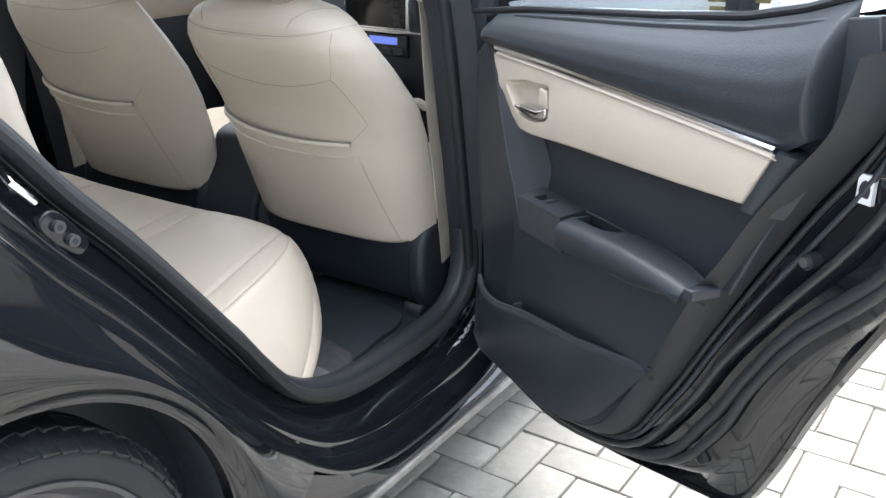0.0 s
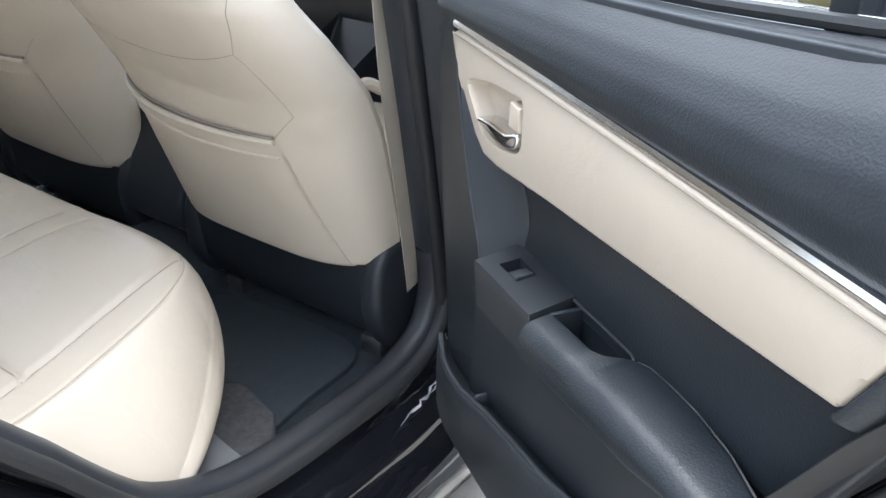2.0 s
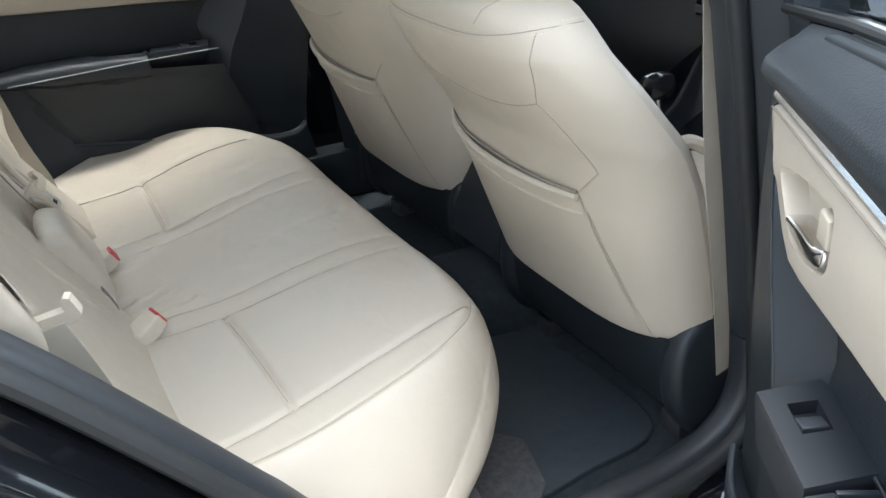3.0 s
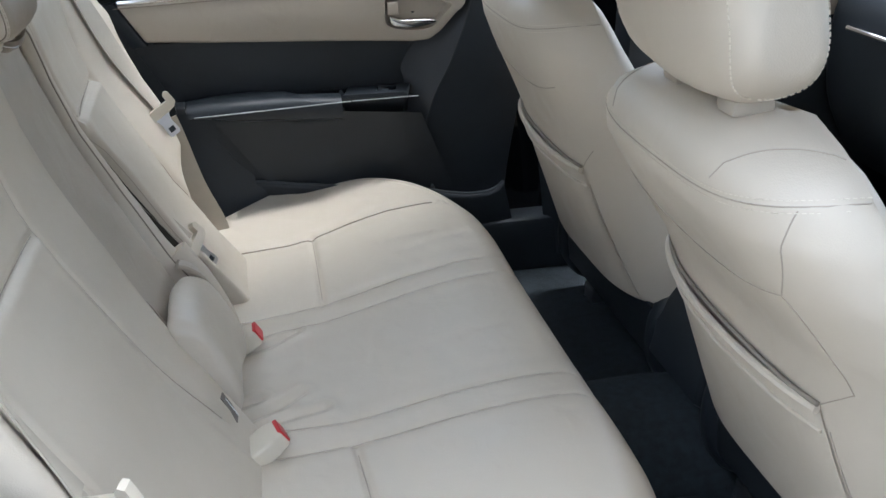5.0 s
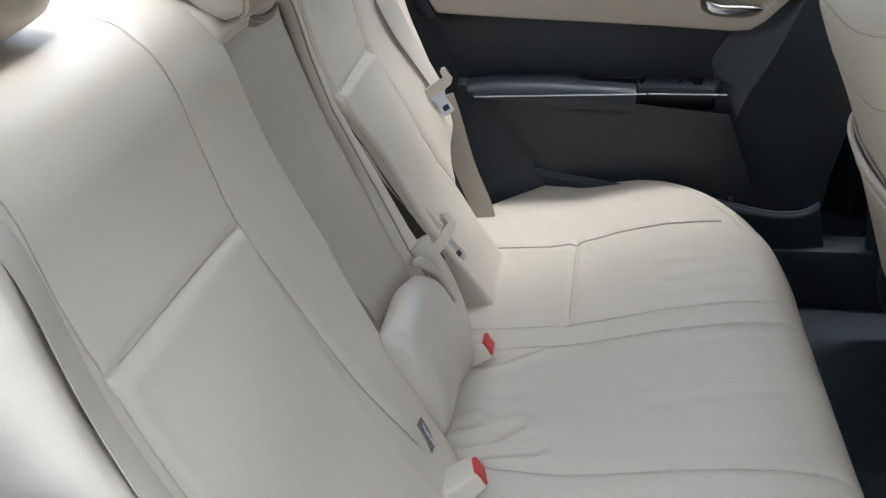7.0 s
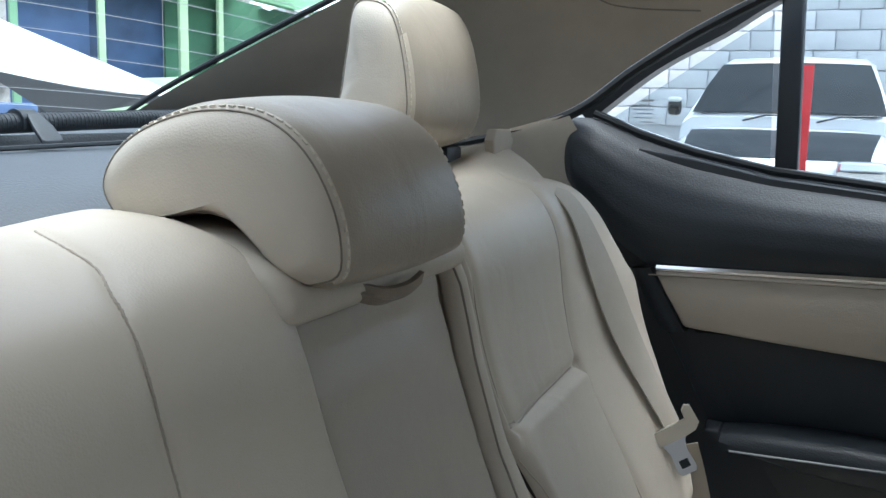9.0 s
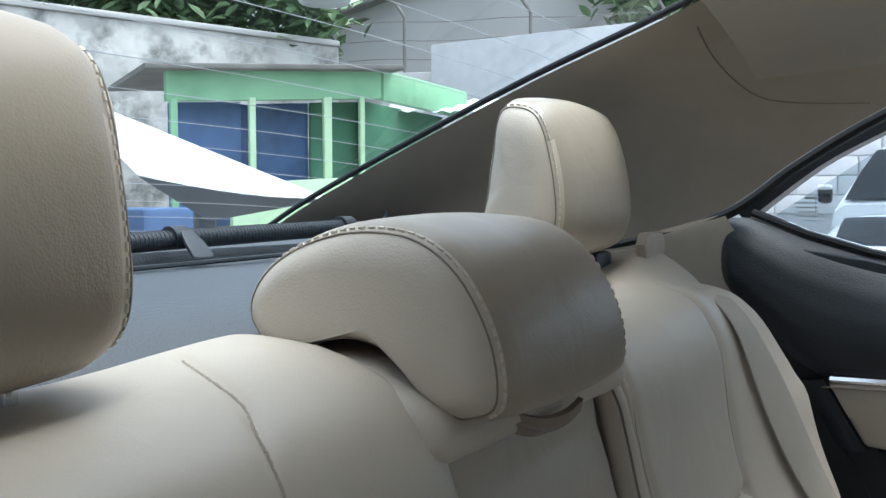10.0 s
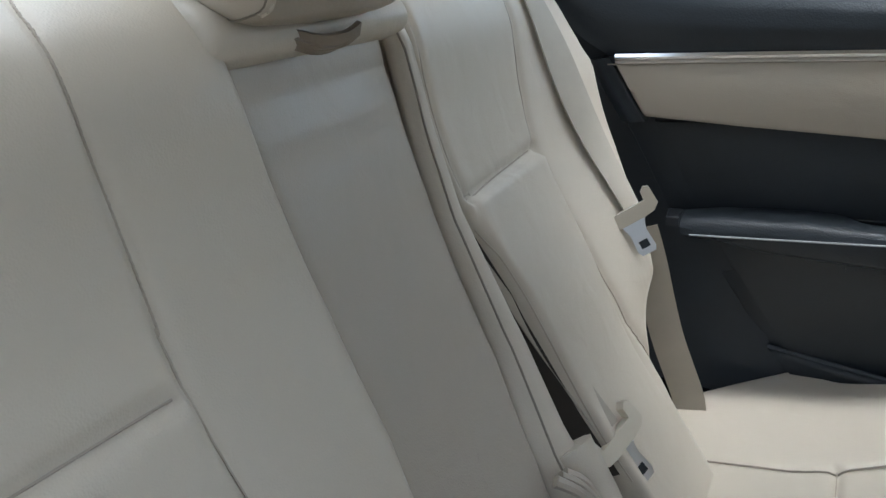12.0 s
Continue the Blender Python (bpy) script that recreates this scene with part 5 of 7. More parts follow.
    bm = bmesh.new()
    slab(bm, [(0.785, sill_z(0.785) - 0.01), (1.02, sill_z(1.02) - 0.005), (0.795, 1.305)], 0.020, 0.024, put, 0.0005, 1)
    pane = part("quarter_pane", bm, CLEAR, ob, "triangular quarter window glass")
    pane.visible_shadow = False
    bm = bmesh.new()
    du = -0.034 if shell_out else 0.0
    slab(bm, [(0.748 + du, 1.07), (0.778 + du, 1.075), (0.786 + du, 1.335), (0.758 + du, 1.345)], 0.005, 0.040, put, 0.004)
    part("window_divider", bm, HARD_BLACK, ob)
    bm = bmesh.new()
    tube(bm, [put(u, z + 0.004, 0.05) for u, z in SILL], 0.006, 8)
    part("window_seal", bm, RUBBER, ob)
    bm = bmesh.new()
    tube(bm, [put(u, z + 0.006, 0.036) for u, z in SILL], 0.0035, 8)
    part("glass_trim", bm, CHROME, ob, "thin bright window trim")
    top_line = [(1.045, 1.16), (0.95, 1.235), (0.86, 1.285), (0.77, 1.338), (0.62, 1.380), (0.45, 1.402), (0.25, 1.415), (0.10, 1.412), (0.03, 1.39), (0.01, 1.25), (0.0, 1.02)]
    bm = bmesh.new()
    pts = smooth_line([(a, 0, b) for a, b in top_line], 6)
    rows = []
    for i, q in enumerate(pts):
        d = (pts[min(i + 1, len(pts) - 1)] - pts[max(i - 1, 0)]).normalized()
        out = Vector((-d.z, 0, d.x)) * -1
        rows.append([put(q.x + out.x * a, q.z + out.z * a, b) for a, b in ((-0.008, 0.0), (0.03, 0.0), (0.032, 0.02), (0.01, 0.05), (-0.008, 0.045))])
    skin(bm, rows)
    part("window_surround", bm, HARD_BLACK, ob)
    if not shell_out:
        return ob
    for u, z, w, h in ((0.735, 1.128, 0.030, 0.012), (0.735, 1.108, 0.026, 0.009), (0.640, 1.112, 0.050, 0.006), (0.645, 1.101, 0.045, 0.006), (0.650, 1.090, 0.035, 0.006)):
        bm = bmesh.new()
        slab(bm, [(u, z), (u + w, z + w * 0.08), (u + w, z + h + w * 0.08), (u, z + h)], 0.0245, 0.0252, put_open, 0.0002, 1)
        part("window_print", bm, YELLOW, ob, "faded yellow print on the glass")
    # latch, rubber stop and label on the door's rear edge
    put = put_open
    bm = bmesh.new()
    box(bm, (0.975, 0.93, 0.005), (1.015, 0.985, 0.040), 0.006, put)
    latch = part("latch", bm, HARD_BLACK, ob, "door latch with a bright claw")
    bm = bmesh.new()
    tube(bm, [put(0.98, 0.945, 0.044), put(1.002, 0.95, 0.045), put(1.006, 0.968, 0.045), put(0.984, 0.972, 0.044)], 0.0035, 8)
    part("latch_claw", bm, CHROME, latch)
    bm = bmesh.new()
    tube(bm, [put(0.897, 0.812, 0.024), put(0.897, 0.812, 0.045)], 0.011, 14)
    stop = part("bump_stop", bm, RUBBER, ob)
    bm = bmesh.new()
    tube(bm, [put(0.897, 0.812, 0.043), put(0.897, 0.812, 0.050)], 0.0065, 12)
    part("bolt", bm, STEEL, stop, "bright steel bolt head")
    bm = bmesh.new()
    slab(bm, [(0.945, 0.905), (0.967, 0.905), (0.967, 0.940), (0.945, 0.940)], 0.030, 0.0372, put, 0.0004, 1)
    lb_ = part("caution_label", bm, WHITE_LABEL, ob, "small white pictogram label")
    bm = bmesh.new()
    slab(bm, rim([(0.950, 0.915), (0.962, 0.913), (0.964, 0.925), (0.956, 0.934), (0.949, 0.926)], 2), 0.037, 0.0378, put, 0.0002, 1)
    part("label_mark", bm, INK, lb_)
    for u, z in ((0.735, 0.415), (0.69, 0.385)):
        bm = bmesh.new()
        slab(bm, rim([(u - 0.012, z), (u, z - 0.010), (u + 0.013, z), (u, z + 0.014)], 3), 0.0, 0.022, put, 0.002)
        part("drain_plug", bm, RUBBER, ob)
    return ob


rear_door(put_left, "rear_door", "closed rear car door with beige strip and black trim", False)
rear_door(put_right, "rear_door", "open black rear car door with beige strip and armrest", True)

# glass mark on the far quarter pane: plain bars
mark = thing("glass_mark", "small printed marking on the quarter window", "marking")
for k in range(6):
    z, w, h = 1.1850 - 0.0060 * k, (0.55, 1.0, 0.95, 0.8, 0.9, 0.55)[k] * 0.0310, 0.0032 if k == 0 else 0.0016
    bm = bmesh.new()
    slab(bm, [(0.950, z), (0.950 + w, z), (0.950 + w, z + h), (0.950, z + h)], 0.0262, 0.0266, put_left, 0.0001, 1)
    part("printed_line", bm, GREY_INK, mark)

# ---- body side round the open doorway ----
body = thing("car_body", "glossy black saloon car body with open rear doorway", "car body")
# stations along the doorway, from the rear pillar down to the sill and forward: edge of the seal
EDGE = [(-0.33, 1.18), (-0.20, 1.12), (-0.04, 1.00), (0.068, 0.87), (0.158, 0.77), (0.256, 0.65), (0.36, 0.52), (0.458, 0.415), (0.545, 0.358), (0.65, 0.330), (0.80, 0.325), (0.95, 0.332), (1.04, 0.365), (1.075, 0.43), (1.07, 0.52)]
edge = smooth_line([(a, 0, b) for a, b in EDGE], 8)


# moulded trim and rubber seal along the doorway; both lie further in on the rear pillar
def doorway_strip(section):
    rows = []
    for i, q in enumerate(edge):
        d = (edge[min(i + 1, len(edge) - 1)] - edge[max(i - 1, 0)]).normalized()
        o = Vector((d.z, 0, -d.x))
        k = -0.016 * min(1, max(0, (0.47 - q.x) / 0.12))
        rows.append([Vector((q.x + o.x * (a + k), y, q.z + o.z * (a + k))) for a, y in section])
    return skin(bmesh.new(), rows)


part("doorway_trim", doorway_strip([(0.030, -0.668), (-0.003, -0.669), (-0.009, -0.674), (-0.011, -0.682), (-0.009, -0.698), (-0.004, -0.709), (0.004, -0.713), (0.030, -0.700)]), SATIN_TRIM, body, "dark grey moulded doorway trim")
part("door_seal", doorway_strip([(0.002, -0.708), (0.001, -0.720), (0.005, -0.729), (0.012, -0.734), (0.021, -0.733), (0.027, -0.725), (0.028, -0.700)]), RUBBER, body, "black rubber doorway seal")
# painted jamb: stepped from the seal out to the skin
bm = bmesh.new()
rows = []
n = len(edge)
for i, q in enumerate(edge):
    d = (edge[min(i + 1, n - 1)] - edge[max(i - 1, 0)]).normalized()
    o = Vector((d.z, 0, -d.x))
    t = i / (n - 1)
    low = min(1, max(0, (q.x - 0.35) / 0.2))
    sec = [(0.020, -0.66), (0.024, -0.700), (0.034, -0.712), (0.048, -0.716), (0.058, -0.728), (0.066, -0.760), (0.078, -0.772), (0.092, -0.776), (0.100, -0.792), (0.112, -0.815), (0.128, -0.822)]
    rows.append([Vector((q.x + o.x * a, y - 0.01 * low, q.z + o.z * a)) for a, y in sec])
skin(bm, rows, closed=False)
part("door_jamb", bm, PAINT, body, "stepped black painted door jamb")
# quarter panel: from the jamb to the wheel arch and rearwards
ARC, AR = (-0.172, 0.320), 0.378
jam = [Vector((r[-1].x, r[-1].y, r[-1].z)) for r in rows]
bm = bmesh.new()
qrows = []
cut = [i for i, q in enumerate(edge) if q.x < 0.47]
m = len(cut)
for k, i in enumerate(cut):
    s = k / (m - 1)
    ang = radians(150 - 162 * s)
    lip = Vector((ARC[0] + AR * math.cos(ang), -0.835, ARC[1] + AR * math.sin(ang)))
    if lip.z < 0.22:
        lip.z = 0.22
    row = []
    for a in np.linspace(0, 1, 18):
        p = jam[i].lerp(lip, a)
        p.y = -0.822 - 0.055 * math.sin(math.pi * min(1, 0.06 + a * 0.75)) * (0.6 + 0.4 * (1 - s)) - 0.004 * a
        row.append(p)
    e = row[-1].copy()
    c = Vector((ARC[0], 0, ARC[1]))
    inw = (Vector((e.x, 0, e.z)) - c).normalized()
    row.append(Vector((e.x - inw.x * 0.012, e.y + 0.006, e.z - inw.z * 0.012)))
    row.append(Vector((e.x - inw.x * 0.012, e.y + 0.03, e.z - inw.z * 0.012)))
    qrows.append(row)
skin(bm, qrows, closed=False)
part("quarter_panel", bm, PAINT, body, "glossy black rear quarter panel")
# wheel housing
bm = bmesh.new()
rws = []
for ang in np.linspace(radians(185), radians(-15), 40):
    rws.append([Vector((ARC[0] + r * math.cos(ang), y, ARC[1] + r * math.sin(ang))) for r, y in ((AR - 0.012, -0.82), (AR - 0.002, -0.78), (AR, -0.70), (AR - 0.01, -0.58), (0.20, -0.56), (0.02, -0.56))])
skin(bm, rws, closed=False)
part("wheel_housing", bm, CARPET, body, "matt black wheel housing liner")
# rocker under the sill
bm = bmesh.new()
rws = []
for x in np.linspace(0.30, 2.0, 30):
    f = min(1, max(0, (x - 0.30) / 0.12))
    zt = float(np.interp(x, [0.30, 0.42, 0.52, 0.64, 0.95, 1.05, 2.0], [0.33, 0.300, 0.262, 0.232, 0.225, 0.235, 0.235]))
    rws.append([Vector((x, y, z)) for y, z in ((-0.60, zt + 0.03), (-0.785, zt + 0.010), (-0.797, zt + 0.004), (-0.803, zt - 0.008), (-0.822, zt * 0.4 + 0.118), (-0.838, 0.186), (-0.836, 0.178), (-0.82, 0.174), (-0.80, 0.168), (-0.78, 0.160), (-0.60, 0.16))])
skin(bm, rws, closed=False)
part("rocker", bm, PAINT, body, "black painted rocker panel")
bm = bmesh.new()
box(bm, (0.44, -0.842, 0.152), (1.9, -0.826, 0.170), 0.004)
part("pinch_weld", bm, WELD, body, "dusty pale grey pinch weld")
# drain plug in the jamb
bm = bmesh.new()
ring = [Vector((0.386 + 0.011 * math.cos(a), -0.786, 0.338 + 0.011 * math.sin(a))) for a in np.linspace(0, 2 * math.pi, 25)]
tube(bm, ring, 0.0016, 6)
part("jamb_hole", bm, STEEL, body)
# torn clear film left on the sill by the hinge
film = thing("torn_film", "torn crinkled clear protective film on the door sill", "film")
rng = random.Random(12)
for p, q, w in (((1.085, -0.752, 0.405), (1.098, -0.756, 0.350), 0.020), ((1.095, -0.757, 0.352), (1.030, -0.765, 0.318), 0.012), ((1.045, -0.760, 0.330), (0.960, -0.768, 0.302), 0.008), ((1.010, -0.764, 0.318), (0.900, -0.772, 0.288), 0.006)):
    p, q = Vector(p), Vector(q)
    line = [p.lerp(q, k / 9) + Vector((rng.uniform(-0.004, 0.004), rng.uniform(-0.006, 0.002), rng.uniform(-0.004, 0.004))) for k in range(10)]
    bm = bmesh.new()
    ribbon(bm, line, [(rng.uniform(0.3, 1), rng.uniform(-0.6, 0.2), rng.uniform(0.2, 1)) for _ in line], w, 0.0006)
    part("film_scrap", bm, FILM, film)
# striker on the rear pillar
striker = part("striker_plate", slab(bmesh.new(), [(q.x, q.z) for q in smooth_line([(0.020, 0, 0.858), (0.045, 0, 0.862), (0.082, 0, 0.815), (0.080, 0, 0.798), (0.060, 0, 0.795), (0.020, 0, 0.835)], 4, closed=True)], -0.715, -0.729, lambda a, b, d: Vector((a, d, b)), 0.004), GLOSS_BLACK, body)
for a, b in ((0.040, 0.842), (0.058, 0.818)):
    bm = bmesh.new()
    tube(bm, [(a, -0.728, b), (a, -0.737, b)], 0.0085, 14)
    bo = part("bolt", bm, RIM_GREY, striker, "dull zinc torx bolt")
    bm = bmesh.new()
    tube(bm, [(a, -0.733, b), (a, -0.7376, b)], 0.0045, 6)
    part("bolt_socket", bm, HARD_BLACK, bo)
bm = bmesh.new()
tube(bm, [(-0.012, -0.715, 0.925), (-0.024, -0.752, 0.918), (-0.002, -0.755, 0.892), (0.012, -0.715, 0.898)], 0.0055, 10)
part("striker_loop", bm, CHROME, body, "bright steel striker loop")

# B-pillar with trim, seal and belt
bm = bmesh.new()
rws = []
for z, x in ((0.30, 1.10), (0.40, 1.10), (0.52, 1.075), (0.75, 1.035), (1.00, 0.985), (1.20, 0.945), (1.40, 0.90)):
    y = -0.665 + max(0, z - 1.0) * 0.18
    rws.append([Vector((x, y - 0.055, z)), Vector((x - 0.012, y - 0.03, z)), Vector((x - 0.005, y, z)), Vector((x + 0.06, y + 0.012, z)), Vector((x + 0.15, y, z)), Vector((x + 0.16, y - 0.05, z)), Vector((x + 0.12, y - 0.10, z)), Vector((x + 0.02, y - 0.10, z))])
skin(bm, rws)
part("centre_pillar", bm, HARD_BLACK, body, "black trimmed centre pillar")
bm = bmesh.new()
tube(bm, smooth_line([(1.085, -0.715, 0.42), (1.07, -0.715, 0.52), (1.028, -0.715, 0.75), (0.975, -0.715, 1.0), (0.935, -0.69, 1.2), (0.89, -0.65, 1.38)], 6), 0.013, 10)
part("pillar_seal", bm, RUBBER, body)
pillar_trim = thing("pillar_trim", "beige plastic trim on the centre pillar beside the seat belt", "trim", kind="structure")
bm = bmesh.new()
rws = []
for z, x in ((1.03, 0.985), (1.20, 0.95), (1.39, 0.91)):
    y = -0.655 + (z - 1.0) * 0.18
    rws.append([Vector((x - 0.006, y - 0.01, z)), Vector((x + 0.0, y + 0.012, z)), Vector((x + 0.08, y + 0.022, z)), Vector((x + 0.15, y + 0.01, z))])
skin(bm, rws, closed=False)
part("upper_cover", bm, BEIGE_PLASTIC, pillar_trim)
front_belt = thing("front_seat_belt", "beige front seat belt with anchor on the centre pillar", "seat belt")
bm = bmesh.new()
ribbon(bm, smooth_line([(0.99, -0.640, 1.20), (1.012, -0.640, 1.0), (1.035, -0.640, 0.80), (1.075, -0.640, 0.58), (1.10, -0.640, 0.42)], 6), (1, 0.1, 0), 0.046)
part("webbing", bm, WEBBING, front_belt)
bm = bmesh.new()
tube(bm, smooth_line([(1.03, -0.628, 0.80), (1.00, -0.622, 0.815), (0.985, -0.612, 0.80), (0.975, -0.610, 0.77)], 5), 0.010, 8)
part("tongue_grip", bm, BEIGE_PLASTIC, front_belt)
bm = bmesh.new()
slab(bm, [(0.955, 0.735), (0.985, 0.735), (0.983, 0.775), (0.96, 0.775)], -0.612, -0.609, lambda a, b, d: Vector((a, d, b)), 0.0008)
part("tongue", bm, CHROME, front_belt)

# roof, far body side, tail, front: plain shells that close the car
bm = bmesh.new()
rws = []
for x in np.linspace(0.03, 2.0, 34):
    zc = float(np.interp(x, [-0.36, -0.2, 0.0, 0.3, 0.8, 1.3, 1.7, 2.0], [1.335, 1.395, 1.428, 1.452, 1.462, 1.452, 1.42, 1.37]))
    rws.append([Vector((x, y, zc - 0.10 * (abs(y) / 0.60) ** 4 * 0.6)) for y in np.linspace(-0.60, 0.60, 24)])
skin(bm, rws, closed=False)
part("roof_skin", bm, PAINT, body)
# rail over the open doorway, from the rear pillar to the windscreen
bm = bmesh.new()
rws = []
for x in np.linspace(0.10, 2.0, 24):
    zc = float(np.interp(x, [0.10, 0.30, 0.8, 1.3, 1.7, 2.0], [1.325, 1.352, 1.372, 1.362, 1.325, 1.25]))
    rws.append([Vector((x, -y, z)) for y, z in ((0.585, zc + 0.03), (0.60, zc - 0.012), (0.625, zc - 0.026), (0.655, zc - 0.024), (0.668, zc - 0.002), (0.645, zc + 0.030), (0.60, zc + 0.050))])
skin(bm, rws)
part("roof_rail", bm, HARD_BLACK, body, "black roof rail over the doorway")
bm = bmesh.new()
box(bm, (-1.15, -0.80, 0.30), (-0.95, 0.80, 1.03), 0.05)
part("tail", bm, PAINT, body)
bm = bmesh.new()
rws = []
for x in np.linspace(-1.15, 2.6, 40):
    rws.append([Vector((x, y, z)) for y, z in ((0.83, 0.18), (0.875, 0.35), (0.88, 0.7), (0.865, 0.92), (0.835, 1.0))])
skin(bm, rws, closed=False)
part("far_side_skin", bm, PAINT, body)
bm = bmesh.new()
rws = []
for x in np.linspace(1.08, 2.6, 20):
    rws.append([Vector((x, -y, z)) for y, z in ((0.83, 0.24), (0.875, 0.35), (0.88, 0.7), (0.865, 0.92), (0.80, 1.03))])
skin(bm, rws, closed=False)
part("front_door_skin", bm, PAINT, body)
bm = bmesh.new()
box(bm, (2.0, -0.82, 0.2), (3.4, 0.82, 0.93), 0.06)
part("bonnet", bm, PAINT, body)
bm = bmesh.new()
rws = []
for q in np.linspace(0, 1, 20):
    x, z = -0.30 - 0.62 * q, 1.18 - 0.14 * q
    rws.append([Vector((x, y, zz)) for y, zz in ((-0.823, z - 0.35), (-0.835, z - 0.20), (-0.80, z - 0.06), (-0.74, z + 0.0))])
skin(bm, rws, closed=False)
part("rear_side_skin", bm, PAINT, body)

# rear wheel
WC = Vector((-0.172, -0.71, 0.318))
bm = bmesh.new()
rws = []
for k in range(72):
    a = 2 * math.pi * k / 72
    c, s = math.cos(a), math.sin(a)
    rws.append([WC + Vector((r * c, y, r * s)) for r, y in ((0.250, -0.098), (0.264, -0.106), (0.285, -0.110), (0.303, -0.102), (0.312, -0.084), (0.316, -0.04), (0.316, 0.04), (0.31, 0.08), (0.28, 0.105), (0.22, 0.10), (0.21, 0.0))])
rws.append(rws[0])
skin(bm, rws, caps=False)
tyre = part("tyre", bm, RUBBER, body, "black rubber tyre")
blk = None
for k in range(66):
    for y, sh in ((-0.088, 0.0), (-0.052, 0.5), (0.0, 0.0), (0.052, 0.5)):
        a = 2 * math.pi * (k + sh) / 66
        if not -0.2 < a % (2 * math.pi) < math.pi + 0.2:
            continue
        if blk is None or blk[0] != y:
            bm = bmesh.new()
            box(bm, (-0.0134, -0.0240, -0.004), (0.0134, 0.0240, 0.0018), 0.001)
            me = part("tread_block", bm, RUBBER, tyre)
            blk = (y, me.data)
            ob = me
        else:
            ob = new("tread_block", blk[1])
            ob.parent = tyre
        tilt = 0.42 if y == -0.088 else 0.0
        rad = 0.3075 if y == -0.088 else 0.317
        ob.matrix_local = Matrix.Translation(WC + Vector((rad * math.cos(a), y, rad * math.sin(a)))) @ Matrix.Rotation(math.pi / 2 - a, 4, "Y") @ Matrix.Rotation(0.30 if tilt == 0 else 0.12, 4, "Z") @ Matrix.Rotation(tilt, 4, "X")
bm = bmesh.new()
rws = []
for k in range(48):
    a = 2 * math.pi * k / 48
    rws.append([WC + Vector((r * math.cos(a), y, r * math.sin(a))) for r, y in ((0.259, -0.100), (0.257, -0.106), (0.250, -0.106), (0.244, -0.094), (0.238, -0.07), (0.225, -0.06), (0.06, -0.075), (0.02, -0.08))])
rws.append(rws[0])
skin(bm, rws, closed=False)
part("rim", bm, RIM_GREY, body, "dark grey alloy wheel rim")

# ---- cabin lining ----
floor = thing("cabin_floor", "black carpeted car floor with rubber mats", "floor", kind="structure")
bm = bmesh.new()
box(bm, (0.15, -0.62, 0.22), (2.1, 0.80, 0.262), 0.004)
part("floor_carpet", bm, CARPET, floor)
bm = bmesh.new()
prof = [(q.x, q.z) for q in smooth_line([(-0.15, 0, 0.25), (-0.13, 0, 0.31), (-0.08, 0, 0.355), (0.0, 0, 0.365), (0.08, 0, 0.355), (0.13, 0, 0.31), (0.15, 0, 0.25)], 4)]
skin(bm, [[Vector((x, y, z)) for y, z in prof] for x in (0.30, 0.9, 1.5, 2.1)], closed=False)
part("tunnel", bm, CARPET, floor)
bm = bmesh.new()
slab(bm, [(0.60, -0.50), (0.79, -0.42), (0.83, -0.47), (0.80, -0.58), (0.74, -0.64), (0.64, -0.65)], 0.255, 0.284, lambda a, b, d: Vector((a, b, d)), 0.006)
part("carpet_edge", bm, CARPET_GREY, floor, "grey carpet edge by the sill")
bm = bmesh.new()
slab(bm, [(0.50, -0.59), (0.62, -0.52), (0.69, -0.55), (0.675, -0.655), (0.56, -0.66)], 0.258, 0.304, lambda a, b, d: Vector((a, b, d)), 0.006)
part("seat_base_cover", bm, PALE_TRIM, floor, "pale grey plastic cover under the seat's corner")
mat_ = thing("floor_mat", "black rubber floor mat in the rear footwell", "mat")
bm = bmesh.new()
slab(bm, [(q.x, q.y) for q in smooth_line([(0.70, -0.56, 0), (0.74, -0.18, 0), (0.90, -0.16, 0), (1.02, -0.18, 0), (1.06, -0.40, 0), (1.04, -0.55, 0), (0.90, -0.58, 0)], 4, closed=True)], 0.262, 0.274, lambda a, b, d: Vector((a, b, d)), 0.004)
part("mat", bm, MAT, mat_)

lining = thing("door_side_lining", "black lower lining beside the far footwell", "trim", kind="structure")
bm = bmesh.new()
box(bm, (0.15, 0.70, 0.26), (2.1, 0.78, 0.40), 0.01)
part("sill_trim", bm, HARD_BLACK, lining)
bm = bmesh.new()
rws = []
for z in np.linspace(0.30, 1.02, 12):
    x = 1.05 - (z - 0.4) * 0.13
    rws.append([Vector((x - 0.03, 0.72, z)), Vector((x, 0.690, z)), Vector((x + 0.12, 0.685, z)), Vector((x + 0.14, 0.74, z))])
skin(bm, rws, closed=False)
part("pillar_lower", bm, HARD_BLACK, lining)
bm = bmesh.new()
rws = []
for z in np.linspace(1.02, 1.40, 8):
    x = 0.97 - (z - 1.0) * 0.22
    y = 0.70 - (z - 1.0) * 0.20
    rws.append([Vector((x - 0.03, y + 0.03, z)), Vector((x, y, z)), Vector((x + 0.12, y - 0.005, z)), Vector((x + 0.14, y + 0.05, z))])
skin(bm, rws, closed=False)
part("pillar_upper", bm, BEIGE_PLASTIC, lining)
far_belt = thing("front_seat_belt", "beige front seat belt on the far centre pillar", "seat belt")
bm = bmesh.new()
ribbon(bm, smooth_line([(0.94, 0.66, 1.25), (0.985, 0.672, 1.02), (1.03, 0.675, 0.75), (1.06, 0.675, 0.45)], 5), (1, 0, 0), 0.046)
part("webbing", bm, WEBBING, far_belt)

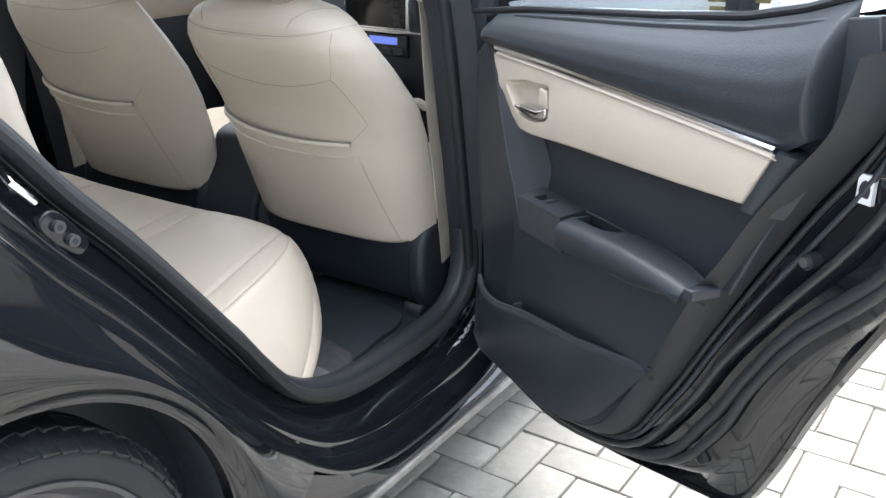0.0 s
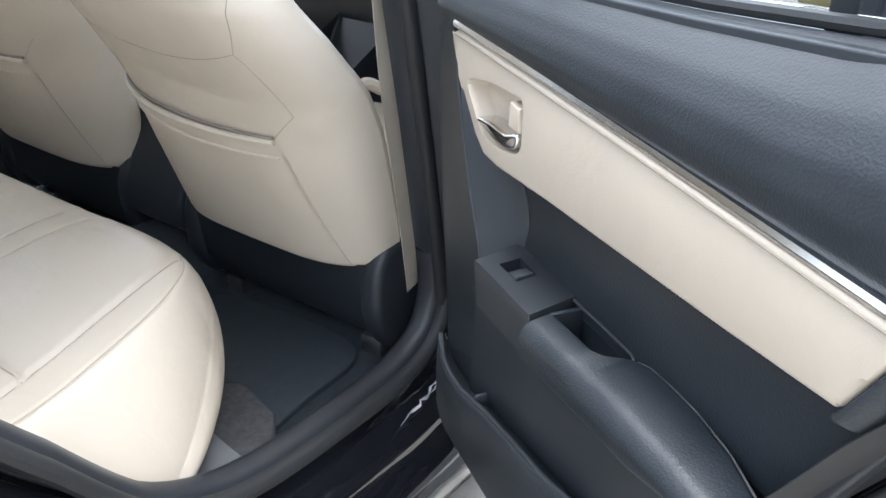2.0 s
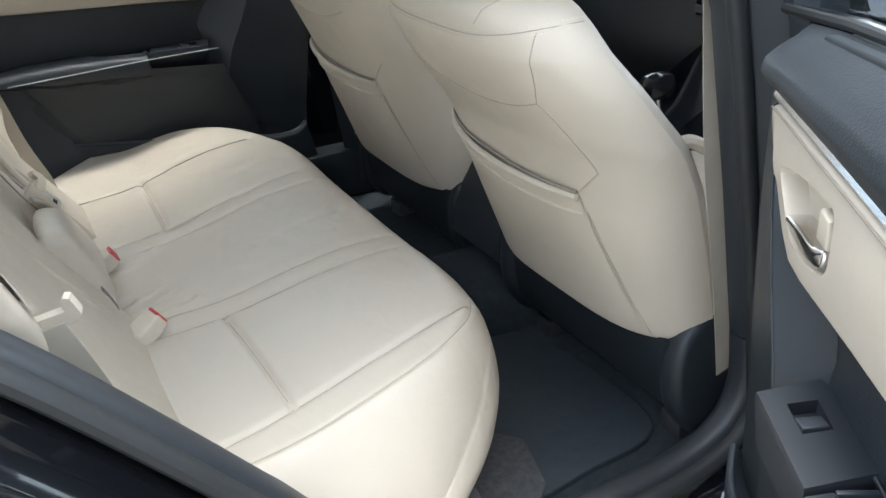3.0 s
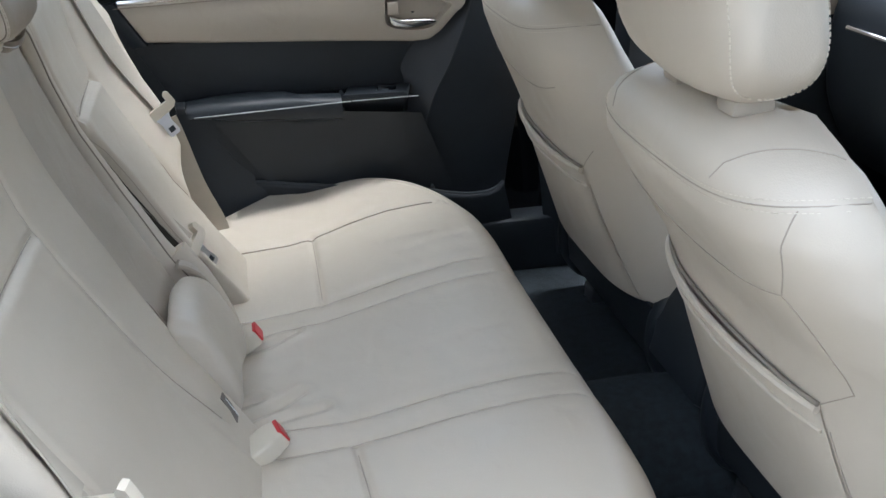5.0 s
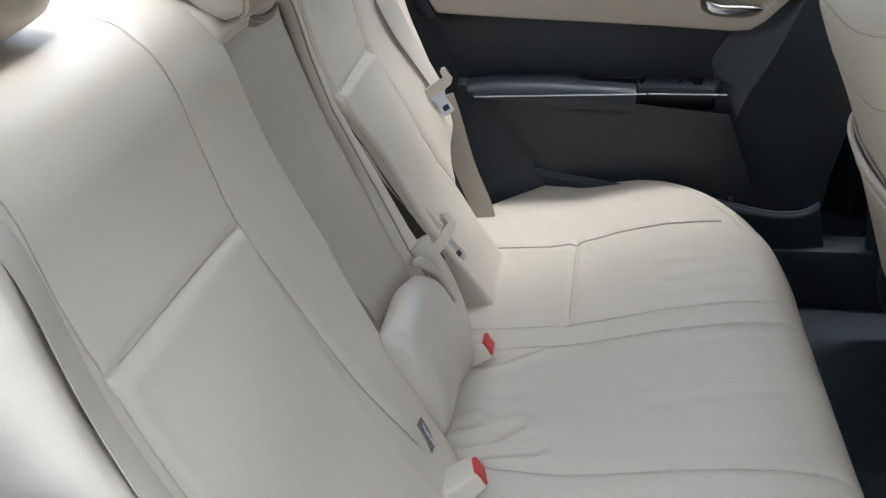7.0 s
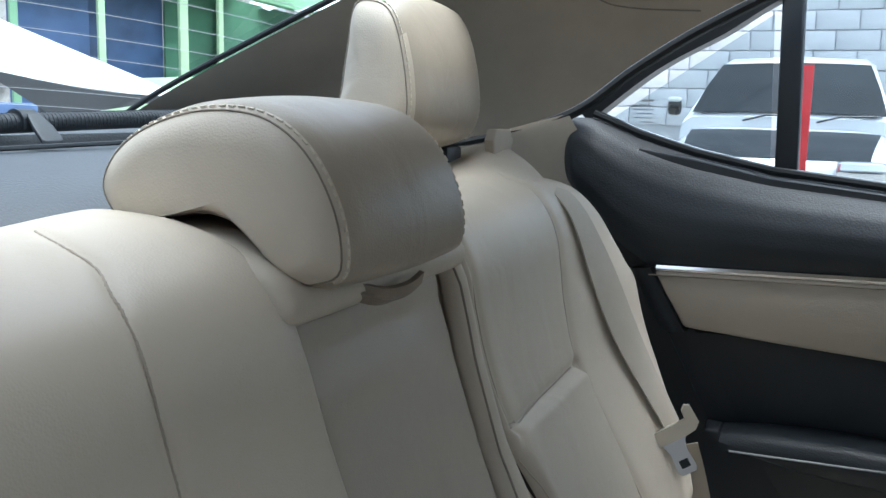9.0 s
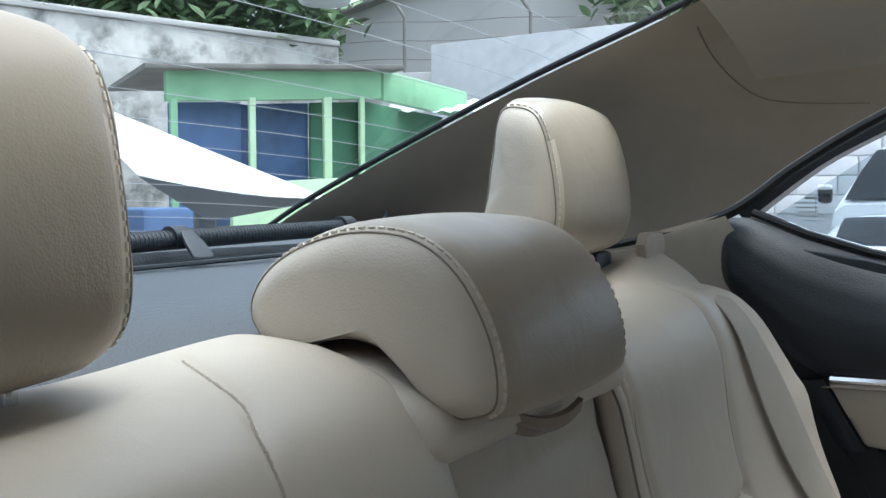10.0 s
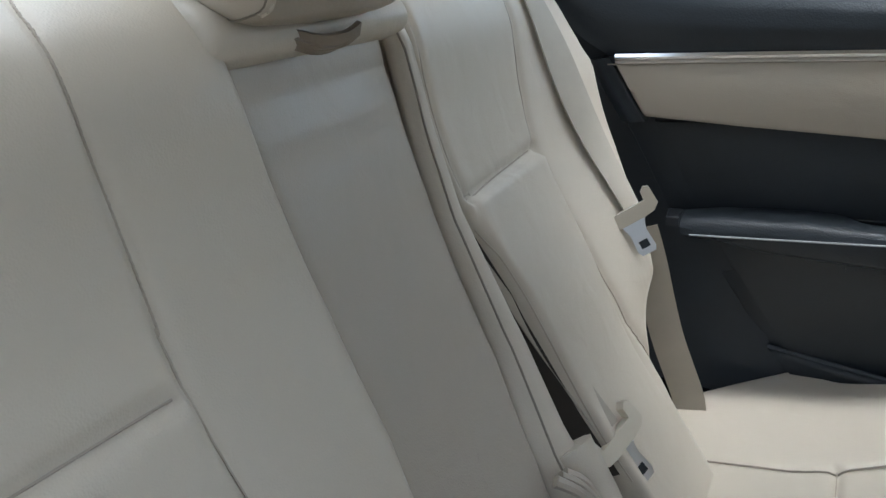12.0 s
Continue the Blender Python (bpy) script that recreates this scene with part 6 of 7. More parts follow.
# headliner, rear pillars, parcel shelf, rear glass
headliner = thing("headliner", "greige cloth headliner", "ceiling", kind="structure")
bm = bmesh.new()
rws = []
for x in np.linspace(0.04, 2.0, 40):
    zc = float(np.interp(x, [-0.33, -0.2, 0.0, 0.3, 0.8, 1.3, 1.7, 2.0], [1.325, 1.370, 1.400, 1.418, 1.425, 1.415, 1.385, 1.34]))
    rws.append([Vector((x, y, zc - 0.075 * (abs(y) / 0.60) ** 3)) for y in np.linspace(-0.60, 0.60, 30)])
skin(bm, rws, closed=False)
part("roof_lining", bm, HEADLINER, headliner)


def rear_pillar(sg):
    ob = thing("rear_pillar_trim", "greige rear pillar trim beside the rear window", "trim", "rear pillars", "structure")
    # rows run from the rear glass edge to the door glass edge
    glass_edge = smooth_line([(-0.70, 0.52, 1.125), (-0.58, 0.50, 1.178), (-0.40, 0.49, 1.252), (-0.20, 0.485, 1.330), (-0.03, 0.47, 1.385), (0.06, 0.45, 1.415)], 8)
    door_edge = smooth_line([(-0.34, 0.66, 1.095), (-0.18, 0.70, 1.125), (-0.035, 0.715, 1.168), (0.06, 0.705, 1.232), (0.15, 0.69, 1.285), (0.28, 0.655, 1.345)], 8)
    rws = []
    for p, q in zip(glass_edge, door_edge):
        row = []
        for k in np.linspace(0, 1, 16):
            r = p.lerp(q, k)
            b = 0.035 * math.sin(math.pi * k)
            row.append(Vector((r.x, sg * (r.y + b), r.z + 0.02 * math.sin(math.pi * k))))
        rws.append(row)
    b2 = bmesh.new()
    skin(b2, rws, closed=False)
    part("pillar_panel", b2, BEIGE_PLASTIC, ob)
    # lower part down to the shelf and the wheel housing
    b2 = bmesh.new()
    rws = []
    low_rows = (((-0.72, 0.52, 1.12), (-0.72, 0.56, 1.0)), ((-0.50, 0.60, 1.13), (-0.50, 0.62, 0.95)), ((-0.34, 0.665, 1.10), (-0.34, 0.67, 0.9)), ((-0.16, 0.71, 1.13), (-0.16, 0.70, 0.8)), ((-0.03, 0.72, 1.165), (0.0, 0.70, 0.6)), ((0.06, 0.735, 1.02), (0.12, 0.70, 0.5)), ((0.15, 0.722, 0.90), (0.25, 0.710, 0.48)), ((0.24, 0.724, 0.74), (0.40, 0.718, 0.46)))
    for (x0, y0, z0), (x1, y1, z1) in low_rows if sg > 0 else low_rows[:4]:
        if sg < 0:
            y0, y1 = min(y0, 0.655), min(y1, 0.64)
        rws.append([Vector((x0, sg * y0, z0)), Vector(((x0 + x1) / 2, sg * ((y0 + y1) / 2 + 0.01), (z0 + z1) / 2)), Vector((x1, sg * y1, z1))])
    upper = [[r[0], r[0].lerp(r[1], 0.5), r[1]] if r[0].x > -0.45 else r for r in rws]
    skin(b2, [r[:2] for r in upper[:6]], closed=False)
    part("lower_panel", b2, BEIGE_PLASTIC, ob)
    b2 = bmesh.new()
    skin(b2, [[u[1] if k < 5 else r[0], r[1], r[2]] for k, (u, r) in enumerate(zip(upper, rws))][2:], closed=False)
    part("lower_lining", b2, HARD_BLACK, ob, "black lining below the pillar trim")
    # black seal along the door glass
    b2 = bmesh.new()
    tube(b2, [Vector((q.x + 0.004, sg * (q.y + 0.012), q.z - 0.004)) for q in door_edge], 0.008, 8)
    part("glass_seal", b2, RUBBER, ob)
    b2 = bmesh.new()
    tube(b2, [Vector((q.x - 0.006, sg * (q.y - 0.002), q.z + 0.004)) for q in glass_edge], 0.0042, 8)
    part("rear_glass_seal", b2, RUBBER, ob)
    # joint between pillar trim and headliner
    b2 = bmesh.new()
    tube(b2, smooth_line([(0.003, sg * 0.465, 1.402), (-0.004, sg * 0.515, 1.380), (0.004, sg * 0.565, 1.347), (0.034, sg * 0.605, 1.313), (0.075, sg * 0.625, 1.301), (0.160, sg * 0.640, 1.297)], 6), 0.0010, 6)
    part("trim_joint", b2, SEAM, ob)
    return ob


rear_pillar(1)
rear_pillar(-1)
shelf = thing("parcel_shelf", "dark grey parcel shelf behind the rear seat", "shelf", kind="structure")
bm = bmesh.new()
rws = []
for y in np.linspace(-0.62, 0.62, 40):
    rws.append([Vector((x, y, z - 0.015 * (abs(y) / 0.62) ** 4)) for x, z in ((-0.10, 1.00), (-0.145, 1.075), (-0.165, 1.098), (-0.21, 1.112), (-0.30, 1.120), (-0.40, 1.122), (-0.405, 1.134), (-0.43, 1.140), (-0.56, 1.140), (-0.74, 1.130))])
skin(bm, rws, closed=False)
part("shelf_board", bm, SHELF, shelf)
shade = thing("roller_sunshade", "black rolled rear window sunshade with clips on the shelf", "sunshade")
rod_z = lambda y: 1.146 + 0.018 * (y - 0.05)
bm = bmesh.new()
tube(bm, [(-0.385, y, rod_z(y)) for y in np.linspace(-0.50, 0.34, 30)], 0.0098, 14)
part("roll", bm, SOFT_BLACK, shade, "black mesh fabric roll")
bm = bmesh.new()
tube(bm, [(-0.385, y, rod_z(y)) for y in np.linspace(0.33, 0.60, 8)], 0.0062, 10)
part("rod", bm, HARD_BLACK, shade)
for k in range(167):
    y = -0.495 + 0.005 * k
    ring = [Vector((-0.385 + 0.0099 * math.cos(a), y, rod_z(y) + 0.0099 * math.sin(a))) for a in np.linspace(-0.4, 2.4, 8)]
    bm = bmesh.new() if k == 0 else bm
    tube(bm, ring, 0.0006, 4)
part("mesh_ribs", bm, GREY_TRIM, shade)
bm = bmesh.new()
tube(bm, [(-0.345, y, 1.124 + 0.01 * (y + 0.1)) for y in np.linspace(-0.50, 0.55, 20)], 0.0025, 6)
part("shade_edge", bm, HARD_BLACK, shade)
for y in (0.085, 0.345, -0.30):
    bm = bmesh.new()
    ring = [Vector((-0.385 + 0.0122 * math.cos(a), y, rod_z(y) + 0.0122 * math.sin(a))) for a in np.linspace(-0.5, 3.6, 14)]
    ribbon(bm, ring, (0, 1, 0), 0.020, 0.003)
    part("clip", bm, HARD_BLACK, shade)
    if y < 0.1:
        bm = bmesh.new()
        slab(bm, [(-0.007, 0.010), (0.007, 0.010), (0.014, -0.012), (0.016, -0.038), (0.012, -0.042), (-0.006, -0.042), (-0.010, -0.038), (-0.010, -0.012)], 0.0, 0.005, lambda a, b, d, y=y: Vector((-0.366 - b * 0.45, y + a, rod_z(y) + b * 0.50 + d)), 0.0015)
        part("clip_tab", bm, GREY_TRIM, shade, "grey flared clip tab")
    else:
        bm = bmesh.new()
        tube(bm, smooth_line([(-0.375, y + 0.008, rod_z(y) - 0.006), (-0.365, y + 0.03, rod_z(y) + 0.002), (-0.36, y + 0.05, rod_z(y) + 0.010), (-0.362, y + 0.052, rod_z(y) + 0.020)], 4), 0.003, 6)
        part("hook", bm, HARD_BLACK, shade)

rear_glass = thing("rear_window", "rear window glass with thin heating lines", "window", kind="structure")
GA, GB = Vector((-0.78, 0, 1.105)), Vector((-0.02, 0, 1.410))


def on_glass(q, y, lift=0.0):
    p = GA.lerp(GB, q)
    return Vector((p.x - 0.02 - 0.37 * lift, y, p.z + 0.012 - 0.03 * (abs(y) / 0.55) ** 2 * 0.6 + 0.93 * lift))


bm = bmesh.new()
skin(bm, [[on_glass(q, y) for y in np.linspace(-0.56, 0.56, 24)] for q in np.linspace(0, 1, 16)], closed=False)
part("glass_pane", bm, TINTED, rear_glass)
for k in range(13):
    q = 0.10 + 0.066 * k
    bm = bmesh.new()
    tube(bm, [on_glass(q, y, -0.001) for y in np.linspace(-0.50, 0.50, 24)], 0.0005, 4)
    part("heating_line", bm, GREY_INK, rear_glass)

# sides behind the door opening, near side inner lining
near_lining = thing("rear_side_lining", "black lining behind the open doorway", "trim", kind="structure")
bm = bmesh.new()
rws = []
for q in edge[: int(len(edge) * 0.62)]:
    rws.append([Vector((q.x + 0.012, -0.676, q.z - 0.012)), Vector((q.x - 0.05, -0.70, q.z - 0.06)), Vector((q.x - 0.30, -0.72, q.z - 0.25))])
skin(bm, rws, closed=False)
part("lining_panel", bm, HARD_BLACK, near_lining)

# ---- console, dashboard ----
console = thing("centre_console", "black centre console with gear lever", "console")
bm = bmesh.new()
prof = [(q.x, q.z) for q in smooth_line([(1.06, 0, 0.36), (1.07, 0, 0.58), (1.11, 0, 0.645), (1.30, 0, 0.65), (1.40, 0, 0.56), (1.60, 0, 0.54), (1.72, 0, 0.70), (1.80, 0, 0.70), (1.80, 0, 0.36)], 4, closed=True)]
puffy(bm, prof, -0.095, 0.095, 0.012)
part("console_body", bm, HARD_BLACK, console)
bm = bmesh.new()
tube(bm, [(1.48, -0.03, 0.53), (1.46, -0.03, 0.66)], 0.009, 10)
lev = part("gear_lever", bm, CHROME, console)
bm = bmesh.new()
box(bm, (1.425, -0.055, 0.64), (1.50, -0.005, 0.70), 0.02)
part("gear_knob", bm, GLOSS_BLACK, lev)
dash = thing("dashboard", "black dashboard with silver trim and radio display", "dashboard")
bm = bmesh.new()
prof = [(q.x, q.z) for q in smooth_line([(1.74, 0, 0.62), (1.70, 0, 0.80), (1.72, 0, 0.92), (1.80, 0, 0.98), (2.1, 0, 1.0), (2.2, 0, 0.9), (2.2, 0, 0.5), (1.9, 0, 0.45)], 4, closed=True)]
puffy(bm, prof, -0.70, 0.70, 0.03)
part("dash_body", bm, SOFT_BLACK, dash)
bm = bmesh.new()
slab(bm, [(-0.13, 0.845), (0.12, 0.845), (0.12, 0.955), (-0.13, 0.955)], 1.72, 1.682, lambda a, b, d: Vector((d, a, b)), 0.008)
part("radio_bezel", bm, CHROME, dash, "satin silver radio surround")
bm = bmesh.new()
slab(bm, [(-0.118, 0.853), (0.108, 0.853), (0.108, 0.947), (-0.118, 0.947)], 1.70, 1.678, lambda a, b, d: Vector((d, a, b)), 0.004)
radio = part("radio", bm, GLOSS_BLACK, dash, "glossy black radio unit")
for k in range(4):
    bm = bmesh.new()
    slab(bm, [(-0.10, 0.862 + k * 0.02), (-0.075, 0.862 + k * 0.02), (-0.075, 0.872 + k * 0.02), (-0.10, 0.872 + k * 0.02)], 1.68, 1.676, lambda a, b, d: Vector((d, a, b)), 0.001)
    part("radio_button", bm, GREY_TRIM, radio)
bm = bmesh.new()
slab(bm, [(-0.12, 0.765), (0.11, 0.765), (0.11, 0.835), (-0.12, 0.835)], 1.72, 1.684, lambda a, b, d: Vector((d, a, b)), 0.006)
clim = part("climate_panel", bm, GLOSS_BLACK, dash)
bm = bmesh.new()
slab(bm, [(-0.085, 0.803), (0.02, 0.803), (0.02, 0.825), (-0.085, 0.825)], 1.69, 1.682, lambda a, b, d: Vector((d, a, b)), 0.001)
part("climate_display", bm, glow("display_blue", (0.10, 0.14, 0.45), 0.22), clim, "lit blue climate display")
for k in range(5):
    bm = bmesh.new()
    slab(bm, [(-0.105 + k * 0.044, 0.775), (-0.070 + k * 0.044, 0.775), (-0.070 + k * 0.044, 0.792), (-0.105 + k * 0.044, 0.792)], 1.69, 1.680, lambda a, b, d: Vector((d, a, b)), 0.002)
    part("climate_button", bm, GREY_TRIM, clim)
bm = bmesh.new()
tube(bm, [(1.685, y, 0.842) for y in (-0.5, -0.2, 0.2, 0.6)], 0.006, 8)
part("dash_moulding", bm, CHROME, dash)
windscreen = thing("windscreen", "clear front windscreen", "window", kind="structure")
bm = bmesh.new()
skin(bm, [[Vector((2.35 - 0.72 * q, y, 0.96 + 0.42 * q)) for y in np.linspace(-0.66, 0.66, 8)] for q in np.linspace(0, 1, 6)], closed=False)
pane = part("windscreen_pane", bm, CLEAR, windscreen)
pane.visible_shadow = False
for sg in (-1, 1):
    fd = thing("front_door_trim", "black front door trim with beige strip", "door trim", "front doors")
    bm = bmesh.new()
    box(bm, (1.20, min(sg * 0.70, sg * 0.80), 0.35), (2.1, max(sg * 0.70, sg * 0.80), 1.0), 0.02)
    part("trim_board", bm, SOFT_BLACK, fd)
    bm = bmesh.new()
    box(bm, (1.25, min(sg * 0.692, sg * 0.72), 0.85), (2.0, max(sg * 0.692, sg * 0.72), 0.96), 0.01)
    part("door_strip", bm, BEIGE_PANEL, fd)

# ---- yard ----
ground = thing("ground", "yard ground of grey concrete pavers", "ground", kind="structure")
bm = bmesh.new()
skin(bm, [[Vector((x, y, -0.012)) for y in (-60, -4, 4, 60)] for x in (-60, -4, 4, 60)], closed=False)
part("sand_bed", bm, JOINT, ground)
bm = bmesh.new()
skin(bm, [[Vector((x, y, -0.006)) for y in (0.42, 60)] for x in (-60, 60)], closed=False)
skin(bm, [[Vector((x, y, -0.006)) for y in (-60, 0.42)] for x in (-60, -2.6)], closed=False)
skin(bm, [[Vector((x, y, -0.006)) for y in (-60, -4.2)] for x in (-2.6, 60)], closed=False)
skin(bm, [[Vector((x, y, -0.006)) for y in (-4.2, 0.42)] for x in (4.2, 60)], closed=False)
part("concrete_yard", bm, YARD, ground, "pale concrete yard")

PAINTED_GREEN = surface("pale_green_paint", (0.28, 0.52, 0.31), 0.7, vary=0.15, scale=1.2, grain=60, bump=0.1, depth=0.003, stain=((0.15, 0.30, 0.18), 1.6, 0.5, 0.85))
PALE_GREEN = surface("light_green_paint", (0.48, 0.66, 0.42), 0.7, vary=0.12, scale=2, grain=60, bump=0.1)
ROOF_GREY = surface("grey_roof_sheet", (0.16, 0.15, 0.14), 0.7, vary=0.3, scale=3, grain=40, bump=0.2)
WALL_OLD = surface("weathered_concrete_wall", (0.46, 0.45, 0.43), 0.95, vary=0.35, scale=1.6, grain=30, bump=0.4, depth=0.01, stain=((0.14, 0.14, 0.135), 2.2, 0.46, 0.66))
HOUSE_GREY = surface("grey_render", (0.46, 0.45, 0.44), 0.9, vary=0.12, scale=0.5, grain=20, bump=0.2)
WHITE_BRICK = surface("whitewashed_brick", (0.66, 0.67, 0.69), 0.9, vary=0.12, scale=4, grain=80, bump=0.4, depth=0.004, spread=0.08)
MORTAR = surface("white_mortar", (0.56, 0.57, 0.59), 0.95, vary=0.1, bump=0.3)
WHITE_WORN = surface("worn_white_wall", (0.52, 0.51, 0.50), 0.9, vary=0.3, scale=1.2, grain=40, bump=0.3, stain=((0.2, 0.2, 0.2), 1.5, 0.5, 0.8))
BLUE_SHEET = surface("blue_sheet", (0.07, 0.13, 0.28), 0.6, vary=0.3, scale=3, grain=40, bump=0.2)
DARK_GREEN = surface("dark_green_shade", (0.10, 0.24, 0.15), 0.8, vary=0.3, scale=2, grain=40, bump=0.2)
CANVAS = surface("white_canvas", (0.62, 0.66, 0.69), 0.8, vary=0.05, scale=2, grain=300, bump=0.2)
WHITE_PAINT = surface("white_car_paint", (0.72, 0.74, 0.76), 0.3, vary=0.03, bump=0, coat=0.8)
DARK_GLASS = surface("dark_car_glass", (0.035, 0.039, 0.044), 0.35, bump=0, spec=0.02)
LEAF = surface("leaf_green", (0.12, 0.20, 0.085), 0.6, vary=0.45, scale=1.5, grain=60, bump=0.2, spread=0.2)

EYE = Vector((0.333, -0.52, 1.185))


def out_at(az, dist, el=0.0):
    """A place round the car: azimuth from +y towards -x, in degrees; rise per metre."""
    a = radians(az)
    return Vector((EYE.x - math.sin(a) * dist, EYE.y + math.cos(a) * dist, EYE.z + el * dist))


# dark building across the yard, behind the doorway
across = thing("yard_building", "dark weathered building wall across the yard", "wall", kind="structure")
bm = bmesh.new()
box(bm, (-14, -8.6, 0), (14, -8.2, 4.0), 0.02)
part("building_face", bm, surface("dark_render", (0.20, 0.205, 0.21), 0.9, vary=0.3, scale=0.6, grain=20, bump=0.3), across)

# white block wall beyond the far side
brick_wall = thing("brick_wall", "whitewashed block wall along the yard", "wall", kind="structure")
WY = 9.6
bm = bmesh.new()
box(bm, (-6.5, WY, 0), (9.0, WY + 0.2, 3.2), 0.01)
part("mortar_core", bm, MORTAR, brick_wall)

# green kiosk behind the car
kiosk = thing("green_kiosk", "small green painted kiosk with blue shutters and grey roof", "kiosk")
K0, K1 = Vector((-5.73, 4.60, 0)), Vector((-4.84, 6.28, 0))
kd = (K1 - K0).normalized()
kn = Vector((kd.y, -kd.x, 0))


def kput(a, z, d):
    return K0 + kd * a + kn * d + Vector((0, 0, z + 0.06 * a))


KL = (K1 - K0).length
for nm, a0, a1, z0, z1, d0, d1, mat, lbl in (
    ("fascia", -0.05, KL, 1.98, 2.24, -0.05, 0.05, PAINTED_GREEN, "green painted fascia board"),
    ("counter_wall", 0.45, KL - 0.35, 0.0, 1.27, 0.10, 0.20, PALE_GREEN, "light green counter wall"),
    ("blue_shutter", 0.02, KL * 0.34, 0.9, 1.99, -0.25, -0.2, BLUE_SHEET, "blue shutter"),
    ("dim_board", KL * 0.34, KL * 0.72, 0.9, 1.99, -0.5, -0.45, BLUE_SHEET, "dim blue interior board"),
    ("green_board", KL * 0.72, KL * 1.05, 0.0, 1.99, -0.45, -0.4, DARK_GREEN, "dark green interior board"),
    ("post", -0.02, 0.04, 0.8, 2.0, 0.0, 0.06, PAINTED_GREEN, ""),
    ("post", KL * 0.34, KL * 0.37, 0.8, 2.0, 0.0, 0.06, PALE_GREEN, ""),
    ("post", KL * 0.70, KL * 0.74, 0.2, 2.0, 0.0, 0.06, PALE_GREEN, ""),
    ("post", KL * 0.885, KL * 0.91, 0.2, 2.0, 0.0, 0.06, PALE_GREEN, ""),
):
    bm = bmesh.new()
    box(bm, (a0, z0, d0), (a1, z1, d1), 0.008, kput)
    part(nm, bm, mat, kiosk, lbl)
# the second face turns away from the yard
K2 = Vector((-4.98, 7.95, 0))
kd2 = (K2 - K1).normalized()
kn2 = Vector((kd2.y, -kd2.x, 0))
kput2 = lambda a, z, d: K1 + kd2 * a + kn2 * d + Vector((0, 0, z + 0.10 - 0.02 * a))
for nm, a0, a1, z0, z1, d0, d1, mat, lbl in (
    ("side_fascia", 0.0, 1.7, 1.98, 2.26, -0.05, 0.05, PAINTED_GREEN, "green painted side fascia"),
    ("side_board", 0.1, 1.7, 0.0, 2.0, -0.3, -0.25, DARK_GREEN, "dark green side board"),
):
    bm = bmesh.new()
    box(bm, (a0, z0, d0), (a1, z1, d1), 0.008, kput2)
    part(nm, bm, mat, kiosk, lbl)
bm = bmesh.new()
slab(bm, [(-0.25, 2.27), (KL + 0.15, 2.27), (KL + 0.15, 2.225), (-0.25, 2.225)], -1.6, 0.22, kput, 0.01)
part("roof", bm, ROOF_GREY, kiosk, "flat grey sheet roof")
# small corrugated awning beside it
awning = thing("corrugated_awning", "pale corrugated metal awning", "awning")
bm = bmesh.new()
rws = []
for k in range(60):
    q = k / 59
    p = out_at(37 - 13 * q, 9.3)
    rws.append([Vector((p.x, p.y, 2.05 + 0.012 * math.sin(k * 1.6))), Vector((p.x - 0.5, p.y + 0.9, 2.28 + 0.012 * math.sin(k * 1.6)))])
skin(bm, rws, closed=False)
part("sheet", bm, CANVAS, awning)

# old concrete wall, house and low white wall behind
old_wall = thing("concrete_wall", "tall stained grey concrete wall", "wall", kind="structure")
a, b = out_at(62, 12.0), out_at(40, 13.2)
d = (b - a).normalized()
nrm = Vector((d.y, -d.x, 0))
wput = lambda u, z, w: Vector((a.x, a.y, 0)) + d * u + nrm * w + Vector((0, 0, z - 0.03 * u))
bm = bmesh.new()
box(bm, (-7, 0, -0.15), ((b - a).length, 3.45, 0.15), 0.02, wput)
part("wall_face", bm, WALL_OLD, old_wall)
bm = bmesh.new()
box(bm, (-7, 3.45, -0.19), ((b - a).length, 3.53, 0.19), 0.02, wput)
part("wall_coping", bm, HOUSE_GREY, old_wall)
low_wall = thing("low_white_wall", "worn white wall with wire fence posts", "wall", kind="structure")
a3, b3 = out_at(37, 12.5), out_at(8, 12.5)
d3 = (b3 - a3).normalized()
n3 = Vector((d3.y, -d3.x, 0))
lput = lambda u, z, w: Vector((a3.x, a3.y, 0)) + d3 * u + n3 * w + Vector((0, 0, z))
bm = bmesh.new()
box(bm, (0, 0, -0.1), ((b3 - a3).length, 2.85, 0.1), 0.02, lput)
part("wall_face", bm, WHITE_WORN, low_wall)
for u in (0.3, 2.0, 3.7, 5.4):
    bm = bmesh.new()
    tube(bm, [lput(u, 2.8, 0), lput(u, 3.60, 0), lput(u - 0.12, 3.78, 0)], 0.022, 8)
    part("fence_post", bm, ROOF_GREY, low_wall)
for z in (3.05, 3.3, 3.55):
    bm = bmesh.new()
    tube(bm, [lput(u, z - 0.03 * math.sin(u * 1.8) ** 2, 0) for u in np.linspace(-0.5, 6.2, 20)], 0.006, 5)
    part("fence_wire", bm, ROOF_GREY, low_wall)
house = thing("grey_house", "grey rendered house with a low gable roof", "house")
a2, b2 = out_at(42, 16.0), out_at(4, 16.0)
d2 = (b2 - a2).normalized()
n2 = Vector((d2.y, -d2.x, 0))
hput = lambda u, z, w: Vector((a2.x, a2.y, 0)) + d2 * u + n2 * w + Vector((0, 0, z))
bm = bmesh.new()
slab(bm, [(0, 0), (10, 0), (10, 3.6), (5.2, 5.6), (1.2, 4.5), (0, 4.0)], -2.0, 0.0, hput, 0.02)
part("gable_wall", bm, HOUSE_GREY, house)
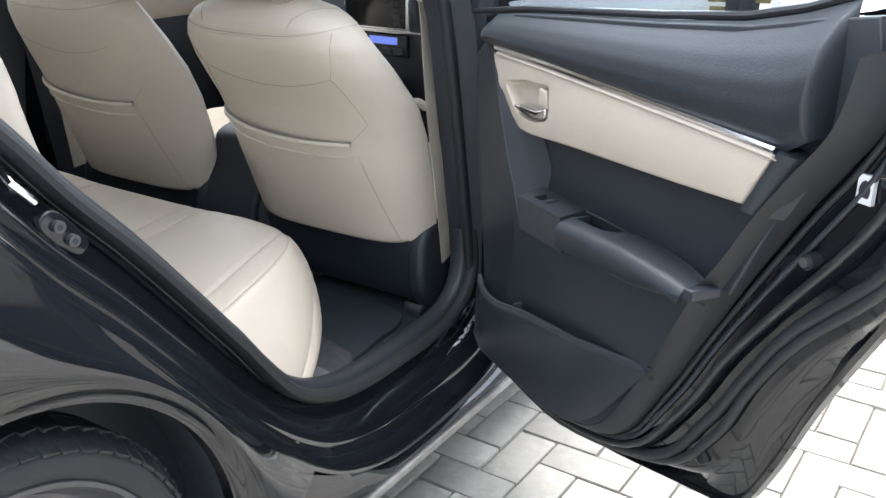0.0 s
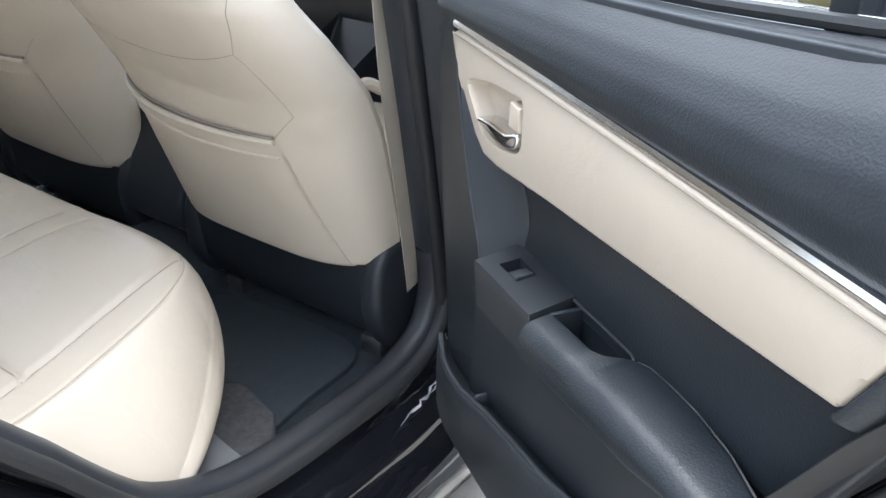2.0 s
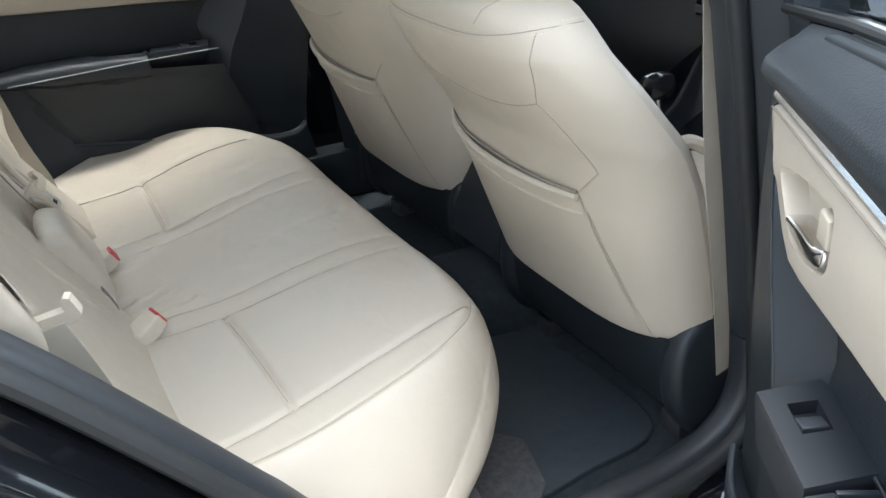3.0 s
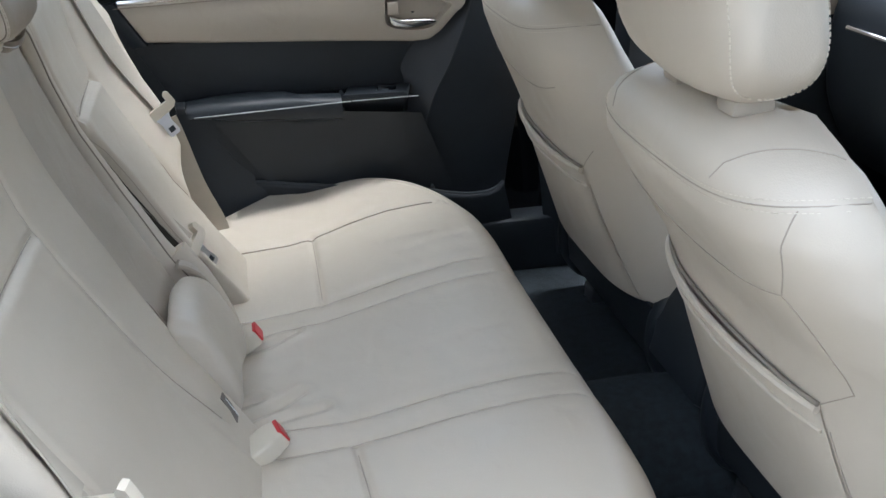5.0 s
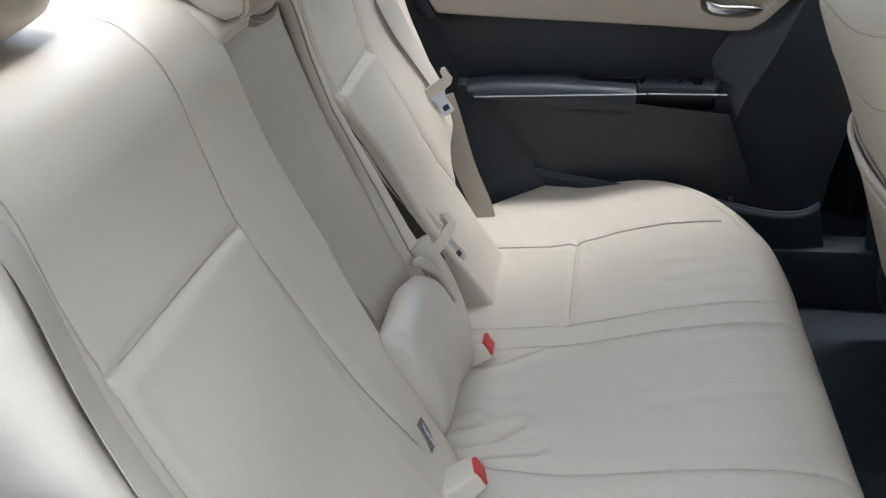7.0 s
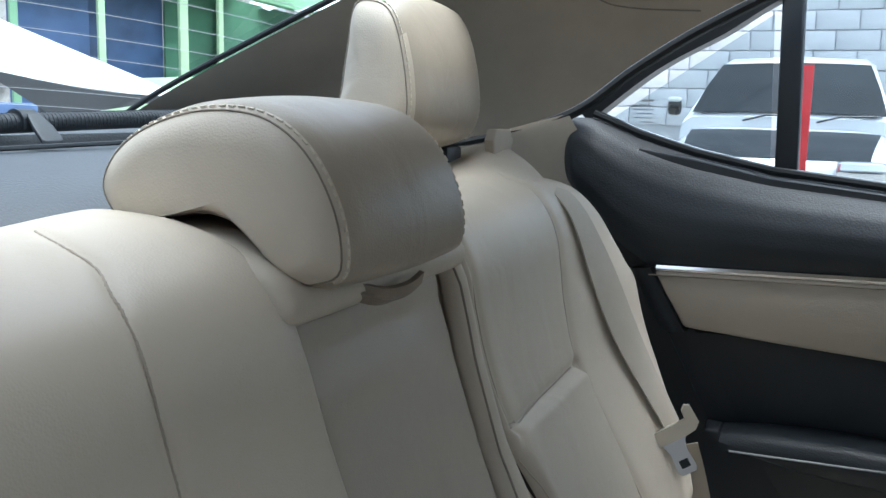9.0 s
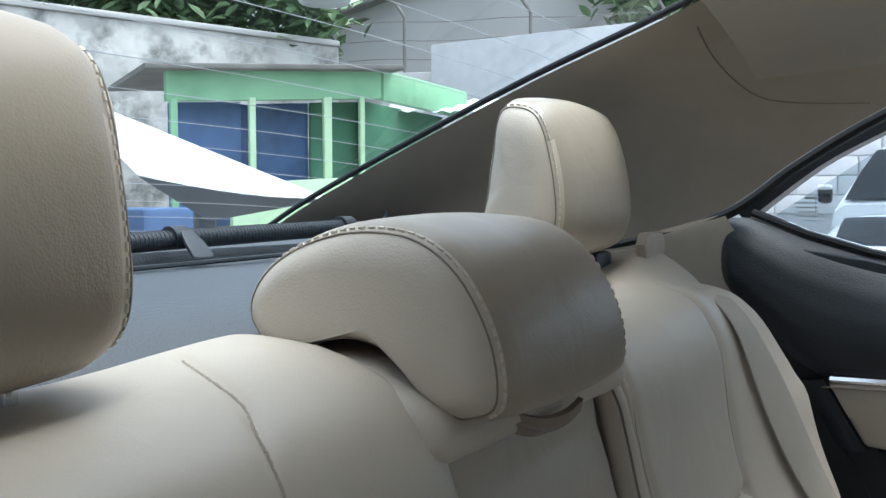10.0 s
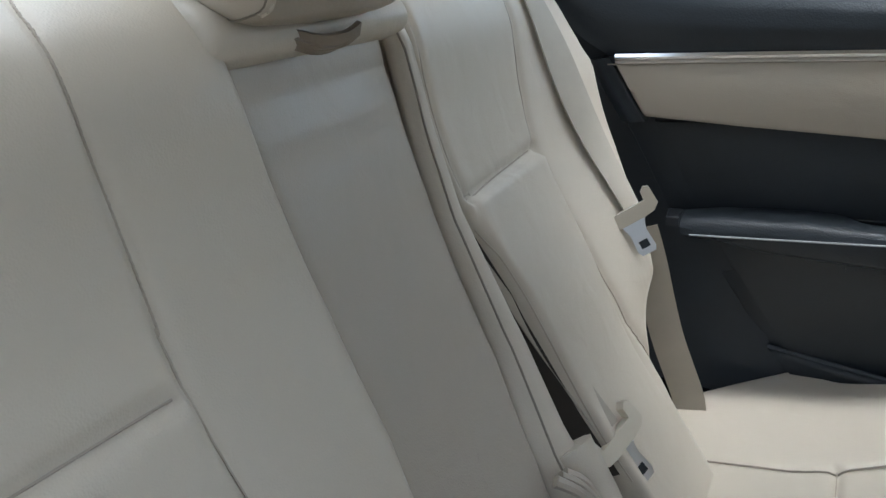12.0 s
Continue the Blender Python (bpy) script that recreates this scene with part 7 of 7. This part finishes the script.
for (u0, z0), (u1, z1) in (((-0.3, 3.95), (5.25, 5.72)), ((5.15, 5.72), (10.4, 3.5))):
    bm = bmesh.new()
    box(bm, (0, -0.05, -2.3), (math.hypot(u1 - u0, z1 - z0), 0.05, 0.3), 0.01, lambda u, z, w, q=math.atan2(z1 - z0, u1 - u0), u0=u0, z0=z0: hput(u0 + u * math.cos(q) - z * math.sin(q), z0 + u * math.sin(q) + z * math.cos(q), w))
    part("roof_edge", bm, ROOF_GREY, house)
tank = thing("water_tank", "cream water tank on a bracket", "tank")
tp = out_at(40.6, 12.6)
bm = bmesh.new()
tube(bm, [(tp.x, tp.y, 3.80), (tp.x, tp.y, 3.84), (tp.x, tp.y, 4.55), (tp.x, tp.y, 4.62)], 0.36, 24, lambda q: 1.0 if 0.2 < q < 0.8 else 0.9)
part("drum", bm, CANVAS, tank)


def leafy_tree(az, dist, z0, z1, spread, n, seed):
    """A bushy tree: trunk, limbs and a crown of single leaves in loose clumps."""
    rng = random.Random(seed)
    base = out_at(az, dist)
    ob = thing("tree", "leafy green tree behind the wall", "tree", "trees behind the wall")
    bm = bmesh.new()
    tube(bm, [(base.x, base.y, 0), (base.x + 0.1, base.y, z0 * 0.6), (base.x, base.y + 0.1, z0)], 0.14, 10, lambda q: 1 - 0.45 * q)
    for k in range(7):
        t = rng.uniform(0, 6.28)
        tube(bm, smooth_line([(base.x, base.y, z0 * rng.uniform(0.6, 0.95)), (base.x + spread * 0.3 * math.cos(t), base.y + spread * 0.3 * math.sin(t), z0 + 0.3), (base.x + spread * 0.7 * math.cos(t), base.y + spread * 0.7 * math.sin(t), rng.uniform(z0 + 0.2, z1))], 4), 0.05, 6, lambda q: 1 - 0.8 * q)
    part("trunk", bm, surface("bark", (0.14, 0.11, 0.08), 0.9, bump=0.5), ob)
    clumps = [(base.x + rng.gauss(0, spread * 0.5), base.y + rng.gauss(0, spread * 0.5), rng.uniform(z0 - 0.2, z1), rng.uniform(0.25, 0.55)) for _ in range(26)]
    verts, faces = [], []
    for _ in range(n):
        cx, cy, cz, r = rng.choice(clumps)
        p = Vector((cx + rng.gauss(0, r * 0.6), cy + rng.gauss(0, r * 0.6), cz + rng.gauss(0, r * 0.5)))
        rot = Euler((rng.uniform(-0.9, 0.9), rng.uniform(-0.9, 0.9), rng.uniform(0, 6.28))).to_matrix()
        L, W = rng.uniform(0.10, 0.19), rng.uniform(0.04, 0.075)
        q = len(verts)
        verts += [tuple(p + rot @ Vector(v)) for v in ((-L, 0, 0), (-L * 0.3, -W, 0.015), (L * 0.4, -W * 0.8, 0.01), (L, 0, -0.02), (L * 0.4, W * 0.8, 0.01), (-L * 0.3, W, 0.015))]
        faces += [(q, q + 1, q + 2, q + 3), (q, q + 3, q + 4, q + 5)]
    me = bpy.data.meshes.new("crown")
    me.from_pydata(verts, [], faces)
    me.materials.append(LEAF)
    cr = new("crown", me)
    cr.parent = ob
    return ob


leafy_tree(60, 13.6, 3.2, 5.2, 1.3, 2600, 1)
leafy_tree(52, 13.9, 3.3, 5.3, 1.4, 3000, 2)
leafy_tree(45.5, 14.2, 3.1, 4.7, 1.2, 2600, 3)
leafy_tree(20, 14.5, 3.6, 4.9, 0.9, 1800, 4)

# white canvas canopy, dark underneath
canopy = thing("canvas_canopy", "white canvas canopy with a dark underside", "canopy")
tip, low_l, up_l, far_r = Vector((-2.585, 2.90, 1.18)), Vector((-2.62, 1.80, 1.275)), Vector((-3.45, 1.95, 1.70)), Vector((-4.4, 3.0, 1.45))


def sheet(name, p, q, r, mat, lbl="", sag=0.03):
    b2 = bmesh.new()
    rws = []
    for i in range(9):
        row = []
        for k in range(9):
            s, t = i / 8, k / 8
            v = p.lerp(q, t).lerp(r, s)
            row.append(v - Vector((0, 0, sag * math.sin(math.pi * t) * (1 - s))))
        rws.append(row)
    skin(b2, rws, closed=False)
    return part(name, b2, mat, canopy, lbl)


sheet("top_panel", low_l, tip, up_l, CANVAS, "white canvas panel")
sheet("back_panel", tip, far_r, up_l, CANVAS)
sheet("valance", low_l - Vector((0, 0, 0.006)), tip - Vector((0, 0, 0.006)), Vector((-2.72, 2.25, 1.08)), SHELF, "dark grey valance", 0.02)
bm = bmesh.new()
tube(bm, [(-2.80, 2.30, 0), (-2.80, 2.30, 1.18)], 0.05, 10)
part("pole", bm, SHELF, canopy)
low_box = thing("blue_crate", "blue crate stack beside the kiosk", "crate")
bm = bmesh.new()
box(bm, (-4.6, 3.0, 0), (-4.1, 3.5, 1.12), 0.03)
part("crate_body", bm, BLUE_SHEET, low_box)

# white hatchback parked facing the car
hatch = thing("white_hatchback", "white hatchback with dark tinted windscreen parked by the wall", "car")
HYC, HXC = 5.78, -0.195
secs = []
for y, zr, w in ((0.0, 0.78, 0.66), (0.04, 0.84, 0.72), (0.25, 0.93, 0.755), (0.60, 1.005, 0.765), (1.02, 1.06, 0.77)):
    secs.append([Vector((HXC + w * math.copysign(abs(math.cos(t)) ** 0.35, math.cos(t)), HYC + y, 0.25 + (zr - 0.25) * (0.5 + 0.5 * math.copysign(abs(math.sin(t)) ** 0.35, math.sin(t))))) for t in np.linspace(0, 2 * math.pi, 40, endpoint=False)])
bm = bmesh.new()
skin(bm, secs)
part("bonnet", bm, WHITE_PAINT, hatch, "white painted bonnet and wings")
bm = bmesh.new()
secs = []
for y, z1, w in ((0.98, 1.13, 0.735), (1.25, 1.36, 0.64), (1.55, 1.555, 0.575), (1.80, 1.615, 0.56), (3.0, 1.58, 0.56)):
    secs.append([Vector((HXC + x, HYC + y, z)) for x, z in ((-0.775, 0.95), (-w - 0.025, z1 - 0.06), (-w + 0.05, z1 - 0.008), (0, z1 + 0.012), (w - 0.05, z1 - 0.008), (w + 0.025, z1 - 0.06), (0.775, 0.95))])
skin(bm, secs)
part("cabin", bm, WHITE_PAINT, hatch, "white painted cabin and roof")
bm = bmesh.new()
rws = []
for k in np.linspace(0, 1, 14):
    y, w = 1.0 + 0.52 * k, 0.690 - 0.140 * k
    z = float(np.interp(y, [0.98, 1.25, 1.55], [1.13, 1.36, 1.555])) + 0.012
    rws.append([Vector((HXC + w * a, HYC + y - 0.010, z + 0.016 * (1 - a * a))) for a in np.linspace(-1, 1, 15)])
skin(bm, rws, closed=False)
part("windscreen", bm, DARK_GLASS, hatch, "dark tinted windscreen")
bm = bmesh.new()
rws = []
for k in np.linspace(0, 1, 12):
    y, w = 0.10 + 0.74 * k, 0.60 + 0.06 * k
    z = float(np.interp(y, [0.0, 0.04, 0.25, 0.60, 1.02], [0.78, 0.84, 0.93, 1.005, 1.06]))
    rws.append([Vector((HXC + w * a, HYC + y, z + 0.006 - 0.012 * a ** 4)) for a in np.linspace(-1, 1, 15)])
skin(bm, rws, closed=False)
part("bonnet_panel", bm, DARK_GLASS, hatch, "dark grey bonnet panel")
for a in (-0.30, 0.22):
    bm = bmesh.new()
    tube(bm, [(HXC + a, HYC + 0.92, 1.105), (HXC + a + 0.16, HYC + 0.96, 1.150), (HXC + a + 0.40, HYC + 0.99, 1.155)], 0.008, 6)
    part("wiper", bm, GLOSS_BLACK, hatch)
for sg in (-1, 1):
    bm = bmesh.new()
    box(bm, (HXC + sg * 0.85 - 0.055, HYC + 1.08, 1.13), (HXC + sg * 0.85 + 0.055, HYC + 1.16, 1.26), 0.035)
    mirror = part("door_mirror", bm, GLOSS_BLACK, hatch, "black door mirror")
    bm = bmesh.new()
    box(bm, (HXC + sg * 0.85 - 0.050, HYC + 1.07, 1.235), (HXC + sg * 0.85 + 0.050, HYC + 1.165, 1.275), 0.018)
    part("mirror_cap", bm, WHITE_PAINT, mirror)
    bm = bmesh.new()
    box(bm, (HXC + sg * 0.55 - 0.16, HYC - 0.04, 0.74), (HXC + sg * 0.55 + 0.16, HYC + 0.2, 0.875), 0.05)
    part("headlight", bm, CHROME, hatch, "clear glass headlight")
    bm = bmesh.new()
    tube(bm, [(HXC + sg * 0.78 - 0.1, HYC + 0.75, 0.30), (HXC + sg * 0.78 + 0.1, HYC + 0.75, 0.30)], 0.30, 24)
    part("wheel", bm, RUBBER, hatch)
bm = bmesh.new()
box(bm, (HXC - 0.38, HYC - 0.035, 0.66), (HXC + 0.38, HYC + 0.06, 0.79), 0.03)
gr = part("grille", bm, GLOSS_BLACK, hatch)
bm = bmesh.new()
box(bm, (HXC - 0.36, HYC - 0.055, 0.765), (HXC + 0.36, HYC - 0.033, 0.795), 0.010)
part("grille_bar", bm, CHROME, gr, "bright grille bar")
bm = bmesh.new()
box(bm, (HXC - 0.06, HYC - 0.062, 0.735), (HXC + 0.06, HYC - 0.040, 0.815), 0.012)
part("badge", bm, CHROME, gr, "plain chrome badge")
# red banner post in the yard
red_post = thing("red_banner", "narrow red banner on a post in the yard", "banner")
bm = bmesh.new()
box(bm, (-0.075, 5.44, 0.80), (0.045, 5.455, 1.46), 0.003)
part("banner", bm, RED, red_post)
bm = bmesh.new()
tube(bm, [(-0.015, 5.47, 0), (-0.015, 5.47, 1.46)], 0.015, 10)
part("post", bm, STEEL, red_post)


def paver_field():
    """Basket-laid pavers: parts near the doorway, one joined mesh further out."""
    L, W, gap, H = 0.202, 0.101, 0.005, 0.06
    me = None
    rest = bmesh.new()
    rng = random.Random(4)
    rot = Matrix.Rotation(radians(-1), 4, "Z")
    count = 0
    for i in range(-46, 46):
        for j in range(-46, 46):
            # herringbone: pairs of one upright and one lying brick
            for kind in (0, 1):
                ox, oy = i * (2 * W) + j * W, -i * (2 * W) + j * W
                if kind == 0:
                    c, tw = Vector((ox + L / 2, oy + W / 2, 0)), 0.0
                else:
                    c, tw = Vector((ox + W / 2, oy + W + L / 2, 0)), math.pi / 2
                c = rot @ c + Vector((0.925, -0.944, 0))
                if not (-2.6 < c.x < 4.2 and -4.2 < c.y < 0.4):
                    continue
                dz = rng.uniform(-0.0025, 0.0025)
                m = Matrix.Translation((c.x, c.y, dz)) @ rot @ Matrix.Rotation(tw, 4, "Z") @ Euler((rng.uniform(-0.008, 0.008), rng.uniform(-0.008, 0.008), rng.uniform(-0.01, 0.01))).to_matrix().to_4x4()
                near = 0.55 < c.x < 1.75 and -2.1 < c.y < -0.62 and count < 300
                if near:
                    count += 1
                    if me is None:
                        bm = bmesh.new()
                        box(bm, (-L / 2 + gap / 2, -W / 2 + gap / 2, -H), (L / 2 - gap / 2, W / 2 - gap / 2, 0), 0.004)
                        ob = part("paver", bm, PAVER, ground)
                        me = ob.data
                    else:
                        ob = new("paver", me)
                        ob.parent = ground
                    ob.matrix_local = m
                else:
                    lo, hi = (-L / 2 + gap / 2, -W / 2 + gap / 2), (L / 2 - gap / 2, W / 2 - gap / 2)
                    e = 0.004
                    v = [rest.verts.new(m @ Vector(p)) for p in ((lo[0], lo[1], -0.02), (hi[0], lo[1], -0.02), (hi[0], hi[1], -0.02), (lo[0], hi[1], -0.02), (lo[0] + e, lo[1] + e, 0), (hi[0] - e, lo[1] + e, 0), (hi[0] - e, hi[1] - e, 0), (lo[0] + e, hi[1] - e, 0))]
                    rest.faces.new(v[4:])
                    for k in range(4):
                        rest.faces.new((v[k], v[(k + 1) % 4], v[4 + (k + 1) % 4], v[4 + k]))
    tagged(part("pavers", rest, PAVER, ground, smooth=False, weld=0), kind="stuff")


paver_field()


def white_bricks():
    """Blocks of the white wall seen through the side window."""
    me = None
    rng = random.Random(9)
    k = 0
    for row in range(5, 13):
        for col in range(-12, 12):
            x = col * 0.41 + (0.2 if row % 2 else 0) - 0.4
            if not -4.2 < x < 3.4:
                continue
            if me is None:
                bm = bmesh.new()
                box(bm, (-0.197, -0.02, -0.094), (0.197, 0.0, 0.094), 0.006)
                ob = part("block", bm, WHITE_BRICK, brick_wall)
                me = ob.data
            else:
                ob = new("block", me)
                ob.parent = brick_wall
            ob.location = (x, WY + 0.001 - rng.uniform(0, 0.006), row * 0.2 + 0.1)


white_bricks()
